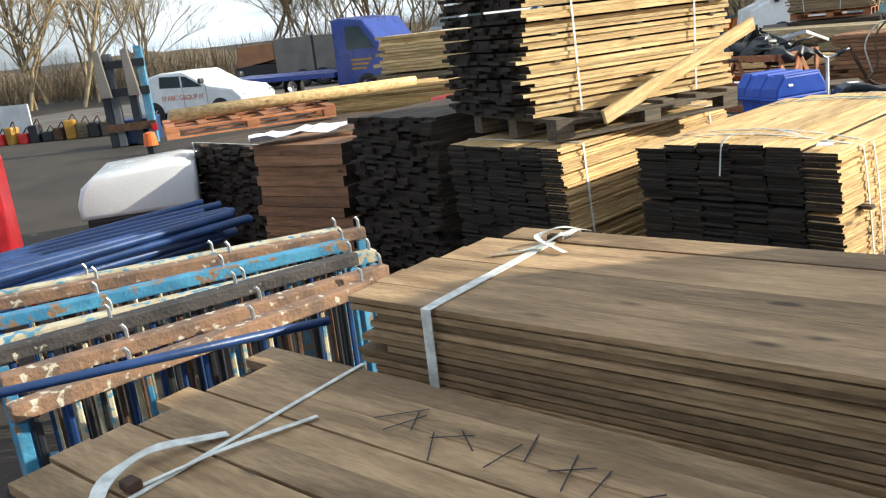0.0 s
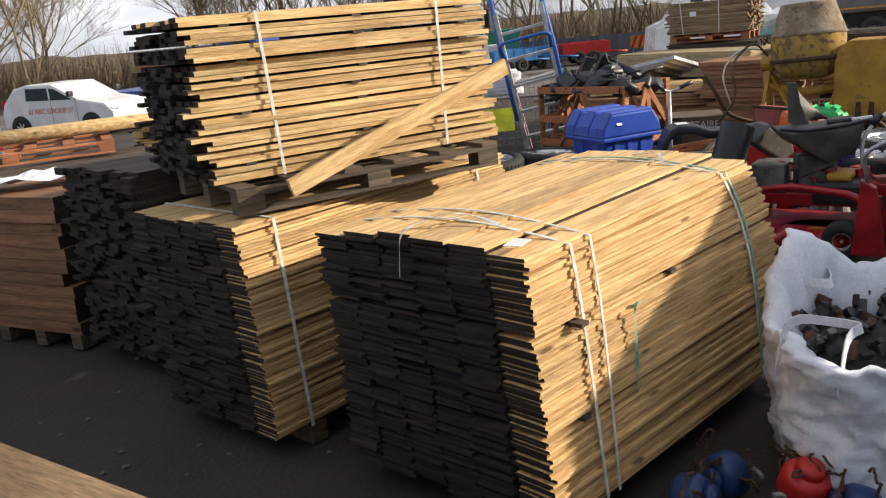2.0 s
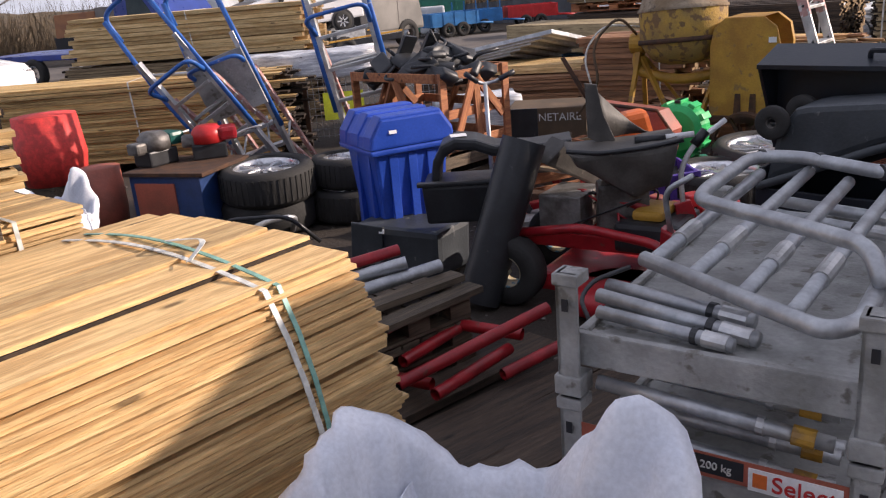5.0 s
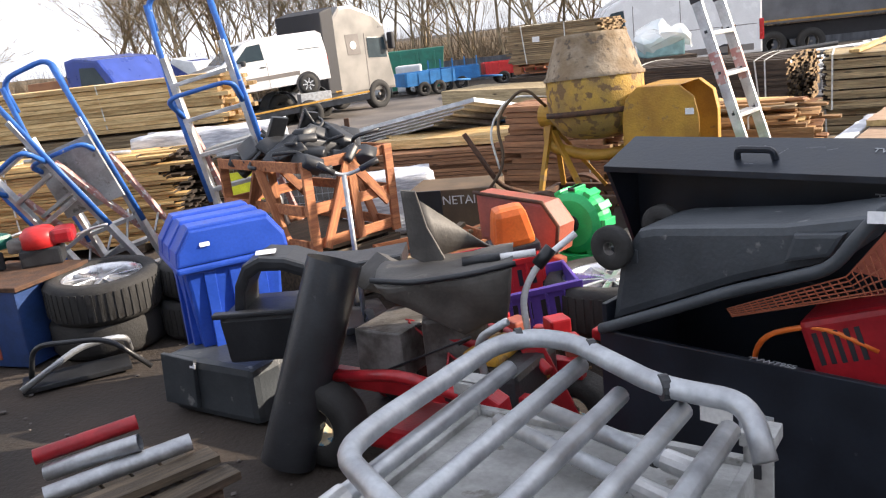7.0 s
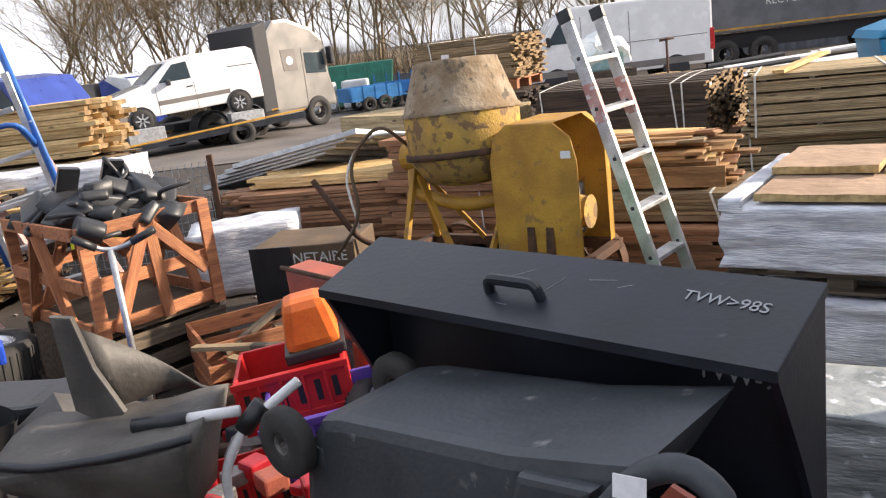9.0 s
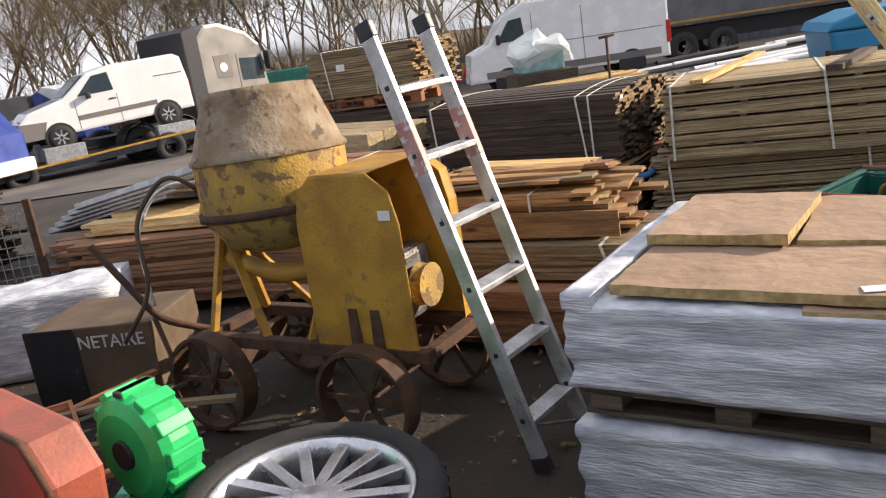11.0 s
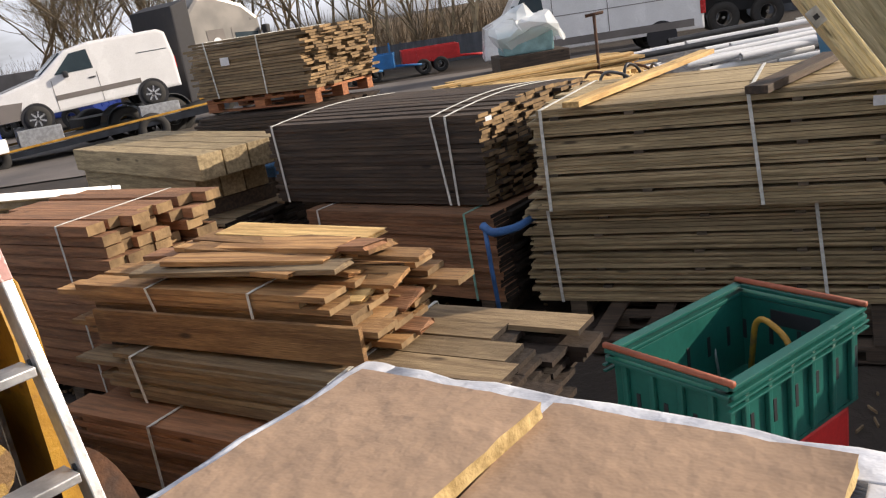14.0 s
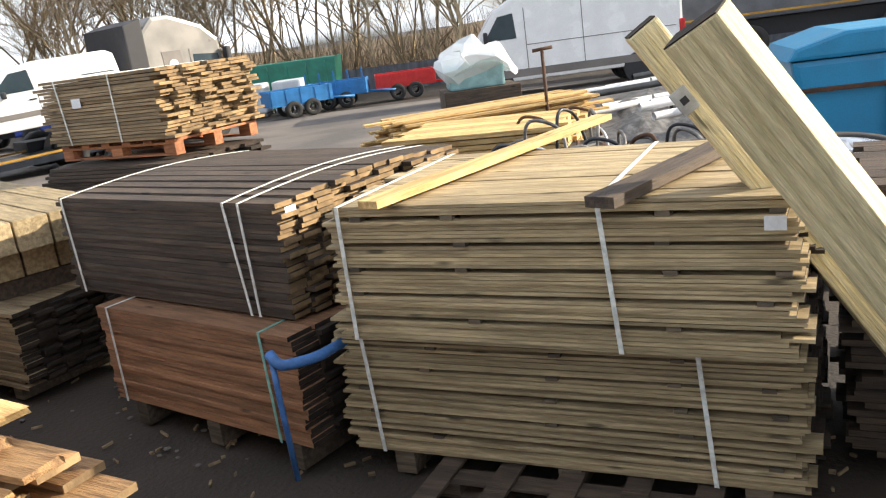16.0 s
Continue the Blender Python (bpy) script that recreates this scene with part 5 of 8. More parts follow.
# ---- open site tool vault with a cart inside ----
def tool_vault():
    rt = root("tool_vault", pose(3.09, 5.5, 0, 0, 0, -40.5), "black steel site tool vault with its lid standing open", "tool vault")
    L, D, H, t = 1.0, 0.52, 0.78, 0.02
    part("front_wall", box(B(), 0, 0, 0.06, L, t, 0.63, bev=0.004), M_STEELB, rt)
    part("back_wall", box(B(), 0, D - t, 0.06, L, t, H - 0.06, bev=0.004), M_STEELB, rt)
    for x in (0, L - t):
        part("side_wall", box(B(), x, t + 0.001, 0.06, t, D - 2 * t - 0.002, H - 0.06, bev=0.004), M_STEELB, rt)
    part("floor_plate", box(B(), t, t, 0.08, L - 2 * t, D - 2 * t, 0.02), M_STEELB, rt)
    for x in (0.05, L - 0.15):
        part("skid", box(B(), x, 0.02, 0.0, 0.1, D - 0.04, 0.062, bev=0.004), M_STEELB, rt)
    lid = part("lid_panel", box(B(), -0.16, D, H - 0.02, L + 0.1, 0.02, 0.49, bev=0.003), M_STEELB, rt)
    part("lid_lip", prism(B(), [(D + 0.021, 1.25), (D + 0.021, 1.27), (D - 0.2, 1.195), (D - 0.2, 1.175)], -0.165, L - 0.055, pose(0, 0, 0) @ Matrix(((0, 1, 0, 0), (1, 0, 0, 0), (0, 0, 1, 0), (0, 0, 0, 1))), bev=0.003), M_STEELB, lid)
    for x in (-0.163, L - 0.074):
        part("lid_end", prism(B(), [(D, H), (D, 1.243), (D - 0.19, 1.175), (D - 0.1, 1.0)], x, x + 0.015, Matrix(((0, 1, 0, 0), (1, 0, 0, 0), (0, 0, 1, 0), (0, 0, 0, 1)))), M_STEELB, lid)
    m = pose(0.38, D - 0.09, 1.232, 19, 0, 0)
    part("pull_handle", tube(B(), bend([(-0.065, -0.03, 0.0), (-0.06, -0.03, 0.035), (0.06, -0.03, 0.035), (0.065, -0.03, 0.0)], 0.02), 0.012, 8), M_STEELB, lid, m=m)
    words("TVW>98S", 0.038, M_CHALK, lid, pose(0.8, D - 0.06, 1.2435, 18.75, 0, 0) @ pose(0, 0, 0.001, 0, 0, -4), depth=0.0006)
    words("TVW-98S", 0.05, M_CHALK, lid, pose(0.81, D - 0.002, 1.08, 90, 0, 0), depth=0.0006)
    words("TVW79SS", 0.035, M_CHALK, rt, pose(0.6, 0.01, 0.691, 0, 0, 0), depth=0.0006)
    for x, y in ((0.83, D - 0.13), (-0.09, D - 0.1)):
        part("keyhole", box(B(), x, y, 1.2, 0.008, 0.035, 0.001), M_INK, lid, m=pose(0, 0, 0.062 - (D - y) * 0.345))
    for k in range(5):
        part("scratch", box(B(), 0, 0, 0, RNG.uniform(0.02, 0.06), 0.0008, 0.0003), M_CHALK, lid, m=pose(RNG.uniform(-0.1, 0.85), D - 0.09, 1.2335, 19, 0, 0) @ pose(0, RNG.uniform(-0.07, 0.06), 0, 0, 0, RNG.uniform(-30, 90)))
    for x in (0.37, 0.5):
        part("printed_plate", box(B(), x, -0.003, 0.45, 0.11, 0.004, 0.07), M_WTXT if x < 0.4 else M_CHALK, rt)


tool_vault()


def cart():
    V = pose(3.09, 5.5, 0, 0, 0, -40.5)
    rt = root("plastic_cart", V @ pose(0, 0.0, 0), "scuffed dark grey plastic cart lying on its side in a vault", "cart")
    rim = [(0.016, 0.7), (0.1, 0.735), (0.3, 0.82), (0.48, 0.9), (0.66, 0.965), (0.78, 1.01), (0.84, 1.1), (0.9, 1.175), (0.96, 1.2), (1.01, 1.16), (0.995, 1.1)]
    bm = prism(B(), [(0.02, 0.71), (0.07, 0.95), (0.14, 1.045), (0.2, 1.06), (0.62, 1.1), (0.8, 1.135), (0.87, 1.15), (0.79, 1.02), (0.48, 0.91), (0.1, 0.745)], 0.045, 0.36, bev=0.028)
    part("cart_body", bm, M_GREYP, rt)
    part("moulded_rib", prism(B(), [(0.63, 1.0), (0.66, 1.085), (0.8, 1.1), (0.76, 1.03)], 0.02, 0.06, bev=0.012), M_GREYP, rt)
    rod("cart_rim", bend([(x, -0.012 + 0.09 * max(0, x - 0.85), z) for x, z in rim], 0.05, 3), 0.019, M_GREYP, rt, seg=12)
    for y in (0.02, 0.34):
        wheel_parts(rt, pose(0.057, y, 0.985, 90, 0, 0), 0.075, 0.04, 0, rim=M_SCRAP, rim_r=0.3)
        part("fork", box(B(), 0.03, y + 0.022, 0.93, 0.11, 0.02, 0.05, bev=0.006), M_GREYP, rt)
    part("basket_lining", prism(B(), [(0.8, 0.985), (0.9, 1.12), (0.98, 1.09), (0.99, 1.03), (0.93, 0.97)], 0.06, 0.07), M_RUSTRED, rt, "rust-red basket lining")
    bm = B()
    top = [Vector((0.47, 0.842)), Vector((0.81, 0.987)), Vector((0.91, 1.105)), Vector((1.02, 1.08))]
    low = [Vector((0.475, 0.812)), Vector((0.84, 0.93)), Vector((0.95, 0.96)), Vector((0.985, 0.995))]
    for a, b, c, d, n in ((top[0], top[1], low[0], low[1], 15), (top[1], top[2], low[1], low[2], 7), (top[2], top[3], low[2], low[3], 7)):
        for k in range(n + 1):
            p, q = a.lerp(b, k / n), c.lerp(d, k / n)
            tube(bm, [(p.x, 0.0, p.y), (q.x, 0.02, q.y)], 0.0022, 4)
    for f in (0.0, 0.22, 0.44, 0.66, 0.88, 1.0):
        tube(bm, [(p.lerp(q, f).x, 0.02 * f, p.lerp(q, f).y) for p, q in zip(top, low)], 0.0026, 4)
    part("wire_basket", bm, M_ORPT, rt, "orange wire basket front")
    tag(rt, 0.875, -0.042, 1.15, 10, 0.045, 80)
    c = root("tool_case", V @ pose(0.72, 0.1, 0.55, 0, -18, 6), "red plastic tool case with black vents", "tool case")
    part("case_body", box(B(), 0, 0, 0, 0.3, 0.22, 0.26, bev=0.02), M_RED, c)
    for k in range(5):
        part("vent", box(B(), 0.03 + 0.03 * k, -0.003, 0.12, 0.014, 0.004, 0.1), M_INK, c)
    c = root("tool_box", V @ pose(0.62, 0.05, 0.101), "black tool box in the shade of a vault", "tool box")
    part("box_body", box(B(), 0, 0, 0, 0.34, 0.36, 0.47, bev=0.02), M_BLACKP, c)
    h = root("air_hose", V, "orange air hose curling out of a vault", "hose")
    rod("hose", bend([(0.45, 0.2, 0.4), (0.5, 0.12, 0.72), (0.7, 0.1, 0.8), (0.86, 0.12, 0.74)], 0.15, 6), 0.009, M_ORANGE, h)
    for k in range(8):
        s = RNG.uniform(0.08, 0.2)
        f = root("stored_tool", V @ pose(RNG.uniform(0.1, 0.9), RNG.uniform(0.1, 0.35), 0.1 + 0.4 * RNG.random(), 0, RNG.uniform(-20, 20), RNG.uniform(0, 90)), "black tool in the shade of a vault", "tool", "tools in the vault")
        part("tool_body", box(B(), -s / 2, -s / 3, 0, s, s * 0.6, s * 0.5, bev=0.012), M_BLACKP, f)


cart()

# ---- loose things between the vault and the mixer ----
wheel_thing(pose(3.78, 7.52, 0.2, 3, 2, 0), 0.43, 0.25, "silver alloy wheel with a black tyre lying flat", 14, rim_r=0.78)
rt = root("timber_block", pose(3.6, 7.25, 0.0, 0, 0, -20), "dark timber blocks under a wheel", "block")
part("block", box(B(), 0, 0, 0, 0.4, 0.4, 0.198, bev=0.01), M_OLDW, rt)
wheel_thing(pose(3.3, 7.05, 0.17), 0.36, 0.25, "silver alloy wheel with a black tyre behind the vault", 10, rim_r=0.72)
rt = root("timber_block", pose(3.2, 6.85, 0.0, 0, 0, -20), "dark timber blocks under a wheel", "block")
part("block", box(B(), 0, 0, 0, 0.3, 0.3, 0.168, bev=0.01), M_OLDW, rt)


def hose_reel():
    rt = root("hose_reel", pose(3.2, 7.8, 0.32, 0, 0, 0) @ Matrix.Scale(0.72, 4), "bright green plastic hose reel standing on edge", "hose reel")
    m = pose(0, 0, 0.3, 90, 0, -35)
    bm = lathe(B(), [(0.001, -0.13), (0.2, -0.13), (0.26, -0.1), (0.28, -0.05), (0.28, 0.05), (0.26, 0.1), (0.2, 0.13), (0.001, 0.13)], 24)
    part("casing", bm, M_GREEN, rt, smooth=False, m=m)
    for k in range(12):
        part("notch_block", box(B(), 0.255, -0.035, -0.09, 0.045, 0.07, 0.18, bev=0.008), M_GREEN, rt, m=m @ pose(0, 0, 0, 0, 0, 30 * k))
    part("hub", lathe(B(), [(0.001, 0.15), (0.07, 0.15), (0.075, 0.13)], 16), M_INK, rt, m=m)
    part("foot", box(B(), -0.18, -0.14, -0.02, 0.36, 0.28, 0.05, bev=0.01), M_GREEN, rt)
    part("carry_handle", box(B(), -0.03, -0.1, 0.57, 0.06, 0.2, 0.03, bev=0.008), M_BLACKP, rt, m=pose(0, 0, 0, 0, 0, -35))
    part("base_box", box(B(), -0.3, -0.25, -0.444, 0.6, 0.5, 0.42, bev=0.01), M_SKIPG, rt)


hose_reel()
rt = root("orange_hood", pose(2.79, 7.27, 0.53, 4, -6, 12) @ Matrix.Scale(0.8, 4), "orange plastic machine hood on top of a heap", "machine hood")
part("hood", box(B(), -0.14, -0.14, 0.05, 0.3, 0.26, 0.27, bev=0.05, taper=0.72), M_ORANGE, rt, smooth=False)
part("skirt", box(B(), -0.15, -0.15, 0.0, 0.32, 0.28, 0.06, bev=0.012), M_BLACKP, rt, "black lower skirt")
rt = root("rust_red_hood", pose(2.87, 7.66, 0.48, 0, 0, -37), "rust-red sheet metal hood tipped on its side", "machine hood")
part("hood", prism(B(), [(-0.28, 0.0), (-0.29, 0.29), (0.2, 0.25), (0.3, 0.12), (0.27, -0.04)], -0.09, 0.09, bev=0.02), M_RUSTRED, rt)
part("rolled_edge", tube(B(), [(-0.3, -0.095, 0.295), (0.2, -0.095, 0.258), (0.3, -0.095, 0.125), (0.275, -0.095, -0.04)], 0.012, 8), M_RUST, rt, smooth=True)
part("inner_panel", prism(B(), [(0.12, -0.36), (0.14, -0.02), (0.32, -0.06), (0.3, -0.36)], -0.12, -0.05, bev=0.01), M_ORPT, rt, "faded orange inner panel")
part("stand", box(B(), -0.26, -0.08, -0.48, 0.38, 0.16, 0.47, bev=0.01), M_SCRAP, rt)
for x, y, z, m, lab in ((2.7, 7.27, 0.27, M_REDP, "red plastic crate with slots"), (2.88, 6.98, 0.2, M_PURPLE, "purple plastic crate with slots"), (2.5, 6.95, 0.02, M_REDP, "red plastic crate with slots"), (2.92, 7.55, 0.02, M_PURPLE, "purple plastic crate with slots")):
    k = 1.55 if z > 0.1 else 1.0
    rt = root("plastic_crate", pose(x, y, z, 3, -5, 10) @ Matrix.Scale(k, 4), lab, "crate", "small plastic crates")
    for a in ((0, 0, 0.3, 0.012, 0.16), (0, 0.208, 0.3, 0.012, 0.16), (0, 0.013, 0.012, 0.194, 0.16), (0.288, 0.013, 0.012, 0.194, 0.16)):
        part("crate_side", box(B(), a[0] - 0.15, a[1] - 0.11, 0, a[2], a[3], a[4], bev=0.003), m, rt)
    part("crate_base", box(B(), -0.14, -0.095, 0, 0.28, 0.19, 0.01), m, rt)
    for z2 in (0.14, 0.02):
        part("crate_rim", box(B(), -0.157, -0.117, z2, 0.314, 0.006, 0.02, bev=0.002), m, rt)
    for j in range(6):
        part("crate_slot", box(B(), -0.13 + 0.047 * j, -0.1125, 0.06, 0.016, 0.003, 0.06), M_INK, rt)
        part("crate_rib", box(B(), -0.152 + 0.06 * j, -0.118, 0.04, 0.008, 0.008, 0.1, bev=0.002), m, rt)
    if z > 0.1:
        part("prop", box(B(), -0.12, -0.08, -z / k, 0.24, 0.16, z / k - 0.003, bev=0.004), M_OLDW, rt)
for k in range(46):
    x, y = RNG.uniform(2.0, 3.0), RNG.uniform(6.6, 8.4)
    s = RNG.uniform(0.05, 0.14)
    rt = root("machine_scrap", pose(x, y, RNG.uniform(0.0, 0.02), RNG.uniform(-8, 8), RNG.uniform(-8, 8), RNG.uniform(0, 360)), "dirty machine part in a heap on the mud", "scrap", "heap of machine parts")
    if k % 2:
        bm = box(B(), -s, -s * 0.5, 0, s * 2.2, s, s * RNG.uniform(0.5, 1.2), bev=0.012)
    else:
        bm = lathe(B(), [(0.001, 0), (s * 0.8, 0), (s, 0.03), (s * 0.7, s), (0.001, s * 1.1)], 14)
    part("casting", bm, RNG.choice([M_RED, M_SCRAP, M_RUSTRED, M_BLACKP, M_RUST, M_BLACKP]), rt)
for k in range(12):
    x, y = RNG.uniform(1.9, 2.8), RNG.uniform(7.8, 9.0)
    a = RNG.uniform(-0.5, 1.2)
    lengths([((x, y, 0.2 + 0.03 * k % 0.2), (x + 0.55 * math.cos(a), y + 0.55 * math.sin(a), 0.2 + RNG.uniform(0, 0.25)))], "dirty offcut leaning in a heap", "offcut", "offcut", "offcuts in the heap", RNG.choice([M_CRATE, M_OLDW, M_GREY]), w=0.05, t=0.025)
rt = root("slatted_box", pose(2.05, 7.95, 0.0, 0, 0, 30), "low reddish slatted box holding scrap", "box")
for z in (0.02, 0.14, 0.26):
    for a in ((0, 0, 0.75, 0.02), (0, 0.5, 0.75, 0.02)):
        part("slat", box(B(), *a[:2], z, a[2], a[3], 0.09, bev=0.003), M_CRATE, rt)
    for x in (0, 0.73):
        part("slat", box(B(), x, 0.02, z, 0.02, 0.48, 0.09, bev=0.003), M_CRATE, rt)

# brown carton and wrapped bundle
rt = root("carton", pose(1.92, 9.42, 0.0, 0, 0, -8), "long brown metal case with white stencilled letters", "case")
part("case_body", box(B(), 0.02, 0, 0.05, 0.72, 0.55, 0.46, bev=0.012), M_CARD, rt)
part("dark_end", box(B(), 0.0, -0.01, 0.03, 0.3, 0.02, 0.48, bev=0.004), M_BLACKP, rt)
words("NETAIRE", 0.1, M_WTXT, rt, pose(0.5, -0.0025, 0.42, 90, 0, 0))
part("skid", box(B(), 0.0, 0.02, 0.0, 0.75, 0.5, 0.055, bev=0.005), M_OLDW, rt)


def film_bundle(m, sx, sy, sz, label, material=None, seed=1):
    rt = root("wrapped_bundle", m, label, "wrapped bundle", "wrapped bundles")
    bm = box(B(), 0, 0, 0, sx, sy, sz)
    bmesh.ops.subdivide_edges(bm, edges=bm.edges, cuts=9, use_grid_fill=True)
    for v in bm.verts:
        q = v.co * 5 + Vector((seed * 7, 0, 0))
        v.co += Vector((noise.noise(q), noise.noise(q + Vector((9, 0, 0))), 0.8 * noise.noise(q + Vector((0, 9, 0))))) * 0.035
        v.co.z = max(v.co.z, 0.0)
    part("film", bm, material or M_WRAP, rt, smooth=True)
    return rt


film_bundle(pose(1.25, 10.05, 0.0, 0, 0, 10), 0.85, 0.6, 0.52, "white plastic wrapped bundle with a torn top")
film_bundle(pose(-1.0, 10.9, 0.75, 0, 0, 8), 1.5, 0.7, 0.28, "clear film wrapped flat load", seed=3)
film_bundle(pose(-0.95, 6.15, 0.0, 0, 0, 25), 0.7, 0.45, 0.3, "black film bundle on the mud", M_BLACKP, seed=5)


# ---- concrete mixer ----
def mixer():
    rt = root("concrete_mixer", pose(3.48, 9.18, 0, 0, 0, -30), "old yellow concrete mixer caked in cement, on iron wheels", "concrete mixer")
    m = pose(0, 0, 1.02, -4, -3, 0)
    drum = part("drum", lathe(B(), [(0.14, -0.18), (0.26, -0.14), (0.36, 0.0), (0.365, 0.27)], 36), M_MIXBODY, rt, smooth=True, m=m)
    part("drum_cone", lathe(B(), [(0.375, 0.265), (0.378, 0.285), (0.36, 0.3), (0.27, 0.56), (0.265, 0.585), (0.25, 0.58), (0.24, 0.5), (0.33, 0.28)], 36), M_MIXCONE, drum, smooth=True)
    part("drum_band", lathe(B(), [(0.368, 0.0), (0.378, 0.0), (0.378, 0.04), (0.368, 0.04)], 36), M_RUST, drum, smooth=True)
    part("yoke", tube(B(), bend([(-0.4, 0, 1.0), (-0.42, -0.02, 0.78), (0.0, -0.06, 0.7), (0.4, -0.02, 0.78), (0.4, 0, 1.0)], 0.15, 6), 0.045, 10), M_YELLOW, rt, smooth=True)
    for s in (-1, 1):
        part("trunnion", lathe(B(), [(0.001, -0.06), (0.09, -0.06), (0.09, 0.06), (0.001, 0.06)], 16), M_YELLOW, rt, m=pose(s * 0.4, 0, 1.02, 0, 90, 0))
    # motor housing, a hood open on the far side
    hood = [(0.3, 0.42), (0.3, 1.0), (0.33, 1.14), (0.42, 1.22), (0.72, 1.22), (0.82, 1.14), (0.85, 1.0), (0.85, 0.42)]
    part("motor_hood", prism(B(), hood, -0.24, -0.225, bev=0.01), M_YELLOW, rt)
    part("hood_wrap", shell(B(), hood[:5], -0.222, 0.24, 0.012), M_YELLOW, rt)
    part("hood_back", prism(B(), hood, 0.242, 0.256, bev=0.008), M_YELLOW, rt)
    part("hood_edge", shell(B(), hood[4:], 0.18, 0.24, 0.012), M_YELLOW, rt)
    part("motor", box(B(), 0.42, -0.1, 0.5, 0.3, 0.26, 0.32, bev=0.03), M_SCRAP, rt)
    part("pulley", lathe(B(), [(0.001, -0.03), (0.1, -0.03), (0.09, 0.0), (0.1, 0.03), (0.001, 0.03)], 20), M_MIXBODY, rt, m=pose(0.78, 0.0, 0.66, 0, 90, 0))
    for x in (0.5, 0.62):
        part("hood_tongue", prism(B(), [(x, 0.44), (x + 0.06, 0.44), (x + 0.055, 0.62), (x + 0.01, 0.62)], -0.248, -0.242), M_RUST, rt)
    tag(rt, 0.76, -0.246, 1.02, 0, 0.06, 90)
    for y in (-0.22, 0.22):
        part("frame_rail", box(B(), -0.5, y - 0.03, 0.38, 1.4, 0.06, 0.06, bev=0.006), M_RUST, rt)
    for x in (-0.5, 0.2, 0.84):
        part("cross_member", box(B(), x, -0.19, 0.385, 0.06, 0.38, 0.05, bev=0.005), M_RUST, rt)
    for s in (-1, 1):
        for p, q in (((-0.42, s * 0.2, 0.43), (-0.38, s * 0.03, 0.98)), ((-0.05, s * 0.2, 0.43), (-0.36, s * 0.03, 0.9)), ((0.22, s * 0.2, 0.43), (0.36, s * 0.03, 0.95))):
            beam("strut", p, q, 0.04, 0.03, M_YELLOW, rt)
    for x in (-0.32, 0.62):
        part("axle", tube(B(), [(x, -0.36, 0.24), (x, 0.36, 0.24)], 0.02, 10), M_RUST, rt)
        part("axle_block", box(B(), x - 0.03, -0.2, 0.24, 0.06, 0.4, 0.14), M_RUST, rt)
        for y in (-0.36, 0.36):
            w = part("iron_wheel", lathe(B(), [(0.225, -0.05), (0.245, -0.05), (0.245, 0.05), (0.225, 0.05), (0.225, -0.05)], 32), M_RUST, rt, m=pose(x, y, 0.245, 90, 0, 0))
            bm = B()
            for k in range(6):
                box(bm, 0.02, -0.014, -0.006, 0.21, 0.028, 0.012, pose(0, 0, 0, 0, 0, 60 * k))
            lathe(bm, [(0.001, -0.04), (0.04, -0.04), (0.04, 0.04), (0.001, 0.04)], 12)
            part("spokes", bm, M_RUST, w)
    rod("tow_bar", bend([(-0.5, -0.1, 0.4), (-0.75, -0.25, 0.5), (-0.95, -0.4, 0.95)], 0.1), 0.02, M_RUST, rt)
    rod("cable", bend([(-0.4, -0.05, 1.1), (-0.5, -0.2, 1.28), (-0.72, -0.3, 1.05), (-0.62, -0.35, 0.7), (-0.8, -0.45, 0.45)], 0.15, 6), 0.012, M_CARD, rt)
    rod("cable", bend([(-0.42, 0.1, 1.15), (-0.7, -0.1, 1.2), (-0.85, -0.2, 0.95), (-0.7, -0.3, 0.6)], 0.15, 6), 0.009, M_STRAP, rt)


mixer()


# ---- ladder ----
def ladder():
    a = Vector((4.219, 8.446, 1.283))
    b = Vector((4.433, 8.743, 1.283))
    d = Vector((0.066, -0.053, -0.2685))
    n = d.cross(b - a).normalized()
    rt = root("step_ladder", pose(0, 0, 0), "weathered aluminium ladder section with flat treads, leaning on a mixer", "ladder")
    k0, k1 = -1.75, 4.75
    for p in (a, b):
        m = look(p + d * k0, p + d * k1) @ pose(0, 0, 0, 90, 0, 0)
        ang = (b - a).normalized()
        L = (d * (k1 - k0)).length
        e = d.normalized()
        mm = Matrix((( *ang, 0), (*e, 0), (*n, 0), (0, 0, 0, 1))).transposed()
        mm.translation = p + d * k0
        st = part("stile", box(B(), -0.014, 0, -0.035, 0.028, L, 0.07, bev=0.004), M_ALU, rt, m=mm)
        part("cap", box(B(), -0.018, -0.06, -0.04, 0.036, 0.07, 0.08, bev=0.006), M_BLACKP, st)
        part("red_wear", box(B(), -0.016, 0.35, -0.0365, 0.032, 0.22, 0.073, bev=0.004), M_PINK, st)
        part("foot", box(B(), -0.018, L - 0.05, -0.04, 0.036, 0.06, 0.08, bev=0.006), M_BLACKP, st)
        for q in range(6):
            part("rivet", box(B(), -0.0185, (q - k0 - 1) * d.length - 0.01, -0.01, 0.037, 0.02, 0.02, bev=0.004), M_BLACKP, st)
    for k in range(-1, 5):
        p, q = a + d * k, b + d * k
        ang = (q - p).normalized()
        mm = Matrix(((*ang, 0), (*Vector((0, 0, 1)).cross(ang).normalized(), 0), (0, 0, 1, 0), (0, 0, 0, 1))).transposed()
        mm.translation = p
        part("tread", box(B(), 0.014, -0.045, -0.025, (q - p).length - 0.028, 0.085, 0.025, bev=0.004), M_ALU, rt, m=mm)
    rod("lower_brace", [a + d * 4 + Vector((0, 0, -0.02)), b + d * 4.6], 0.006, M_ALU, rt)


ladder()


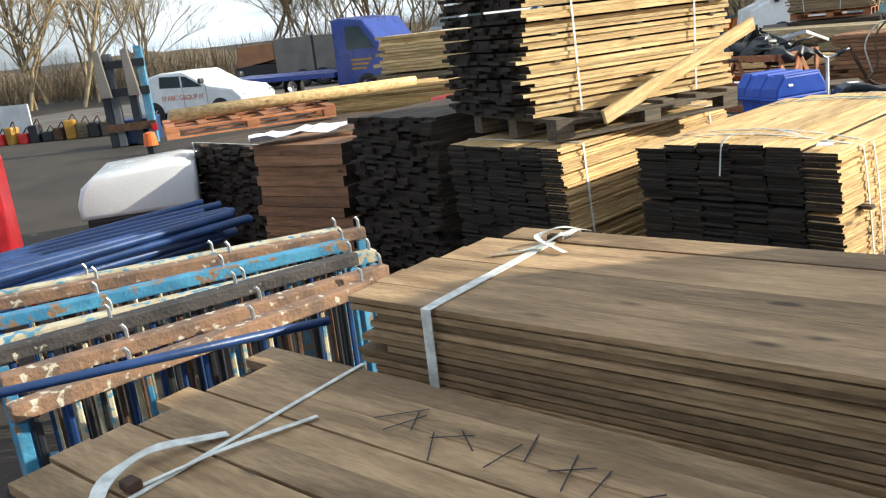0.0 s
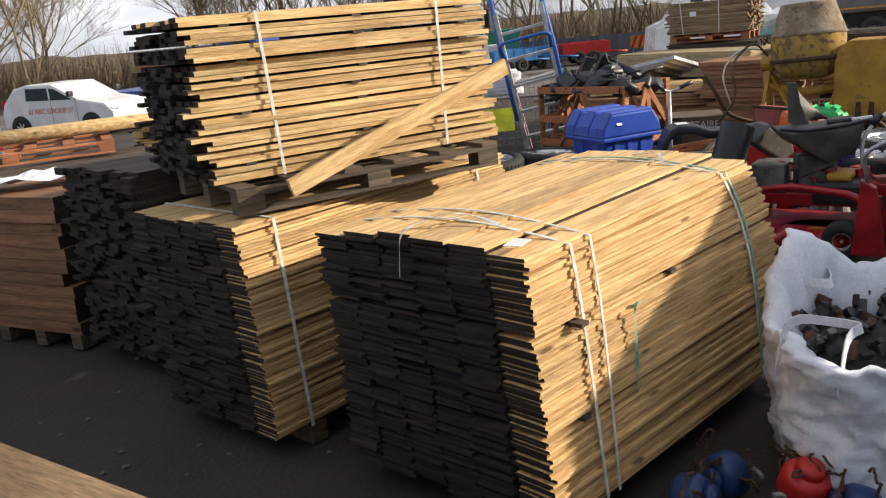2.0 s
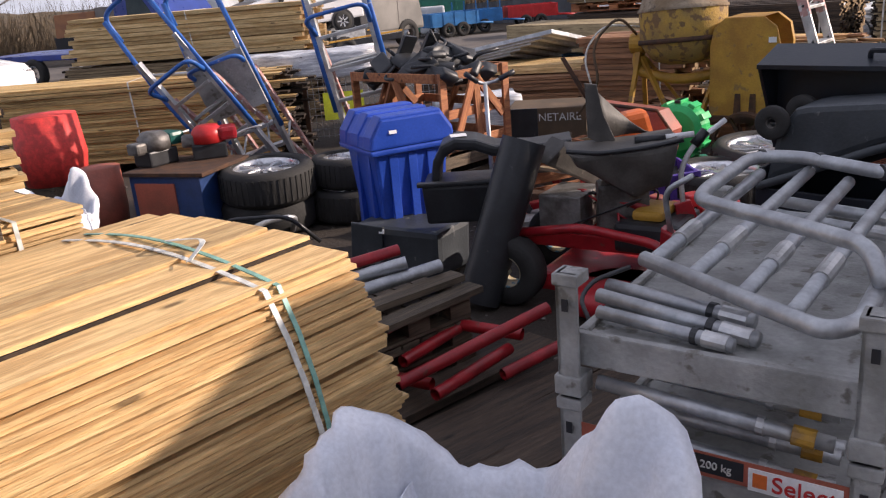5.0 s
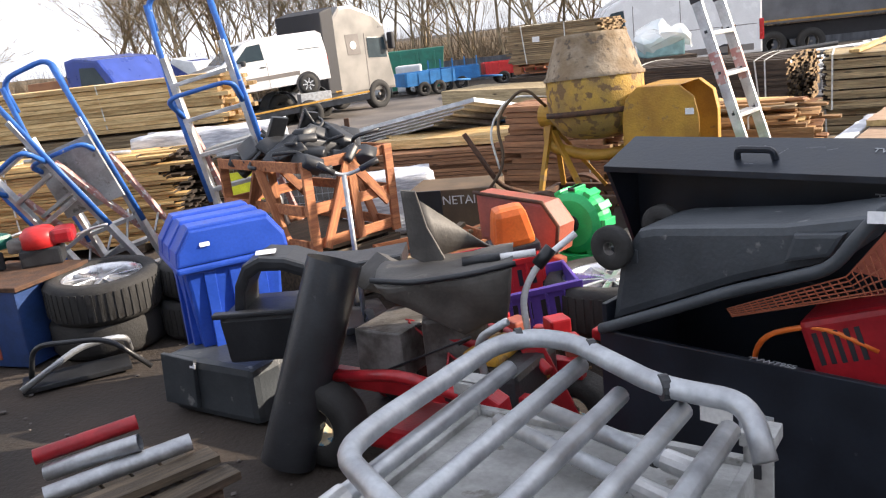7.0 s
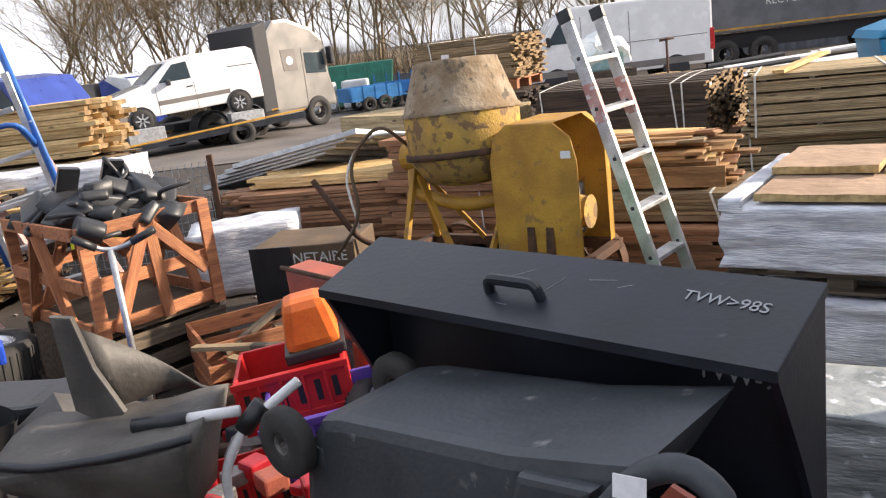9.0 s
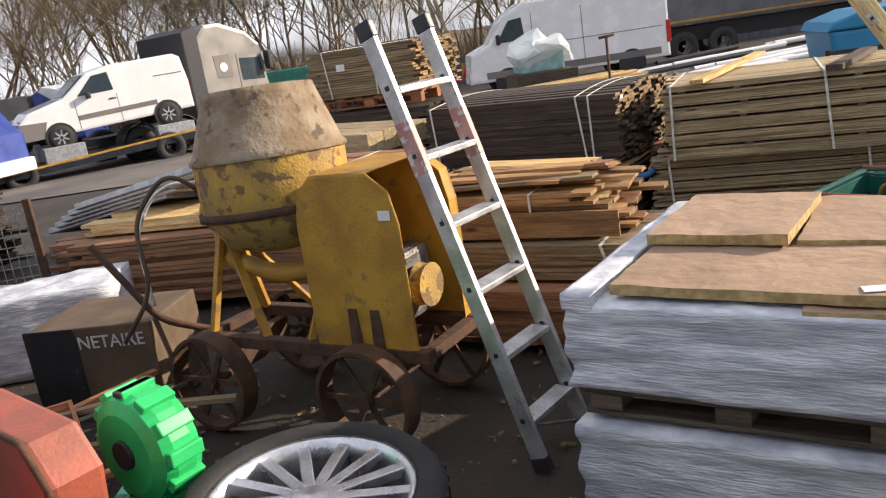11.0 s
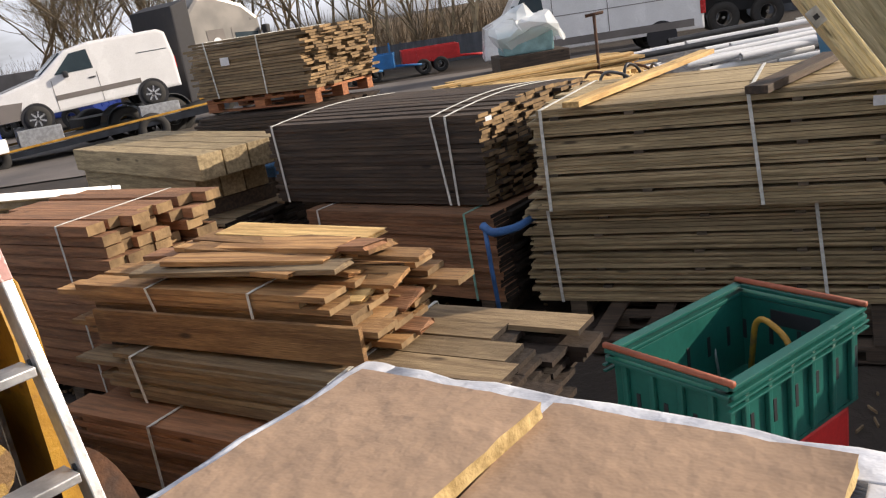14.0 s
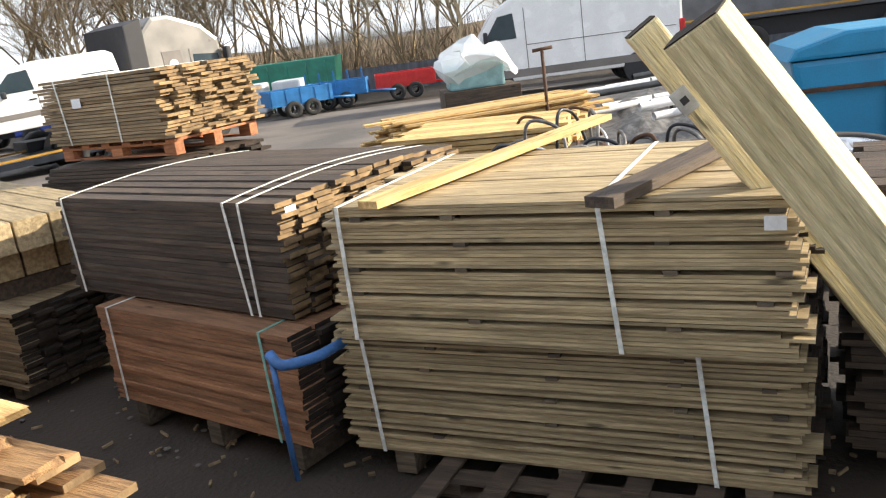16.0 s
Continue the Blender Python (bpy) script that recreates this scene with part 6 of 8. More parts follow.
# ---- sandstone slabs wrapped on pallets ----
def slab_tier(rt, z0, z1, sx, sy, seed, material=None):
    bm = box(B(), 0, 0, z0, sx, sy, z1 - z0)
    bmesh.ops.subdivide_edges(bm, edges=bm.edges, cuts=14, use_grid_fill=True)
    for v in bm.verts:
        q = Vector((v.co.x * 3, v.co.y * 3, v.co.z * 14)) + Vector((seed, 0, 0))
        v.co += Vector((noise.noise(q), noise.noise(q + Vector((5, 5, 0))), 0.4 * noise.noise(q * 0.7))) * 0.022
    part("film", bm, material or M_WRAP, rt, smooth=True)


def slab(rt, x, y, z, ang, sx, sy, t=0.035, tilt=(0, 0), seed=0):
    bm = box(B(), 0, 0, 0, sx, sy, t)
    bmesh.ops.subdivide_edges(bm, edges=bm.edges, cuts=11, use_grid_fill=True)
    for v in bm.verts:
        q = v.co * 9 + Vector((seed * 5, 0, 0))
        edge = v.co.x in (0, sx) or min(v.co.x, sx - v.co.x, v.co.y, sy - v.co.y) < 1e-4
        if v.co.z > t * 0.6:
            v.co.z += 0.006 * noise.noise(q * 0.6) + 0.003 * noise.noise(q * 2)
        if edge:
            v.co.x += 0.006 * noise.noise(q * 3)
            v.co.y += 0.006 * noise.noise(q * 3 + Vector((3, 0, 0)))
    ob = part("slab", bm, M_SLAB, rt, m=pose(x, y, z, tilt[0], tilt[1], ang))
    ob.data.materials.append(M_SLABE)
    for p in ob.data.polygons:
        p.material_index = int(abs(p.normal.z) < 0.5)


def slab_pallets():
    rt = root("slab_pallet", pose(4.65, 7.77, 0, 0, 0, -32), "two tiers of riven sandstone slabs in white film on pallets", "paving slabs")
    sx, sy = 1.24, 1.22
    for z in (0.0, 0.43):
        for y in (0.05, 0.58, 1.12):
            part("pallet_board", box(B(), 0.02, y, z + 0.075, sx - 0.04, 0.11, 0.02, bev=0.003), M_OLDW, rt)
            part("pallet_board", box(B(), 0.02, y, z, sx - 0.04, 0.11, 0.018, bev=0.003), M_OLDW, rt)
            for x in (0.04, 0.45, 0.88):
                part("pallet_block", box(B(), x, y, z + 0.019, 0.11, 0.11, 0.055, bev=0.004), M_OLDW, rt)
        for k in range(6):
            part("deck_board", box(B(), 0.02 + k * 0.18, 0.03, z + 0.096, 0.12, sy - 0.06, 0.016, bev=0.003), M_OLDW, rt)
    slab_tier(rt, 0.115, 0.41, sx, sy, 3)
    slab_tier(rt, 0.545, 0.832, sx, sy, 9)
    slab(rt, 0.14, 0.063, 0.852, 0, 0.81, 0.47, 0.034, seed=1)
    slab(rt, 0.13, 0.56, 0.835, -1, 0.96, 0.5, 0.03, seed=2)
    slab(rt, 0.12, 0.49, 0.892, -1, 0.48, 0.59, 0.036, (0.6, -0.6), seed=3)
    slab(rt, 0.62, 0.53, 0.873, 2, 0.56, 0.6, 0.03, (0, 0.5), seed=4)
    slab(rt, 0.72, 0.02, 0.82, 4, 0.46, 0.5, 0.026, seed=5)
    for x0, y0, ax, ay in ((0.0, 0.0, 0.1, sy), (0.101, sy - 0.1, sx - 0.101, 0.1), (sx - 0.06, 0.0, 0.06, sy - 0.101)):
        bm = box(B(), x0, y0, 0.815, ax, ay, 0.055)
        bmesh.ops.subdivide_edges(bm, edges=bm.edges, cuts=11, use_grid_fill=True)
        for v in bm.verts:
            q = v.co * 9
            v.co += Vector((noise.noise(q), noise.noise(q + Vector((5, 0, 0))), 0.8 * noise.noise(q + Vector((0, 5, 0))))) * 0.014
        part("film_hem", bm, M_WRAP, rt, smooth=True)
    tag(rt, 0.87, 0.075, 0.889, 20, 0.07)
    rt = root("slab_pallet", pose(4.05, 6.68, 0, 0, 0, -25), "low wrapped stack of grey slabs under clear film", "paving slabs")
    for y in (0.03, 0.3):
        part("pallet_board", box(B(), 0.02, y, 0.0, 1.0, 0.1, 0.1, bev=0.004), M_OLDW, rt)
    slab_tier(rt, 0.105, 0.43, 1.06, 0.44, 5, M_FILMG)


slab_pallets()


# ---- strapped bundles by the slabs ----
pack("low stack of brown planks, strapped", 3.82, 9.82, 0.05, -26, 1.5, 0.75, 0.31, 0.02, 0.15, M_REDW, end=0.08, straps=((0.3, 0.014, M_STRAP),), bearers=False, em=M_ENDL)
pack("green-brown planks under one strap", 3.96, 9.9, 0.37, -26.5, 1.75, 0.72, 0.2, 0.02, 0.15, M_GREY, end=0.09, straps=((0.1, 0.014, M_STRAP), (0.68, 0.016, M_STRAP)), bearers=False)
E1, e1 = pack("mixed offcut planks bound with white tape", 3.88, 10.04, 0.583, -25, 1.35, 0.5, 0.25, 0.022, 0.125, M_MIX, end=0.08, side=0.02, straps=((0.28, 0.012, M_STRAP), (0.68, 0.012, M_STRAP)), bearers=False, em=M_ENDL)
bf = root("loose_plank", E1.matrix_basis @ pose(0.05, -0.035, 0.0, 0, 0, 0), "wide tan plank set on edge under white tape", "plank", "loose planks on the bundle")
part("board", box(B(), 0, 0, 0, 1.36, 0.022, 0.14, bev=0.002), M_MIX, bf)
for k in range(18):
    a, far = RNG.uniform(-31, -19), k % 3 == 0
    top = 0.835 + 0.012 * (k // 3) if not far else 0.62 + 0.018 * k
    rt = root("loose_plank", pose(4.62 + RNG.uniform(-0.08, 0.2) + (0.25 if far else 0), 9.72 + RNG.uniform(0, 0.3), top, RNG.uniform(-22, 22) if far else RNG.uniform(-4, 4), RNG.uniform(-4, 3), a), "short pine plank with a splintered end", "plank", "loose planks on the bundle")
    ln, wd = RNG.uniform(0.75, 1.1), RNG.uniform(0.08, 0.16)
    bm = box(B(), -0.5, 0, 0, ln, wd, 0.02, bev=0.002)
    for v in bm.verts:
        if v.co.x > ln - 0.52:
            v.co.x += 0.5 * (v.co.y - wd / 2) * RNG.choice((0.0, 0.6))
    part("board", bm, RNG.choice([M_MIX, M_REDW, M_MIX, M_GREY, M_PALE]), rt)
pack("rebated timber lengths with notched ends", 2.75, 10.97, 0.08, -27, 1.12, 0.7, 0.89, 0.05, 0.1, M_REDW, end=0.05, side=0.02, gap=0.006, straps=((0.75, 0.012, M_STRAP),), em=M_ENDL)
pack("long brown boards in a loose stack", 1.2, 11.3, 0.08, -10, 1.9, 0.9, 0.5, 0.03, 0.15, M_REDW, end=0.1, side=0.02, gap=0.006, em=M_ENDL)
pack("pale boards on top of brown ones", 1.5, 11.5, 0.6, -14, 1.5, 0.7, 0.1, 0.03, 0.17, M_LATH, end=0.1, bearers=False, em=M_ENDL)

# squared beams on a blue pallet
pallet(2.0, 13.85, 0.5, -35, 1.3, 1.0, M_BLUEW, "blue painted wooden pallet among boards")
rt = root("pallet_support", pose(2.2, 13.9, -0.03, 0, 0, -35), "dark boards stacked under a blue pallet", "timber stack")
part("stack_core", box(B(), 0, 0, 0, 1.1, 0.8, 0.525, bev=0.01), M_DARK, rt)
for lay, n, z in ((0, 3, 0.64), (1, 4, 0.83)):
    for k in range(n):
        rt = root("timber_beam", pose(1.95 + 0.2 * k * 0.62, 13.75 + 0.2 * k * 0.78 - 0.1 * lay, z, 0, 0, -42), "heavy squared green-brown timber beam", "beam", "stack of beams")
        part("beam", box(B(), 0, 0, 0, 2.25 - 0.2 * (1 - lay), 0.185, 0.175, bev=0.006), M_GREENW, rt)
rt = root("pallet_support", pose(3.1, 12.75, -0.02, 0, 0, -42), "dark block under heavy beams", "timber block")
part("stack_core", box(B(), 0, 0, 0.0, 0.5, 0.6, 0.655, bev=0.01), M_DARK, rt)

# far pack on pallets
F, ft = pack("weathered boards on a pallet, one end sunlit", 2.86, 14.4, 1.2, -24, 1.3, 1.0, 0.5, 0.021, 0.12, M_GREY, gap=0.004, end=0.03, straps=((0.15, 0.014, M_STRAP), (0.62, 0.014, M_STRAP)), bearers=False, em=M_ENDL)
tag(F, 0.36, -0.014, 0.28, 0, 0.1, 90)
pallet(2.9, 14.45, 1.07, -24, 1.25, 0.9, M_CRATE)
pack("dark boards under a pallet", 2.8, 14.3, -0.02, -24, 1.4, 1.0, 1.08, 0.024, 0.12, M_DARK, gap=0.004, end=0.04, bearers=False)
# sawn boards beyond the dark pack
pack("sawn boards with sunlit ends", 5.2, 16.35, 0.0, -12, 1.75, 1.3, 0.7, 0.045, 0.2, M_PALE, gap=0.012, end=0.05, bearers=False, em=M_PALE)
pack("pale sawn boards lying loose", 5.05, 18.2, 0.3, 22, 2.6, 0.8, 0.36, 0.03, 0.14, M_PALE, gap=0.01, end=0.2, side=0.03, em=M_PALE)
rt = root("batten", pose(0, 0, 0), "pale batten lying across the pack", "batten")
beam("plank", (5.99, 10.85, 1.165), (6.95, 12.35, 1.175), 0.09, 0.028, M_PALE, rt)
rt = root("dark_plank", pose(0, 0, 0), "dark plank under a strap on the pack", "plank")
beam("plank", (6.74, 10.5, 1.165), (7.32, 11.25, 1.175), 0.1, 0.035, M_DARK, rt)
rt = root("blue_tie", pose(5.5, 11.02, 0.5, 0, 0, -31), "loose blue plastic ties on a pack end", "tie")
rod("knot", bend([(0.0, -0.02, 0.1), (0.06, -0.03, 0.06), (0.12, 0.1, 0.05), (0.13, 0.5, 0.06)], 0.05), 0.022, M_STRAPB, rt)
rod("tail", bend([(0.02, -0.03, 0.08), (0.03, -0.035, -0.1), (0.05, -0.04, -0.42)], 0.05), 0.012, M_STRAPB, rt)
# M_DARK puts the shade at the pack's foot into the pallet's colour.
pallet(5.95, 10.62, 0.0, -20, 1.3, 0.7, M_DARK, "pallet on the mud before a pack, darkened for shade", 0.09)

# ---- gate posts leaning by the pack ----
for px, py, w, z, turn in ((6.87, 10.64, 0.1, 1.61, 0), (6.94, 10.34, 0.17, 1.6, -35)):
    rt = root("gate_post", pose(0, 0, 0), "fresh green-treated grooved gate post leaning", "post", "leaning gate posts")
    p, q = Vector((px, py, z)), Vector((px + 1.06, py - 0.06, 0.05))
    f = (q - p).normalized()
    side = Vector((0, 1, 0))
    up = side.cross(f).normalized()
    mm = Matrix(((*f, 0), (*side, 0), (*up, 0), (0, 0, 0, 1))).transposed()
    mm.translation = p
    mm = mm @ pose(0, 0, 0, turn, 0, 0)
    L = (q - p).length
    st = part("post_shaft", box(B(), 0, -0.05, -w, L, 0.1, w, bev=0.006), M_POST, rt, m=mm)
    for k in range(4):
        part("groove_strip", box(B(), 0.005, -0.0535, -w + 0.012 + k * w / 4.2, L - 0.01, 0.004, w / 7, bev=0.001), M_POST, st)
    part("end_cut", box(B(), -0.004, -0.048, -w + 0.003, 0.004, 0.096, w - 0.006), M_END, st)
    if w < 0.12:
        lp = part("latch_plate", box(B(), 0.2, -0.06, -0.04, 0.08, 0.008, 0.055, bev=0.003), M_GALV, rt, "galvanised latch plate", m=mm)
        part("keyhole", box(B(), 0.228, -0.062, -0.024, 0.022, 0.002, 0.022), M_INK, lp)


# Added pack: its dark boards stand in for shade and block low sun.
pack("dark boards added to stand in for shade behind leaning posts", 7.6, 10.86, 0.06, -21, 1.5, 0.8, 1.0, 0.022, 0.12, M_DARK, gap=0.004, end=0.04, near="y0")

# ---- green supermarket crate on a red box ----
def green_crate():
    A_, B_, C_, D_ = Vector((5.9, 8.92, 0.79)), Vector((6.15, 8.61, 0.79)), Vector((6.6, 9.0, 0.79)), Vector((6.355, 9.3, 0.79))
    ang = math.degrees(math.atan2(C_.y - B_.y, C_.x - B_.x))
    rt = root("plastic_crate", pose(B_.x, B_.y, 0.52, 0, 0, ang), "dark green plastic delivery crate with orange rails", "crate")
    L, W, H = 0.59, 0.39, 0.27
    s = 0.02
    def wall(o, u, length, holes):
        m = Matrix.Translation(o) @ pose(0, 0, 0, 0, 0, u)
        part("crate_wall", box(B(), 0, 0, 0.012, length, 0.006, H - 0.05, bev=0.002), M_TEAL, rt, m=m)
        part("crate_rim", box(B(), -0.012, -0.02, H - 0.035, length + 0.024, 0.03, 0.012, bev=0.003), M_TEAL, rt, m=m)
        part("crate_rim", box(B(), -0.012, -0.02, H - 0.012, length + 0.024, 0.03, 0.012, bev=0.003), M_TEAL, rt, m=m)
        for k in range(holes):
            x = (k + 0.5) * length / holes
            part("rib", box(B(), x - 0.008, -0.014, 0.02, 0.016, 0.013, H - 0.05, bev=0.003), M_TEAL, rt, m=m)
            part("slot", box(B(), x + length / holes * 0.3, -0.0022, 0.1, 0.012, 0.01, 0.06), M_INK, rt, m=m)
    wall((s, s, 0), 0, L - 2 * s, 6)
    wall((L - s, W - s, 0), 180, L - 2 * s, 6)
    wall((L - s, s, 0), 90, W - 2 * s, 4)
    wall((s, W - s, 0), 270, W - 2 * s, 4)
    part("handle_hole", box(B(), L - s - 0.0085, 0.12, 0.165, 0.003, 0.15, 0.045, bev=0.001), M_INK, rt)
    for z in (0.205, 0.222):
        for y in (0.0, W - 0.012):
            part("rim_ledge", box(B(), -0.004, y, z, L + 0.008, 0.012, 0.006, bev=0.002), M_TEAL, rt)
    part("crate_floor", box(B(), s, s, 0, L - 2 * s, W - 2 * s, 0.01), M_TEAL, rt)
    for x in (0.012, L - 0.012):
        rod("bale_rail", [(x, 0.0, H + 0.005), (x, W, H + 0.005)], 0.009, M_ORPT, rt)
    for k, x in enumerate((0.15, 0.28, 0.42)):
        t = root("screwdriver", pose(B_.x, B_.y, 0.52, 0, 0, ang) @ pose(x, W - 0.04, 0.03, -12, 6 * k - 6, 0), "screwdriver with a red and black handle in a crate", "screwdriver", "screwdrivers")
        rod("handle", [(0, 0, 0.12), (0, 0, 0.2)], 0.011, M_REDP, t)
        rod("blade", [(0, 0, 0.0), (0, 0, 0.12)], 0.004, M_GALV, t)
    t = root("work_lamp", pose(B_.x, B_.y, 0.535, 0, 0, ang) @ pose(0.42, 0.18, 0), "yellow hooped lamp in a crate", "lamp")
    rod("hoop", bend([(0.0, -0.05, 0.02), (0.02, -0.06, 0.17), (0.06, 0.08, 0.22), (0.08, 0.12, 0.02)], 0.1, 6), 0.009, M_YELLOW, t)
    part("lamp_head", lathe(B(), [(0.001, 0), (0.04, 0), (0.045, 0.05), (0.02, 0.08), (0.001, 0.08)], 14), M_PAPER, t, smooth=True)
    b = root("red_box", pose(B_.x, B_.y, 0.0, 0, 0, ang), "red plastic box under a crate", "box")
    part("box_body", box(B(), 0.05, 0.03, 0.0, 0.5, 0.34, 0.519, bev=0.02), M_REDP, b)
    k = root("tool_case", pose(6.62, 8.4, 0.0, 0, 0, 40), "black plastic power tool case with a yellow plate", "tool case")
    part("case_body", box(B(), -0.1, -0.1, 0, 0.45, 0.36, 0.42, bev=0.03), M_GREYP, k)
    part("case_plate", box(B(), 0.0, -0.05, 0.4195, 0.16, 0.1, 0.004, bev=0.001), M_YELLOW, k)


green_crate()

# ---- long pale timber stacks at the back left ----
pack("long pale sawn timbers, bright in the sun", -4.0, 13.1, 0.95, 0, 3.3, 0.9, 0.62, 0.05, 0.15, M_LATH, gap=0.006, end=0.1, side=0.02, straps=((0.5, 0.016, M_STRAP),), bearers=False, em=M_ENDL)
pack("long weathered boards under pale timbers", -4.2, 13.0, 0.05, 0, 3.6, 0.95, 0.88, 0.03, 0.15, M_GREY, gap=0.006, end=0.1)
pack("long weathered fence boards in shade and sun", -4.4, 10.15, 0.08, 3, 4.0, 0.85, 0.86, 0.022, 0.15, M_PALE, gap=0.004, end=0.1, side=0.015, straps=((0.6, 0.016, M_STRAP),))
rt = root("red_net", pose(-2.1, 8.75, 0.0, 0, 0, -25), "roll of bright red plastic netting", "netting")
part("net_roll", lathe(B(), [(0.001, 0.25), (0.26, 0.25), (0.3, 0.5), (0.27, 0.85), (0.001, 0.87)], 22), M_MESHR, rt, smooth=True)
part("stand", box(B(), -0.2, -0.2, 0, 0.4, 0.4, 0.25, bev=0.01), M_OLDW, rt)
rt = root("steel_bar", pose(0, 0, 0), "silver bar lying on a stack of boards", "bar")
rod("bar", [(-1.9, 10.5, 0.965), (-0.8, 10.45, 0.965)], 0.02, M_GALV, rt)

# grey glazed frames leaning on boards
for k in range(5):
    rt = root("window_frame", pose(0.6 + 0.12 * k, 12.5 - 0.1 * k, 0.5 + 0.06 * k, -11, -10, -28), "grey framed panel lying tilted in a stack", "frame panel", "stack of grey panels")
    for a in ((0, 0, 1.6, 0.07), (0, 1.0, 1.6, 0.07)):
        part("frame_bar", box(B(), *a[:2], 0, a[2], a[3], 0.05, bev=0.006), M_GALV, rt)
    for x in (0, 0.78, 1.53):
        part("frame_bar", box(B(), x, 0.071, 0, 0.07, 0.928, 0.05, bev=0.006), M_GALV, rt)
    part("panel", box(B(), 0.05, 0.05, 0.015, 1.5, 0.95, 0.02), M_FENCEG if k < 4 else M_CORR, rt)
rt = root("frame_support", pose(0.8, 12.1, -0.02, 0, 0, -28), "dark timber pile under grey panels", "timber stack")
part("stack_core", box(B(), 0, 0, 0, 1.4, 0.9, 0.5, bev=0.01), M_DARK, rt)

# wire cage by the crate
rt = root("wire_cage", pose(-0.35, 11.0, 0, 0, 0, 8), "galvanised wire cage with rusty corner posts", "cage")
for x in (0, 1.5):
    part("corner_post", box(B(), x, 0, 0, 0.05, 0.05, 1.0, bev=0.004), M_RUST, rt)
for k in range(11):
    part("wire", tube(B(), [(0.02, 0.02, 0.1 + 0.08 * k), (1.52, 0.02, 0.1 + 0.08 * k)], 0.004, 4), M_GALV, rt)
for k in range(24):
    part("wire", tube(B(), [(0.06 + 0.062 * k, 0.02, 0.08), (0.06 + 0.062 * k, 0.02, 0.95)], 0.004, 4), M_GALV, rt)
rt = root("yellow_sign", pose(-0.1, 10.9, 0.3, 80, 0, 8), "bright yellow plastic sheet behind wire", "sheet")
part("sheet", box(B(), 0, 0, 0, 0.45, 0.3, 0.004), mat("hi-vis yellow", (0.75, 0.8, 0.03), rough=0.5, bump=0.0), rt)

# ---- scrap, tubes and wrapped pallet at the back right ----
rt = root("wrapped_pallet", pose(5.5, 20.0, -0.16, 0, 0, 10), "turquoise goods in clear film on a pallet", "wrapped goods")
part("load", box(B(), 0.1, 0.1, 0.95, 0.8, 0.6, 0.35, bev=0.04), mat("pale turquoise", (0.3, 0.52, 0.55), rough=0.4), rt)
part("base", box(B(), 0, 0, 0, 1.1, 0.9, 0.95, bev=0.01), M_DARK, rt)
bm = bmesh.ops.create_icosphere(BB := B(), subdivisions=3, radius=0.5)["verts"]
for v in bm:
    q = v.co * 2.6
    v.co = Vector((v.co.x * 1.25 + 0.55, v.co.y + 0.4, v.co.z * 0.55 + 1.3)) + Vector((noise.noise(q), noise.noise(q + Vector((4, 0, 0))), noise.noise(q + Vector((0, 4, 0))))) * 0.3
fm = bpy.data.materials.new("clear film")
fm.use_nodes = True
fb = fm.node_tree.nodes["Principled BSDF"]
fb.inputs["Base Color"].default_value, fb.inputs["Roughness"].default_value, fb.inputs["Alpha"].default_value = (0.85, 0.88, 0.9, 1), 0.2, 0.55
part("film", BB, fm, rt)
rt = root("sledge_post", pose(6.88, 18.9, -0.14), "rusty steel stake with a cross head", "stake")
rod("shaft", [(0, 0, 0), (0, 0, 1.4)], 0.022, M_RUST, rt)
rod("head", [(-0.12, 0, 1.4), (0.13, 0.02, 1.42)], 0.022, M_RUST, rt)
for k in range(34):
    x, y = RNG.uniform(7.0, 11.5), RNG.uniform(18, 23)
    lengths([((x, y, 0.22 + 0.009 * k), (x + RNG.uniform(1.2, 2.6), y + RNG.uniform(0.1, 1.0), 0.24 + 0.01 * k))], "white plastic gutter length in a heap", "gutter", "gutter", "heap of gutters", RNG.choice([M_WHITE, M_WHITE, M_STRAP, M_BLACKP]), r=0.05)
rt = root("gutter_rack", pose(7.0, 18, -0.2, 0, 0, 12), "low dark heap of scrap under white gutters", "scrap heap")
bm = bmesh.ops.create_grid(G := B(), x_segments=30, y_segments=20, size=0.5)["verts"]
for v in bm:
    f = max(0, 1 - (abs(v.co.x) * 2) ** 4) * max(0, 1 - (abs(v.co.y) * 2) ** 4)
    v.co = Vector((v.co.x * 5.2 + 2.4, v.co.y * 5.4 + 2.2, f * (0.5 + 0.18 * noise.noise(v.co * 9))))
part("scrap_mound", G, M_SCRAP, rt)
for k in range(26):
    x, y = RNG.uniform(6.2, 8.1), RNG.uniform(14.0, 17.2)
    rt = root("cycle_scrap", pose(x, y, -0.08, 0, 0, RNG.uniform(0, 360)), "bent steel tube frame in a scrap row", "scrap frame", "row of scrap frames")
    h = RNG.uniform(0.5, 0.95)
    rod("bent_tube", bend([(0, 0, 0.02), (0.1, 0, h), (0.4, 0.1, h * 0.9), (0.6, 0, 0.02)], 0.14, 5), 0.016, RNG.choice([M_SCRAP, M_RUST, M_BLACKP, M_GALV]), rt)
    part("lump", box(B(), 0.1, -0.15, 0.0, 0.4, 0.3, h * 0.6, bev=0.04), RNG.choice([M_BLACKP, M_SCRAP, M_RUST]), rt)
for x, y in ((7.0, 13.2), (7.75, 13.4), (8.4, 13.1)):
    wheel_thing(pose(x, y, 0.55, 6, 4, 0), 0.33, 0.2, "alloy wheel lying on top of scrap", 9)
    rt = root("wheel_stand", pose(x, y, -0.03), "dark drum under a wheel", "drum")
    part("drum_body", lathe(B(), [(0.001, 0), (0.26, 0), (0.26, 0.575), (0.001, 0.575)], 20), M_BLACKP, rt)
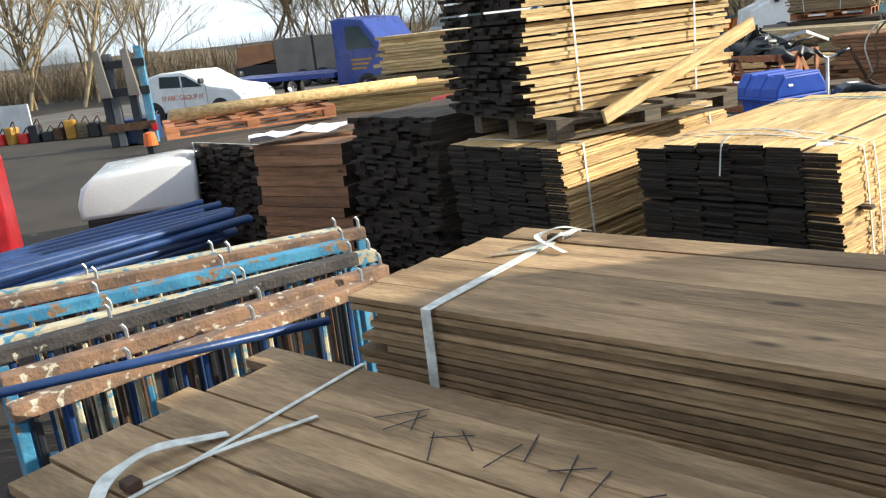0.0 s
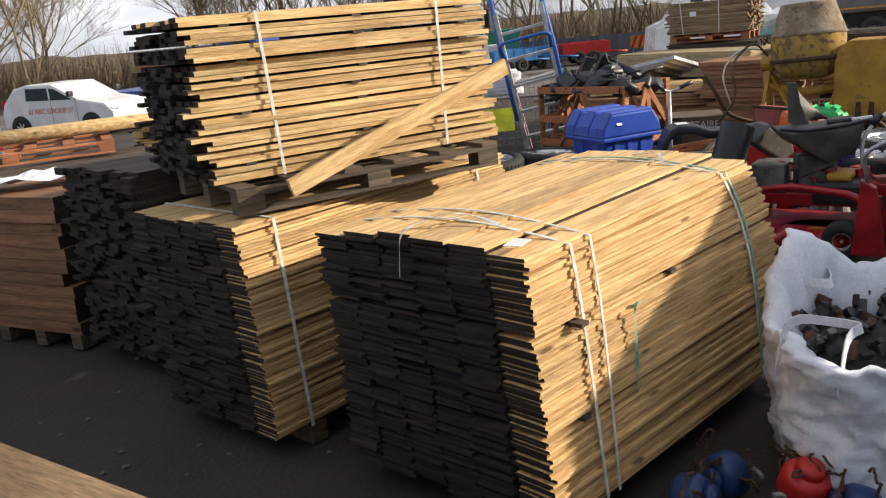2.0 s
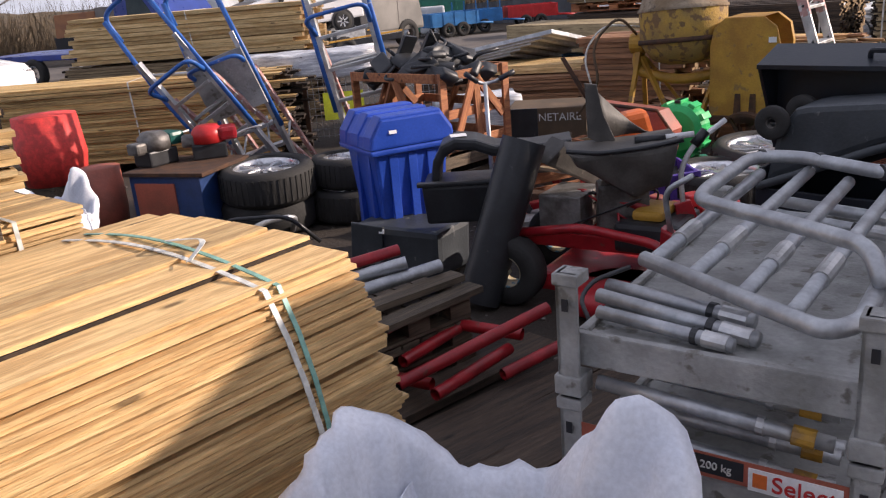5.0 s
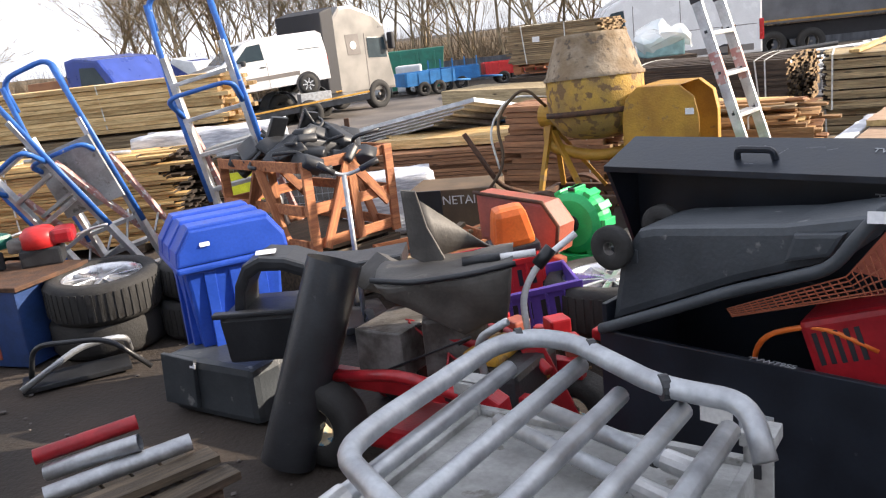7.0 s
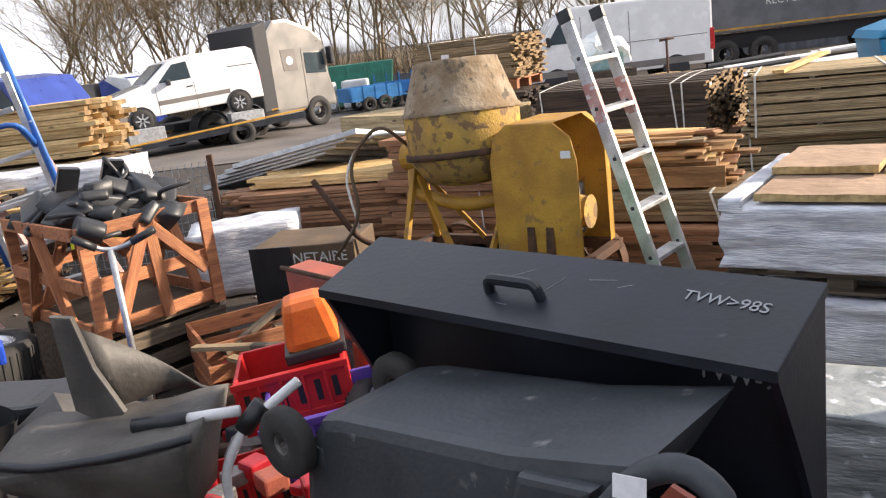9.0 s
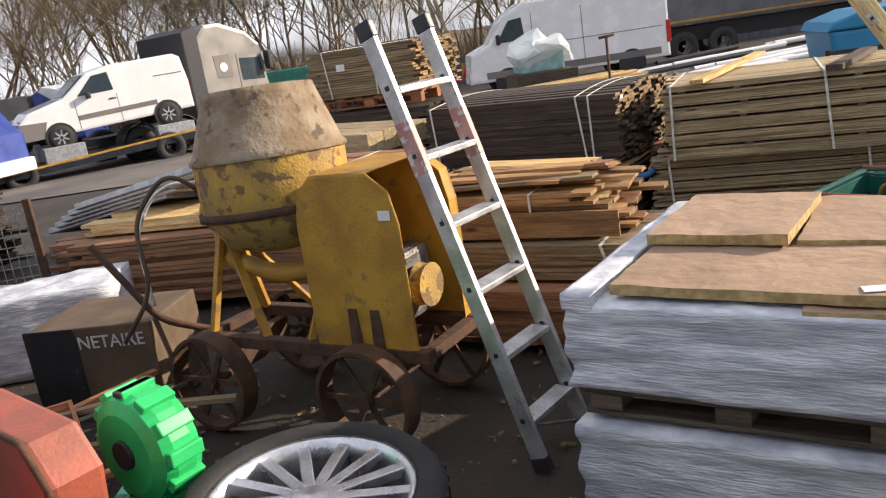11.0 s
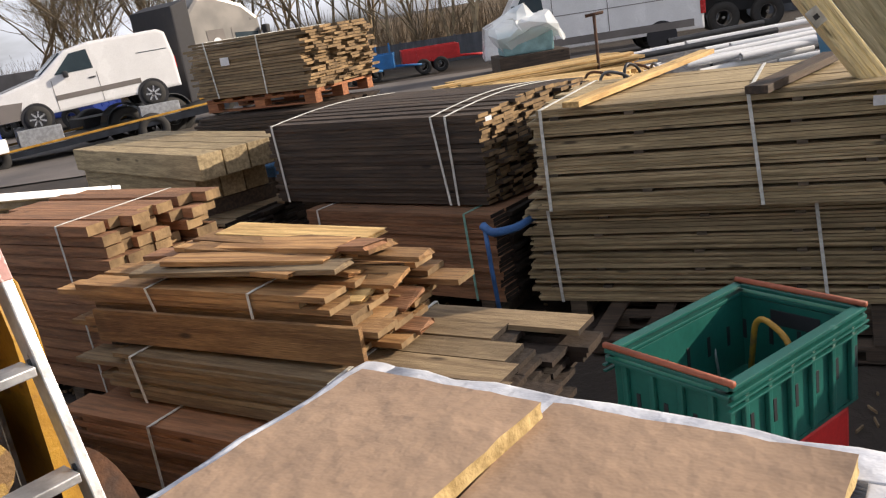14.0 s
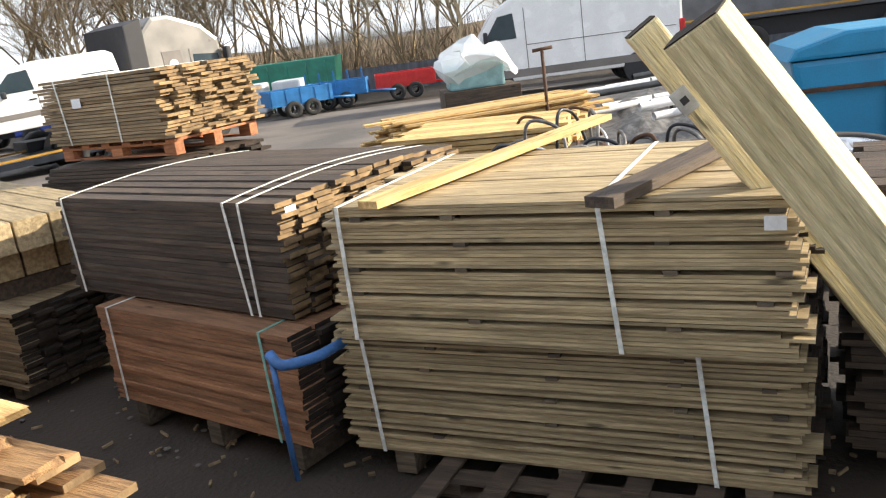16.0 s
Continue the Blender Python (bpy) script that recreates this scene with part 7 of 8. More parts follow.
rt = root("water_tank", pose(8.68, 15.0, -0.02, 0, 0, -6), "turquoise blue plastic water tank in a steel frame", "tank")
part("tank_body", prism(B(), [(0.12, 0.35), (1.3, 0.35), (1.42, 1.1), (0.0, 1.1)], 0, 1.0, bev=0.05), M_TANK, rt)
part("tank_lid", prism(B(), [(-0.03, 1.1), (1.45, 1.1), (1.4, 1.2), (1.0, 1.3), (0.4, 1.3), (0.03, 1.2)], -0.03, 1.03, bev=0.03), M_TANK, rt)
for z in (0.42, 0.85):
    part("frame_bar", box(B(), -0.06, -0.06, z, 1.55, 0.035, 0.035, bev=0.003), M_RUST, rt)
for x in (-0.06, 0.7, 1.46):
    part("frame_post", box(B(), x, -0.061, 0, 0.04, 0.04, 0.9, bev=0.003), M_RUST, rt)


# ---- vehicles ----
def side_panel(rt, name, pts, y, material, label=""):
    return part(name, prism(B(), pts, y - 0.006, y + 0.006, bev=0.003), material, rt, label)


def small_van(m, label, letters=None, car=False):
    rt = root("parked_car" if car else "small_van", m, label, "car" if car else "van")
    if car:
        out = [(0, 0.3), (0, 0.75), (0.12, 1.0), (0.55, 1.4), (1.0, 1.48), (1.9, 1.46), (2.75, 1.02), (3.6, 0.88), (3.85, 0.65), (3.85, 0.3)]
        win = [[(0.95, 1.05), (1.0, 1.38), (1.75, 1.36), (1.75, 1.03)], [(1.82, 1.03), (1.82, 1.35), (2.0, 1.33), (2.55, 1.02)]]
        wx, r, W = (0.62, 3.1), 0.3, 1.68
    else:
        out = [(0, 0.35), (0, 1.1), (0.08, 1.7), (0.25, 1.8), (1.9, 1.82), (2.5, 1.72), (3.2, 1.22), (4.1, 1.02), (4.35, 0.8), (4.35, 0.35)]
        win = [[(1.95, 1.2), (2.0, 1.66), (2.4, 1.63), (2.85, 1.2)], [(0.14, 1.3), (0.16, 1.32), (0.9, 1.34), (0.9, 1.32)]]
        wx, r, W = (0.75, 3.48), 0.31, 1.78
    part("body", prism(B(), out, -W / 2, W / 2, bev=0.07), M_WHITE, rt, smooth=False)
    for s in (-1, 1):
        for w in win:
            side_panel(rt, "side_window", w, s * (W / 2 + 0.002), M_GLASS)
        if not car:
            side_panel(rt, "rub_strip", [(0.95, 0.62), (0.95, 0.74), (2.95, 0.74), (2.95, 0.62)], s * (W / 2 + 0.006), M_GREYB)
            side_panel(rt, "bumper_side", [(3.85, 0.36), (3.7, 0.75), (4.36, 0.8), (4.37, 0.36)], s * (W / 2 + 0.002), M_GREYB)
        for k in (1.9, 2.95) if not car else (1.79, 2.65):
            side_panel(rt, "door_seam", [(k, 0.4), (k, 1.1), (k + 0.012, 1.1), (k + 0.012, 0.4)], s * (W / 2 + 0.001), M_GREYB)
        part("door_handle", box(B(), 1.95, s * (W / 2 + 0.01) - 0.01, 0.98, 0.16, 0.025, 0.03, bev=0.006), M_WHITE if car else M_BLACKP, rt)
        part("mirror", box(B(), 2.55, s * (W / 2 + 0.1) - 0.09, 1.1, 0.12, 0.18, 0.16, bev=0.04), M_BLACKP, rt)
        part("tail_lamp", box(B(), -0.02, s * W * 0.42 - 0.08, 0.8, 0.05, 0.16, 0.3, bev=0.02), M_LAMPR, rt)
        part("head_lamp", box(B(), out[-2][0] - 0.25, s * W * 0.4 - 0.12, out[-2][1] - 0.05, 0.22, 0.24, 0.16, bev=0.04), M_ALLOY, rt)
        for x in wx:
            part("wheel_arch", lathe(B(), [(0.001, 0), (r + 0.06, 0), (r + 0.06, 0.012), (0.001, 0.012)], 28), M_INK, rt, m=pose(x, s * (W / 2 + 0.003) - (0.0 if s > 0 else 0.0), r, 90 * -s, 0, 0))
            w = part("road_wheel", lathe(B(), [(r * 0.6, -0.1), (r * 0.95, -0.1), (r, -0.07), (r, 0.07), (r * 0.95, 0.1), (r * 0.6, 0.1), (r * 0.6, -0.1)], 28), M_RUBBER, rt, smooth=True, m=pose(x, s * (W / 2 - 0.07), r, 90, 0, 0))
            bm = lathe(B(), [(0.001, 0.085 * -s), (r * 0.62, 0.075 * -s), (r * 0.62, -0.09 * -s)], 24)
            for k in range(7):
                box(bm, 0.04, -0.02, 0.085 * -s - 0.01, r * 0.5, 0.04, 0.02, pose(0, 0, 0, 0, 0, 360 / 7 * k))
            part("rim", bm, M_ALLOY, w)
    if not car:
        part("windscreen", prism(B(), [(2.58, 1.68), (3.16, 1.25), (3.18, 1.262), (2.6, 1.695)], -0.75, 0.75), M_GLASS, rt)
        part("bonnet_shade", prism(B(), [(3.24, 1.215), (4.05, 1.035), (4.06, 1.045), (3.25, 1.225)], -0.7, 0.7), M_SILVER, rt)
    else:
        part("rear_window", prism(B(), [(0.16, 1.03), (0.52, 1.36), (0.5, 1.375), (0.14, 1.045)], -0.65, 0.65), M_GLASS, rt)
    if letters:
        words(letters, 0.2, M_ORTXT, rt, pose(1.75, -W / 2 - 0.008, 0.74, 90, 0, 0))
    return rt


small_van(pose(-12.55, 20.7, -0.17, 0, 0, -14) @ Matrix.Scale(0.9, 4), "white hatchback with orange lettering on the door", "/// ABC GROUP ///", True)
small_van(pose(-2.65, 27.3, 0.5, 0, 2.5, -146.2) @ Matrix.Scale(0.94, 4), "white and silver van carried on a recovery truck")


def lorry_cab():
    rt = root("lorry_tractor", pose(-3.5, 28.5, -0.36, 0, 0, 50) @ Matrix.Scale(0.94, 4), "silver lorry tractor with a black rear wall and roof deflector", "lorry")
    part("cab", prism(B(), [(0.5, 0.6), (0.5, 3.0), (0.9, 3.4), (1.4, 3.42), (2.3, 3.1), (2.75, 2.7), (2.85, 1.6), (3.0, 0.9), (3.0, 0.6)], -1.2, 1.2, bev=0.1), M_SILVER, rt)
    part("deflector", prism(B(), [(0.1, 0.7), (0.1, 3.25), (0.62, 3.4), (0.62, 0.7)], -1.21, 1.21, bev=0.04), M_INK, rt)
    side_panel(rt, "door_window", [(1.9, 1.7), (1.9, 2.35), (2.65, 2.3), (2.72, 1.65)], -1.205, M_GLASS)
    side_panel(rt, "side_shade", [(1.05, 1.85), (1.0, 2.5), (1.55, 2.5), (1.6, 1.85)], -1.205, M_GREYB)
    side_panel(rt, "door_seam", [(1.8, 0.7), (1.8, 2.5), (1.83, 2.5), (1.83, 0.7)], -1.204, M_GREYB)
    part("badge", lathe(B(), [(0.001, 0), (0.13, 0), (0.13, 0.01), (0.001, 0.01)], 18), M_WHITE, rt, m=pose(1.3, -1.21, 2.15, 90, 0, 0))
    part("mirror", box(B(), 2.75, -1.5, 1.9, 0.15, 0.25, 0.55, bev=0.05), M_INK, rt)
    part("chassis", box(B(), -2.6, -0.5, 0.55, 5.2, 1.0, 0.25, bev=0.02), M_INK, rt)
    for x in (2.2, -0.5, -1.8):
        for y in (-1.1, 0.95):
            wheel_parts(rt, pose(x, y, 0.48, 90, 0, 0), 0.48, 0.3, 0, rim=M_SCRAP, rim_r=0.55)
    for x in (-0.5, -1.8):
        part("mudguard", shell(B(), [(x + 0.58 * math.cos(a), 0.48 + 0.58 * math.sin(a)) for a in [math.pi * k / 10 for k in range(11)]], -1.3, -0.85, 0.02), M_GREYP, rt)


lorry_cab()
rt = root("recovery_bed", pose(-2.2, 27.0, -0.3, 0, 0, -146.2), "sloping steel recovery truck bed with yellow edges", "recovery truck")
part("deck", prism(B(), [(-0.6, 0.62), (5.4, 0.3), (5.4, 0.2), (-0.6, 0.45)], -1.0, 1.0), M_STEELB, rt)
for s in (-1.0, 1.0):
    part("edge_rail", prism(B(), [(-0.6, 0.69), (5.4, 0.37), (5.4, 0.32), (-0.6, 0.64)], s - 0.03, s + 0.03, bev=0.01), M_YELLOW, rt)
for x, y in ((1.2, -0.9), (1.2, 0.9), (0.2, -0.9), (4.6, -0.9), (4.6, 0.9)):
    wheel_parts(rt, pose(x, y, 0.3, 90, 0, 0), 0.36, 0.25, 0, rim=M_SCRAP, rim_r=0.5)
for x in (0.5, 3.1):
    for s in (-0.72, 0.72):
        part("wheel_ramp", box(B(), x, s - 0.16, 0.4, 0.9, 0.32, 0.44 - 0.02 * x, bev=0.01), M_GALV, rt)


def blue_lorry():
    rt = root("blue_lorry", pose(-9.6, 24.4, -0.25, 0, 0, -20), "blue recovery lorry cab with yellow door lettering", "lorry")
    part("cab", prism(B(), [(2.2, 0.45), (2.2, 2.3), (2.5, 2.35), (3.3, 2.25), (3.95, 1.4), (4.2, 1.2), (4.25, 0.45)], -1.0, 1.0, bev=0.08), M_BLUECAB, rt)
    side_panel(rt, "door_window", [(2.65, 1.45), (2.7, 2.1), (3.2, 2.08), (3.65, 1.45)], -1.005, M_GLASS)
    for k in range(3):
        side_panel(rt, "printed_bar", [(2.8, 1.12 - 0.12 * k), (2.8, 1.18 - 0.12 * k), (3.5 - 0.1 * k, 1.18 - 0.12 * k), (3.5 - 0.1 * k, 1.12 - 0.12 * k)], -1.006, M_YELLOW)
    part("bed", box(B(), -3.0, -1.0, 0.7, 5.1, 2.0, 0.15, bev=0.02), M_BLUECAB, rt)
    part("bumper", box(B(), 4.1, -0.95, 0.35, 0.3, 1.9, 0.3, bev=0.04), M_CORR, rt)
    for x in (3.3, -1.0):
        for y in (-0.95, 0.8):
            wheel_parts(rt, pose(x, y, 0.38, 90, 0, 0), 0.38, 0.22, 0, rim=M_ALLOY, rim_r=0.55)


blue_lorry()


def box_lorry():
    rt = root("container_lorry", pose(-16.4, 36.5, -0.48, 0, 0, -2) @ Matrix.Scale(0.87, 4), "dark lorry carrying grey and brown container bodies", "lorry")
    part("grey_body", box(B(), 2.1, -1.2, 0.75, 4.4, 2.4, 1.75, bev=0.04), M_GREYB, rt)
    part("body_post", box(B(), 4.2, -1.23, 0.6, 0.12, 0.04, 1.95, bev=0.01), M_INK, rt)
    part("brown_body", prism(B(), [(-0.1, 1.2), (0.0, 2.3), (2.05, 2.35), (2.05, 1.5)], -1.1, 1.1, bev=0.03), M_BROWNB, rt)
    part("hopper", box(B(), -0.2, -1.1, 0.7, 2.25, 2.2, 0.6, bev=0.05), M_INK, rt)
    part("cab", prism(B(), [(6.7, 0.5), (6.7, 2.5), (7.2, 2.7), (8.0, 2.55), (8.5, 1.6), (8.55, 0.5)], -1.15, 1.15, bev=0.1), M_BLUECAB, rt)
    part("roof_fairing", prism(B(), [(7.0, 2.55), (7.2, 2.75), (8.1, 2.5), (8.4, 1.75), (8.0, 1.8)], -1.16, 1.16, bev=0.05), M_CORR, rt)
    part("chassis", box(B(), 0.2, -0.5, 0.45, 8.0, 1.0, 0.25), M_INK, rt)
    for x in (1.0, 3.5, 4.6, 7.5):
        for y in (-1.1, 0.9):
            wheel_parts(rt, pose(x, y, 0.45, 90, 0, 0), 0.45, 0.28, 0, rim=M_SCRAP, rim_r=0.5)


box_lorry()


def big_van():
    rt = root("panel_van", pose(10.9, 32.0, -0.42, 0, 0, 184), "large white panel van parked side on", "van")
    part("body", prism(B(), [(0, 0.45), (0, 2.3), (0.12, 2.6), (4.3, 2.62), (4.9, 2.3), (5.4, 1.55), (6.0, 1.3), (6.1, 0.45)], -0.98, 0.98, bev=0.08), M_WHITE, rt)
    for s in (-1, 1):
        side_panel(rt, "cab_window", [(4.35, 1.55), (4.4, 2.2), (4.8, 2.15), (5.2, 1.55)], s * 0.985, M_GLASS)
        side_panel(rt, "door_seam", [(2.6, 0.6), (2.6, 2.3), (2.62, 2.3), (2.62, 0.6)], s * 0.983, M_GREYB)
        side_panel(rt, "door_seam", [(4.1, 0.6), (4.1, 2.3), (4.12, 2.3), (4.12, 0.6)], s * 0.983, M_GREYB)
        side_panel(rt, "panel_line", [(0.2, 1.35), (0.2, 1.37), (4.1, 1.37), (4.1, 1.35)], s * 0.983, M_GREYB)
        side_panel(rt, "rub_strip", [(0.3, 0.55), (0.3, 0.75), (5.6, 0.75), (5.6, 0.55)], s * 0.987, M_GREYB)
        part("tail_lamp", box(B(), -0.03, s * 0.94 - 0.07, 0.85, 0.14, 0.14, 0.65, bev=0.02), M_LAMPR, rt)
        part("mirror", box(B(), 5.1, s * 1.1 - 0.1, 1.5, 0.12, 0.2, 0.3, bev=0.04), M_INK, rt)
        for x in (1.2, 4.95):
            wheel_parts(rt, pose(x, s * 0.88, 0.34, 90, 0, 0), 0.34, 0.22, 0, rim=M_SCRAP, rim_r=0.55)
            part("wheel_arch", lathe(B(), [(0.001, 0), (0.42, 0), (0.42, 0.01), (0.001, 0.01)], 24), M_INK, rt, m=pose(x, s * 0.982, 0.4, -90 * s, 0, 0))
    part("rear_plate", box(B(), -0.025, -0.25, 0.6, 0.02, 0.5, 0.11), M_YELLOW, rt)


big_van()


def tipper():
    rt = root("tipper_lorry", pose(11.4, 35.5, -0.45, 0, 0, -4), "dark green-black tipper lorry with white lettering", "lorry")
    part("tipper_body", prism(B(), [(0.0, 1.2), (-0.1, 2.5), (7.2, 2.5), (7.0, 1.2)], -1.25, 1.25, bev=0.04), M_FENCEG, rt)
    part("yellow_line", box(B(), 0.1, -1.27, 1.28, 6.7, 0.02, 0.06), M_YELLOW, rt)
    part("chassis", box(B(), 0.0, -0.6, 0.6, 9.0, 1.2, 0.5), M_INK, rt)
    words("RECYCLING", 0.34, M_WTXT, rt, pose(3.2, -1.262, 2.1, 90, 0, 0))
    part("sign_disc", lathe(B(), [(0.001, 0), (0.25, 0), (0.25, 0.012), (0.001, 0.012)], 20), M_GREEN, rt, m=pose(4.9, -1.26, 2.1, 90, 0, 0))
    part("cab", prism(B(), [(7.3, 0.7), (7.3, 2.9), (8.8, 2.9), (9.3, 1.8), (9.4, 0.7)], -1.2, 1.2, bev=0.08), M_CORR, rt)
    for x in (0.9, 2.2, 6.2, 8.3):
        for y in (-1.15, 0.95):
            wheel_parts(rt, pose(x, y, 0.48, 90, 0, 0), 0.48, 0.3, 0, rim=M_SCRAP, rim_r=0.5)


tipper()


def farm_trailer(m, material, label, mesh=False):
    rt = root("farm_trailer", m, label, "trailer", "small trailers")
    for a in ((0, 0, 2.0, 0.04), (0, 1.16, 2.0, 0.04)):
        part("side_board", box(B(), a[0], a[1], 0.45, a[2], a[3], 0.42, bev=0.01), material, rt)
    for x in (0, 1.96):
        part("end_board", box(B(), x, 0.042, 0.45, 0.04, 1.116, 0.42, bev=0.01), material, rt)
    part("floor_plate", box(B(), 0.0, 0.0, 0.4, 2.0, 1.2, 0.05), material, rt)
    for k in range(5):
        part("upright", box(B(), 0.05 + k * 0.46, -0.02, 0.42, 0.05, 0.02, 0.46 + (0.35 if mesh else 0), bev=0.003), material, rt)
    for x in (0.7, 1.3):
        for y in (0.02, 1.06):
            wheel_parts(rt, pose(x, y, 0.26, 90, 0, 0), 0.26, 0.18, 0, rim=M_SCRAP, rim_r=0.5)
    rod("drawbar", [(2.0, 0.6, 0.42), (2.9, 0.6, 0.35)], 0.04, material, rt)


M_TRBLUE = mat("bright blue paint", (0.03, 0.2, 0.5), rough=0.5, scale=3)
farm_trailer(pose(-0.3, 35.0, -0.45, 0, 0, 5), M_TRBLUE, "bright blue flat trailer with an open side frame", True)
farm_trailer(pose(1.9, 35.8, -0.46, 0, 0, 10), M_REDP, "red farm trailer on black wheels")
farm_trailer(pose(-0.9, 33.0, -0.42, 0, 0, 30), M_TRBLUE, "blue trailer with a covered load")
rt = root("waste_skip", pose(-3.4, 38.0, -0.52, 0, 0, 4), "dark green steel waste container", "skip")
part("skip_body", prism(B(), [(0.2, 0.1), (0, 1.7), (3.6, 1.7), (3.4, 0.1)], 0, 1.8, bev=0.03), M_SKIPG, rt)
for k in range(5):
    part("skip_rib", box(B(), 0.3 + k * 0.7, -0.05, 0.2, 0.1, 0.06, 1.4, bev=0.01), M_SKIPG, rt)
for x in (-2.9, -1.6):
    rt = root("liquid_tank", pose(x, 35.8, -0.46, 0, 0, 3), "white plastic bulk liquid tank", "tank", "white tanks")
    part("tank_body", box(B(), 0, 0, 0.1, 1.0, 1.0, 1.0, bev=0.08), M_CORR, rt)
    part("tank_base", box(B(), 0, 0, 0, 1.0, 1.0, 0.1), M_SCRAP, rt)
rt = root("warning_board", pose(4.7, 36.2, -0.45, 0, 0, 0), "red and yellow striped warning board", "sign")
part("board", box(B(), 0, 0, 0.45, 1.1, 0.03, 0.5, bev=0.005), M_YELLOW, rt)
for k in range(4):
    part("stripe", prism(B(), [(0.02 + 0.28 * k, 0.46), (0.14 + 0.28 * k, 0.46), (0.3 + 0.24 * k, 0.94), (0.18 + 0.24 * k, 0.94)], -0.006, -0.002), M_LAMPR, rt)
for x in (0.1, 0.95):
    part("leg", box(B(), x, 0, 0, 0.05, 0.03, 0.45), M_SCRAP, rt)

# forklift masts
rt = root("forklift_mast", pose(-10.2, 14.3, -0.05, 0, 0, 20), "dark blue and black forklift mast with a load wheel", "forklift")
for x, mm, h in ((0.0, M_STEELB, 1.8), (0.16, M_FENCEG, 1.85), (0.52, M_STEELB, 1.9), (0.78, M_BLUEPT, 1.95)):
    part("mast_rail", box(B(), x, 0, 0.0, 0.15, 0.2, h, bev=0.01), mm, rt)
for z in (0.3, 1.0, 1.55):
    part("cross_plate", box(B(), 0.0, -0.03, z, 0.95, 0.03, 0.16, bev=0.005), M_RUST if z < 0.5 else M_STEELB, rt)
for x in (0.12, 0.66):
    part("fork", prism(B(), [(0, 1.0), (0, 1.9), (0.12, 1.95), (0.22, 1.0)], -0.2, -0.06, pose(x - 0.1, 0, 0), bev=0.01), M_GREYB, rt)
part("base_block", box(B(), 0.1, 0.2, 0.0, 0.8, 0.7, 0.5, bev=0.03), M_NAVYTUBE, rt)
part("red_lamp", box(B(), 0.85, -0.06, 0.25, 0.12, 0.06, 0.14, bev=0.01), M_LAMPR, rt)
rt = root("orange_light", pose(-8.35, 12.6, -0.02), "orange warning light lying on the yard", "warning light")
part("lens", lathe(B(), [(0.001, 0.4), (0.1, 0.38), (0.13, 0.15), (0.001, 0.15)], 14), M_ORANGE, rt)
part("stem", box(B(), -0.06, -0.06, 0, 0.12, 0.12, 0.15), M_INK, rt)

# ---- boundary ----
def sheet_fence(name, x0, y0, x1, y1, h, material, label, z):
    d = Vector((x1 - x0, y1 - y0))
    n = int(d.length / 0.16)
    rt = root(name, pose(x0, y0, z, 0, 0, math.degrees(math.atan2(d.y, d.x))), label, "fence")
    for k in range(int(d.length / 2.4)):
        zig = [(k * 2.4 + j * 0.08, -0.025 * ((j // 2) % 2)) for j in range(31)]
        bm = prism(B(), zig + [(k * 2.4 + 2.4, 0.012), (k * 2.4, 0.012)], 0, h, Matrix(((1, 0, 0, 0), (0, 0, 1, 0), (0, 1, 0, 0), (0, 0, 0, 1))))
        part("sheet", bm, material, rt)
        part("fence_post", box(B(), k * 2.4, 0.03, 0, 0.08, 0.08, h + 0.05), material, rt)


sheet_fence("fence", -22, 19.5, -12.6, 18.0, 1.05, M_CORR, "low white corrugated sheet fence", -0.25)
sheet_fence("fence", -4, 44, 30, 43, 1.15, M_FENCEG, "dark grey sheet metal boundary fence", -0.75)
for k in range(18):
    x = -17.5 + k * 0.32
    rt = root("stored_item", pose(x, 17.4 + 0.02 * k, -0.13, 0, 0, RNG.uniform(-20, 20)), "small machine stored along the fence", "machine", "machines along the fence")
    h = RNG.uniform(0.25, 0.5)
    part("machine_body", box(B(), -0.12, -0.1, 0, 0.26, 0.25, h, bev=0.04), RNG.choice([M_INK, M_YELLOW, M_RUST, M_REDP, M_OLDW]), rt)
    rod("machine_bar", bend([(0, 0, h), (0.1, 0.05, h + 0.15), (0.2, 0, h - 0.1)], 0.05), 0.015, M_RUST, rt)
rt = root("asphalt_strip", pose(0, 0, 0), "worn grey asphalt lane across the yard", "lane", kind="structure")
bm = B()
vs = [[bm.verts.new((x, y, ground_z(x, y) + 0.012)) for x in range(-24, 30, 3)] for y in (20.5, 23, 26, 29, 32, 34)]
for a, b in zip(vs, vs[1:]):
    for i in range(len(a) - 1):
        bm.faces.new((a[i], a[i + 1], b[i + 1], b[i]))
part("lane_surface", bm, M_ASPH, rt)


# plain sheeted walls, unseen, added along the aisle's other side to cast shade
def shade_caster_wall(name, p, q, h, label):
    p, q = Vector((*p, 0)), Vector((*q, 0))
    rt = root(name, pose(p.x, p.y, -0.03, 0, 0, math.degrees(math.atan2(q.y - p.y, q.x - p.x))), label, "wall", kind="structure")
    L = (q - p).length
    part("wall_core", box(B(), 0, -0.2, 0, L, 0.2, h), M_CORR, rt)
    for k in range(int(L / 0.2)):
        part("sheet_rib", box(B(), 0.06 + k * 0.2, 0.001, 0.02, 0.08, 0.025, h - 0.03, bev=0.004), M_CORR, rt)


shade_caster_wall("wall_east_1", (0.6, -1.4), (3.0, 1.53), 2.65, "unseen pale sheet metal wall added to shade the aisle")
shade_caster_wall("wall_east_2", (5.25, 3.26), (4.68, 4.17), 2.33, "unseen pale sheet metal end wall added to cast shade")
shade_caster_wall("wall_east_3", (4.68, 4.17), (5.44, 5.1), 2.33, "unseen pale sheet metal wall added to shade the aisle")
shade_caster_wall("wall_east_4", (5.44, 5.1), (6.85, 6.8), 2.85, "taller unseen pale sheet metal wall added to cast shade")
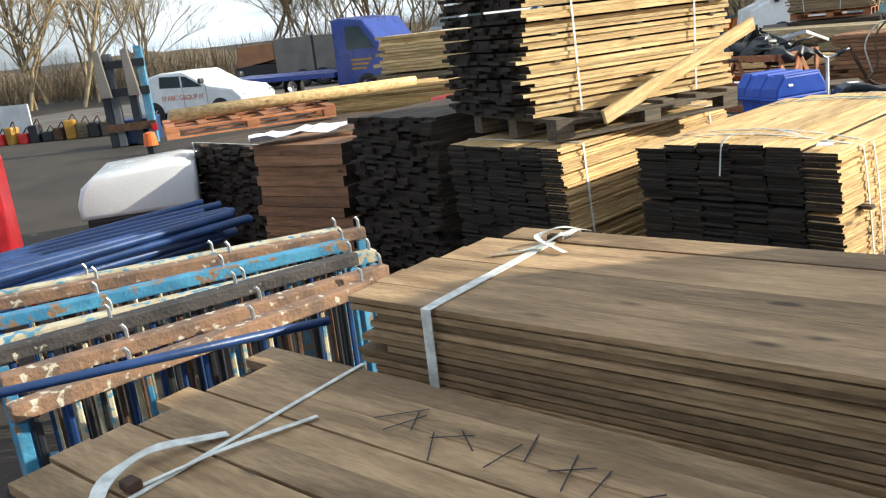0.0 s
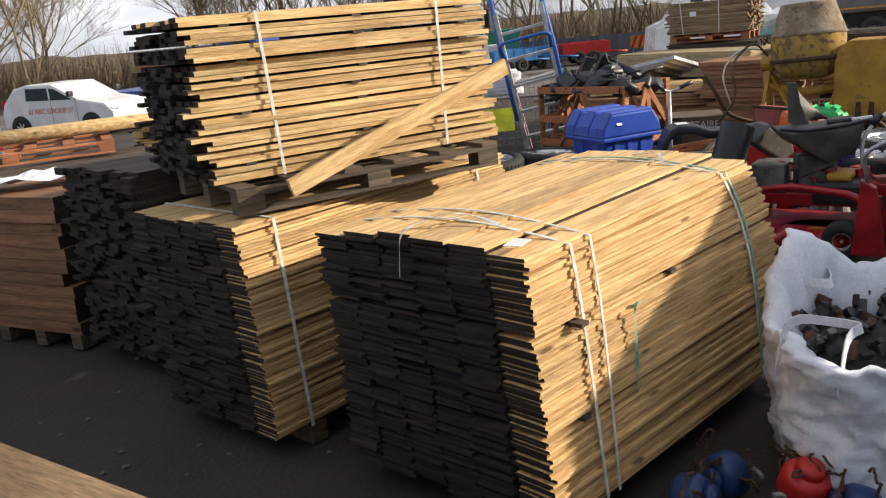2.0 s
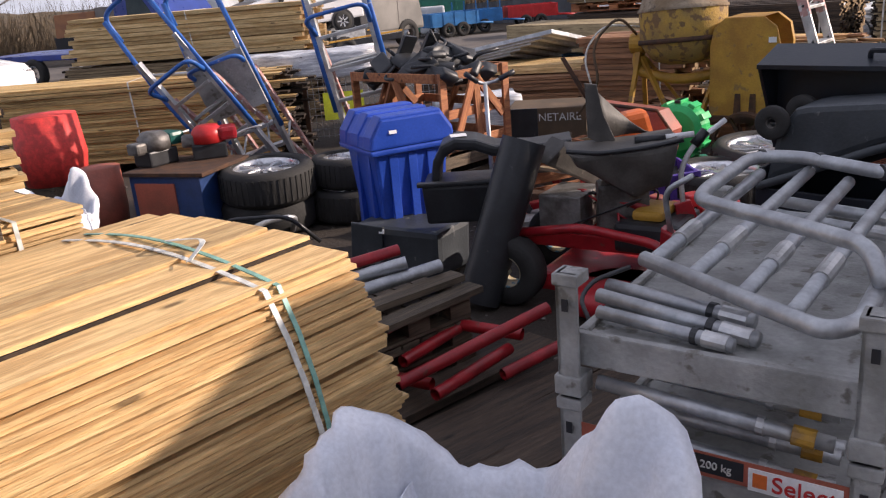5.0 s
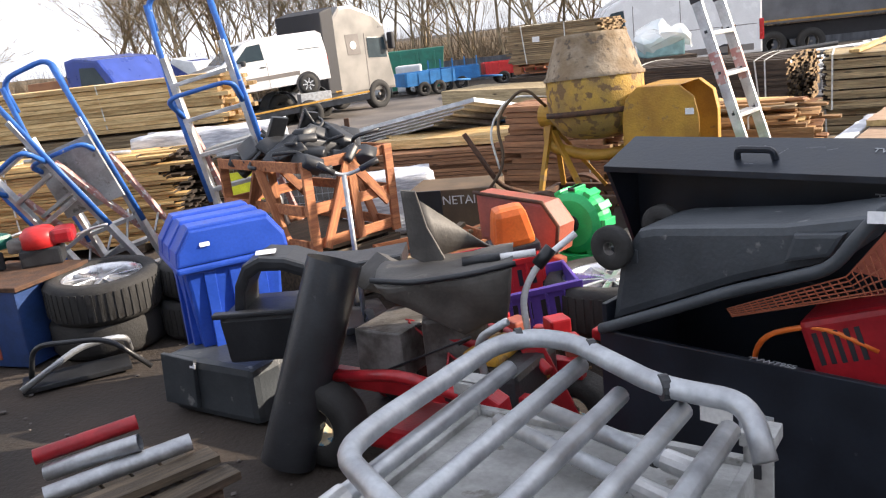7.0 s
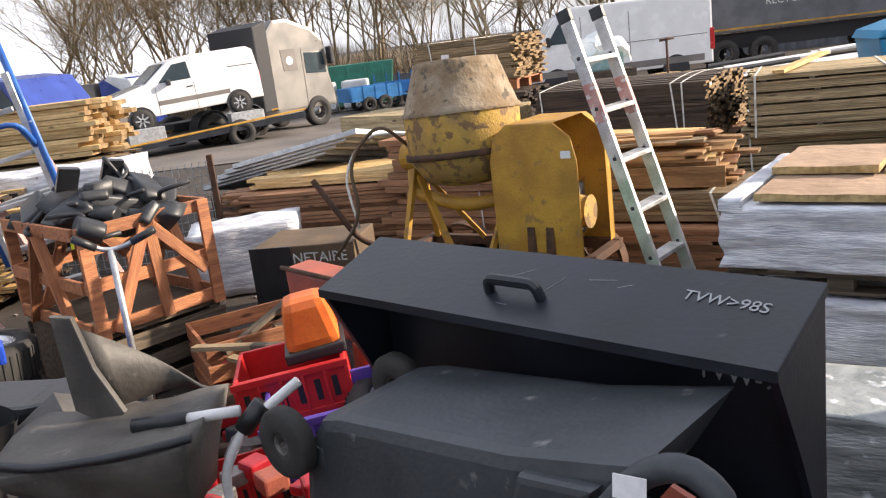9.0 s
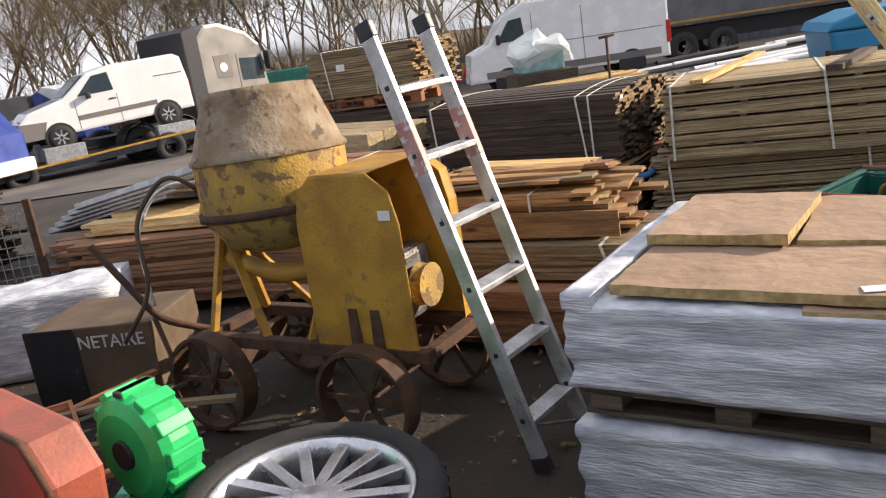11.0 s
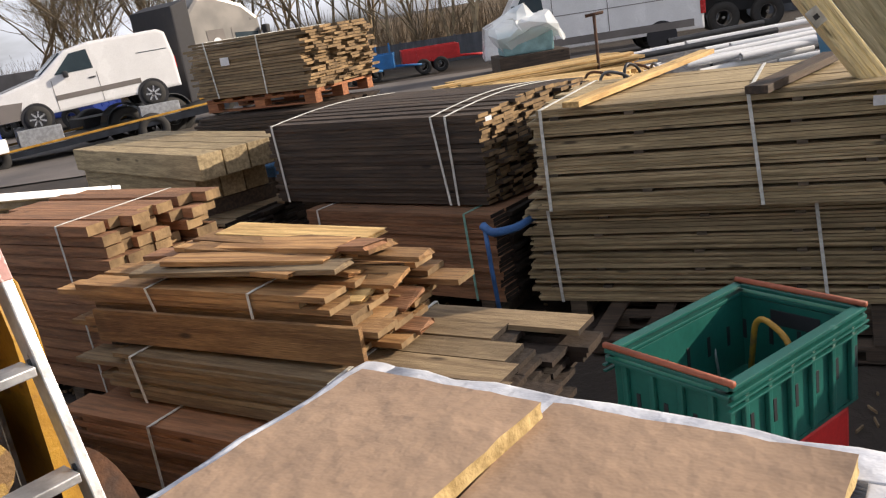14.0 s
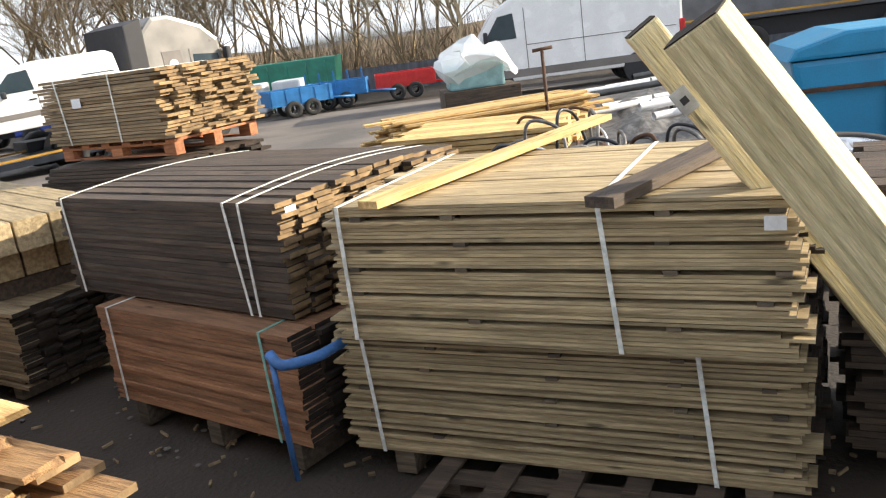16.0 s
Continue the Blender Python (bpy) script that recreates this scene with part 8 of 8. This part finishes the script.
shade_caster_wall("wall_east_5", (7.75, 8.9), (8.05, 10.25), 1.2, "low unseen pale sheet metal wall added to cast shade")


# ---- bare trees and scrub ----
def tree_mesh(seed, h, spread):
    rng = random.Random(seed)
    bm, tw = B(), B()

    def grow(p, d, L, r, depth):
        n = 4 if depth < 2 else 3
        pts, rs = [p], [r]
        for i in range(n):
            d = (d + Vector((rng.gauss(0, 0.2), rng.gauss(0, 0.2), rng.gauss(0.05, 0.1)))).normalized()
            pts.append(pts[-1] + d * L / n)
            rs.append(r * (1 - 0.5 * (i + 1) / n))
        tube(bm if depth < 2 else tw, pts, rs, 7 if depth == 0 else 5 if depth == 1 else 3, caps=False)
        if depth >= 4:
            return
        kids = (9, 6, 5, 4)[depth]
        for k in range(kids):
            f = rng.uniform(0.35, 1.0) if depth else rng.uniform(0.1, 1.0)
            i = min(n - 1, int(f * n))
            q = pts[i].lerp(pts[i + 1], f * n - i)
            a = rng.uniform(0, 6.28)
            side = Vector((math.cos(a), math.sin(a), 0))
            nd = (d * 0.9 + side * spread * rng.uniform(0.7, 1.5) + Vector((0, 0, 0.15))).normalized()
            grow(q, nd, L * rng.uniform(0.42, 0.68), max(0.008, rs[i] * rng.uniform(0.4, 0.62)), depth + 1)

    for s in range(rng.choice((1, 2, 2))):
        grow(Vector((rng.uniform(-0.4, 0.4) * s, 0.3 * s, 0)), Vector((rng.uniform(-0.18, 0.18), rng.uniform(-0.1, 0.1), 1)).normalized(), h * rng.uniform(0.75, 0.95), 0.095, 0)
    return bm, tw


trees = []
for s in range(6):
    t = root("tree", pose(0, 0, 0), "tall bare winter tree with forked grey-brown limbs", "tree", "row of bare trees")
    bm, tw = tree_mesh(20 + s, 8.0 + s, 0.62)
    part("trunk", bm, M_BARK, t, smooth=True)
    part("twig_crown", tw, M_BARK, t, smooth=False)
    trees.append(t)
spots = []
for k in range(100):
    x = -62 + k * 1.14 + RNG.uniform(-0.7, 0.7)
    y = 47 + RNG.uniform(0, 13) - (12 if x < -24 else 0)
    spots.append((x, y))
for k, (x, y) in enumerate(spots):
    m = pose(x, y, ground_z(x, y) - 0.3, RNG.uniform(-4, 4), RNG.uniform(-4, 4), RNG.uniform(0, 360)) @ Matrix.Scale(RNG.uniform(0.8, 1.2), 4)
    if k < 6:
        trees[k].matrix_basis = m
    else:
        c = copy_thing(trees[k % 6], pose(0, 0, 0))
        c.matrix_basis = m
bm = B()
n = 90
rows = []
for j in range(5):
    line = []
    for i in range(n):
        x = -90 + i * 2.2
        f = j / 4
        z = -1.2 + (2.6 + 0.9 * noise.noise(Vector((x * 0.08, 3, 0))) + 0.7 * noise.noise(Vector((x * 0.5, 9, 0)))) * math.sin(f * 1.57)
        line.append(bm.verts.new((x, 64 + 12 * f + 2 * noise.noise(Vector((x * 0.1, f, 0))), z)))
    rows.append(line)
for a, b in zip(rows, rows[1:]):
    for i in range(n - 1):
        bm.faces.new((a[i], a[i + 1], b[i + 1], b[i]))
ob = part("wooded_bank", bm, M_BRUSH, None, smooth=True)
tagged(ob, "brown wooded bank behind the yard", "bank", kind="structure")
bm = B()
rng = random.Random(5)
for k in range(3600):
    x, y = rng.uniform(-62, 45), rng.uniform(46, 66)
    p = Vector((x, y, ground_z(x, y) - 0.2))
    for j in range(3):
        d = Vector((rng.gauss(0, 0.35), rng.gauss(0, 0.3), 1)).normalized()
        L = rng.uniform(0.8, 3.8)
        q = p + d * L
        tube(bm, [p, q + Vector((rng.gauss(0, 0.15), 0, 0))], [0.018, 0.006], 3, caps=False)
ob = part("scrub", bm, M_BRUSH)
tagged(ob, "dense leafless scrub under the trees", "scrub", kind="stuff")
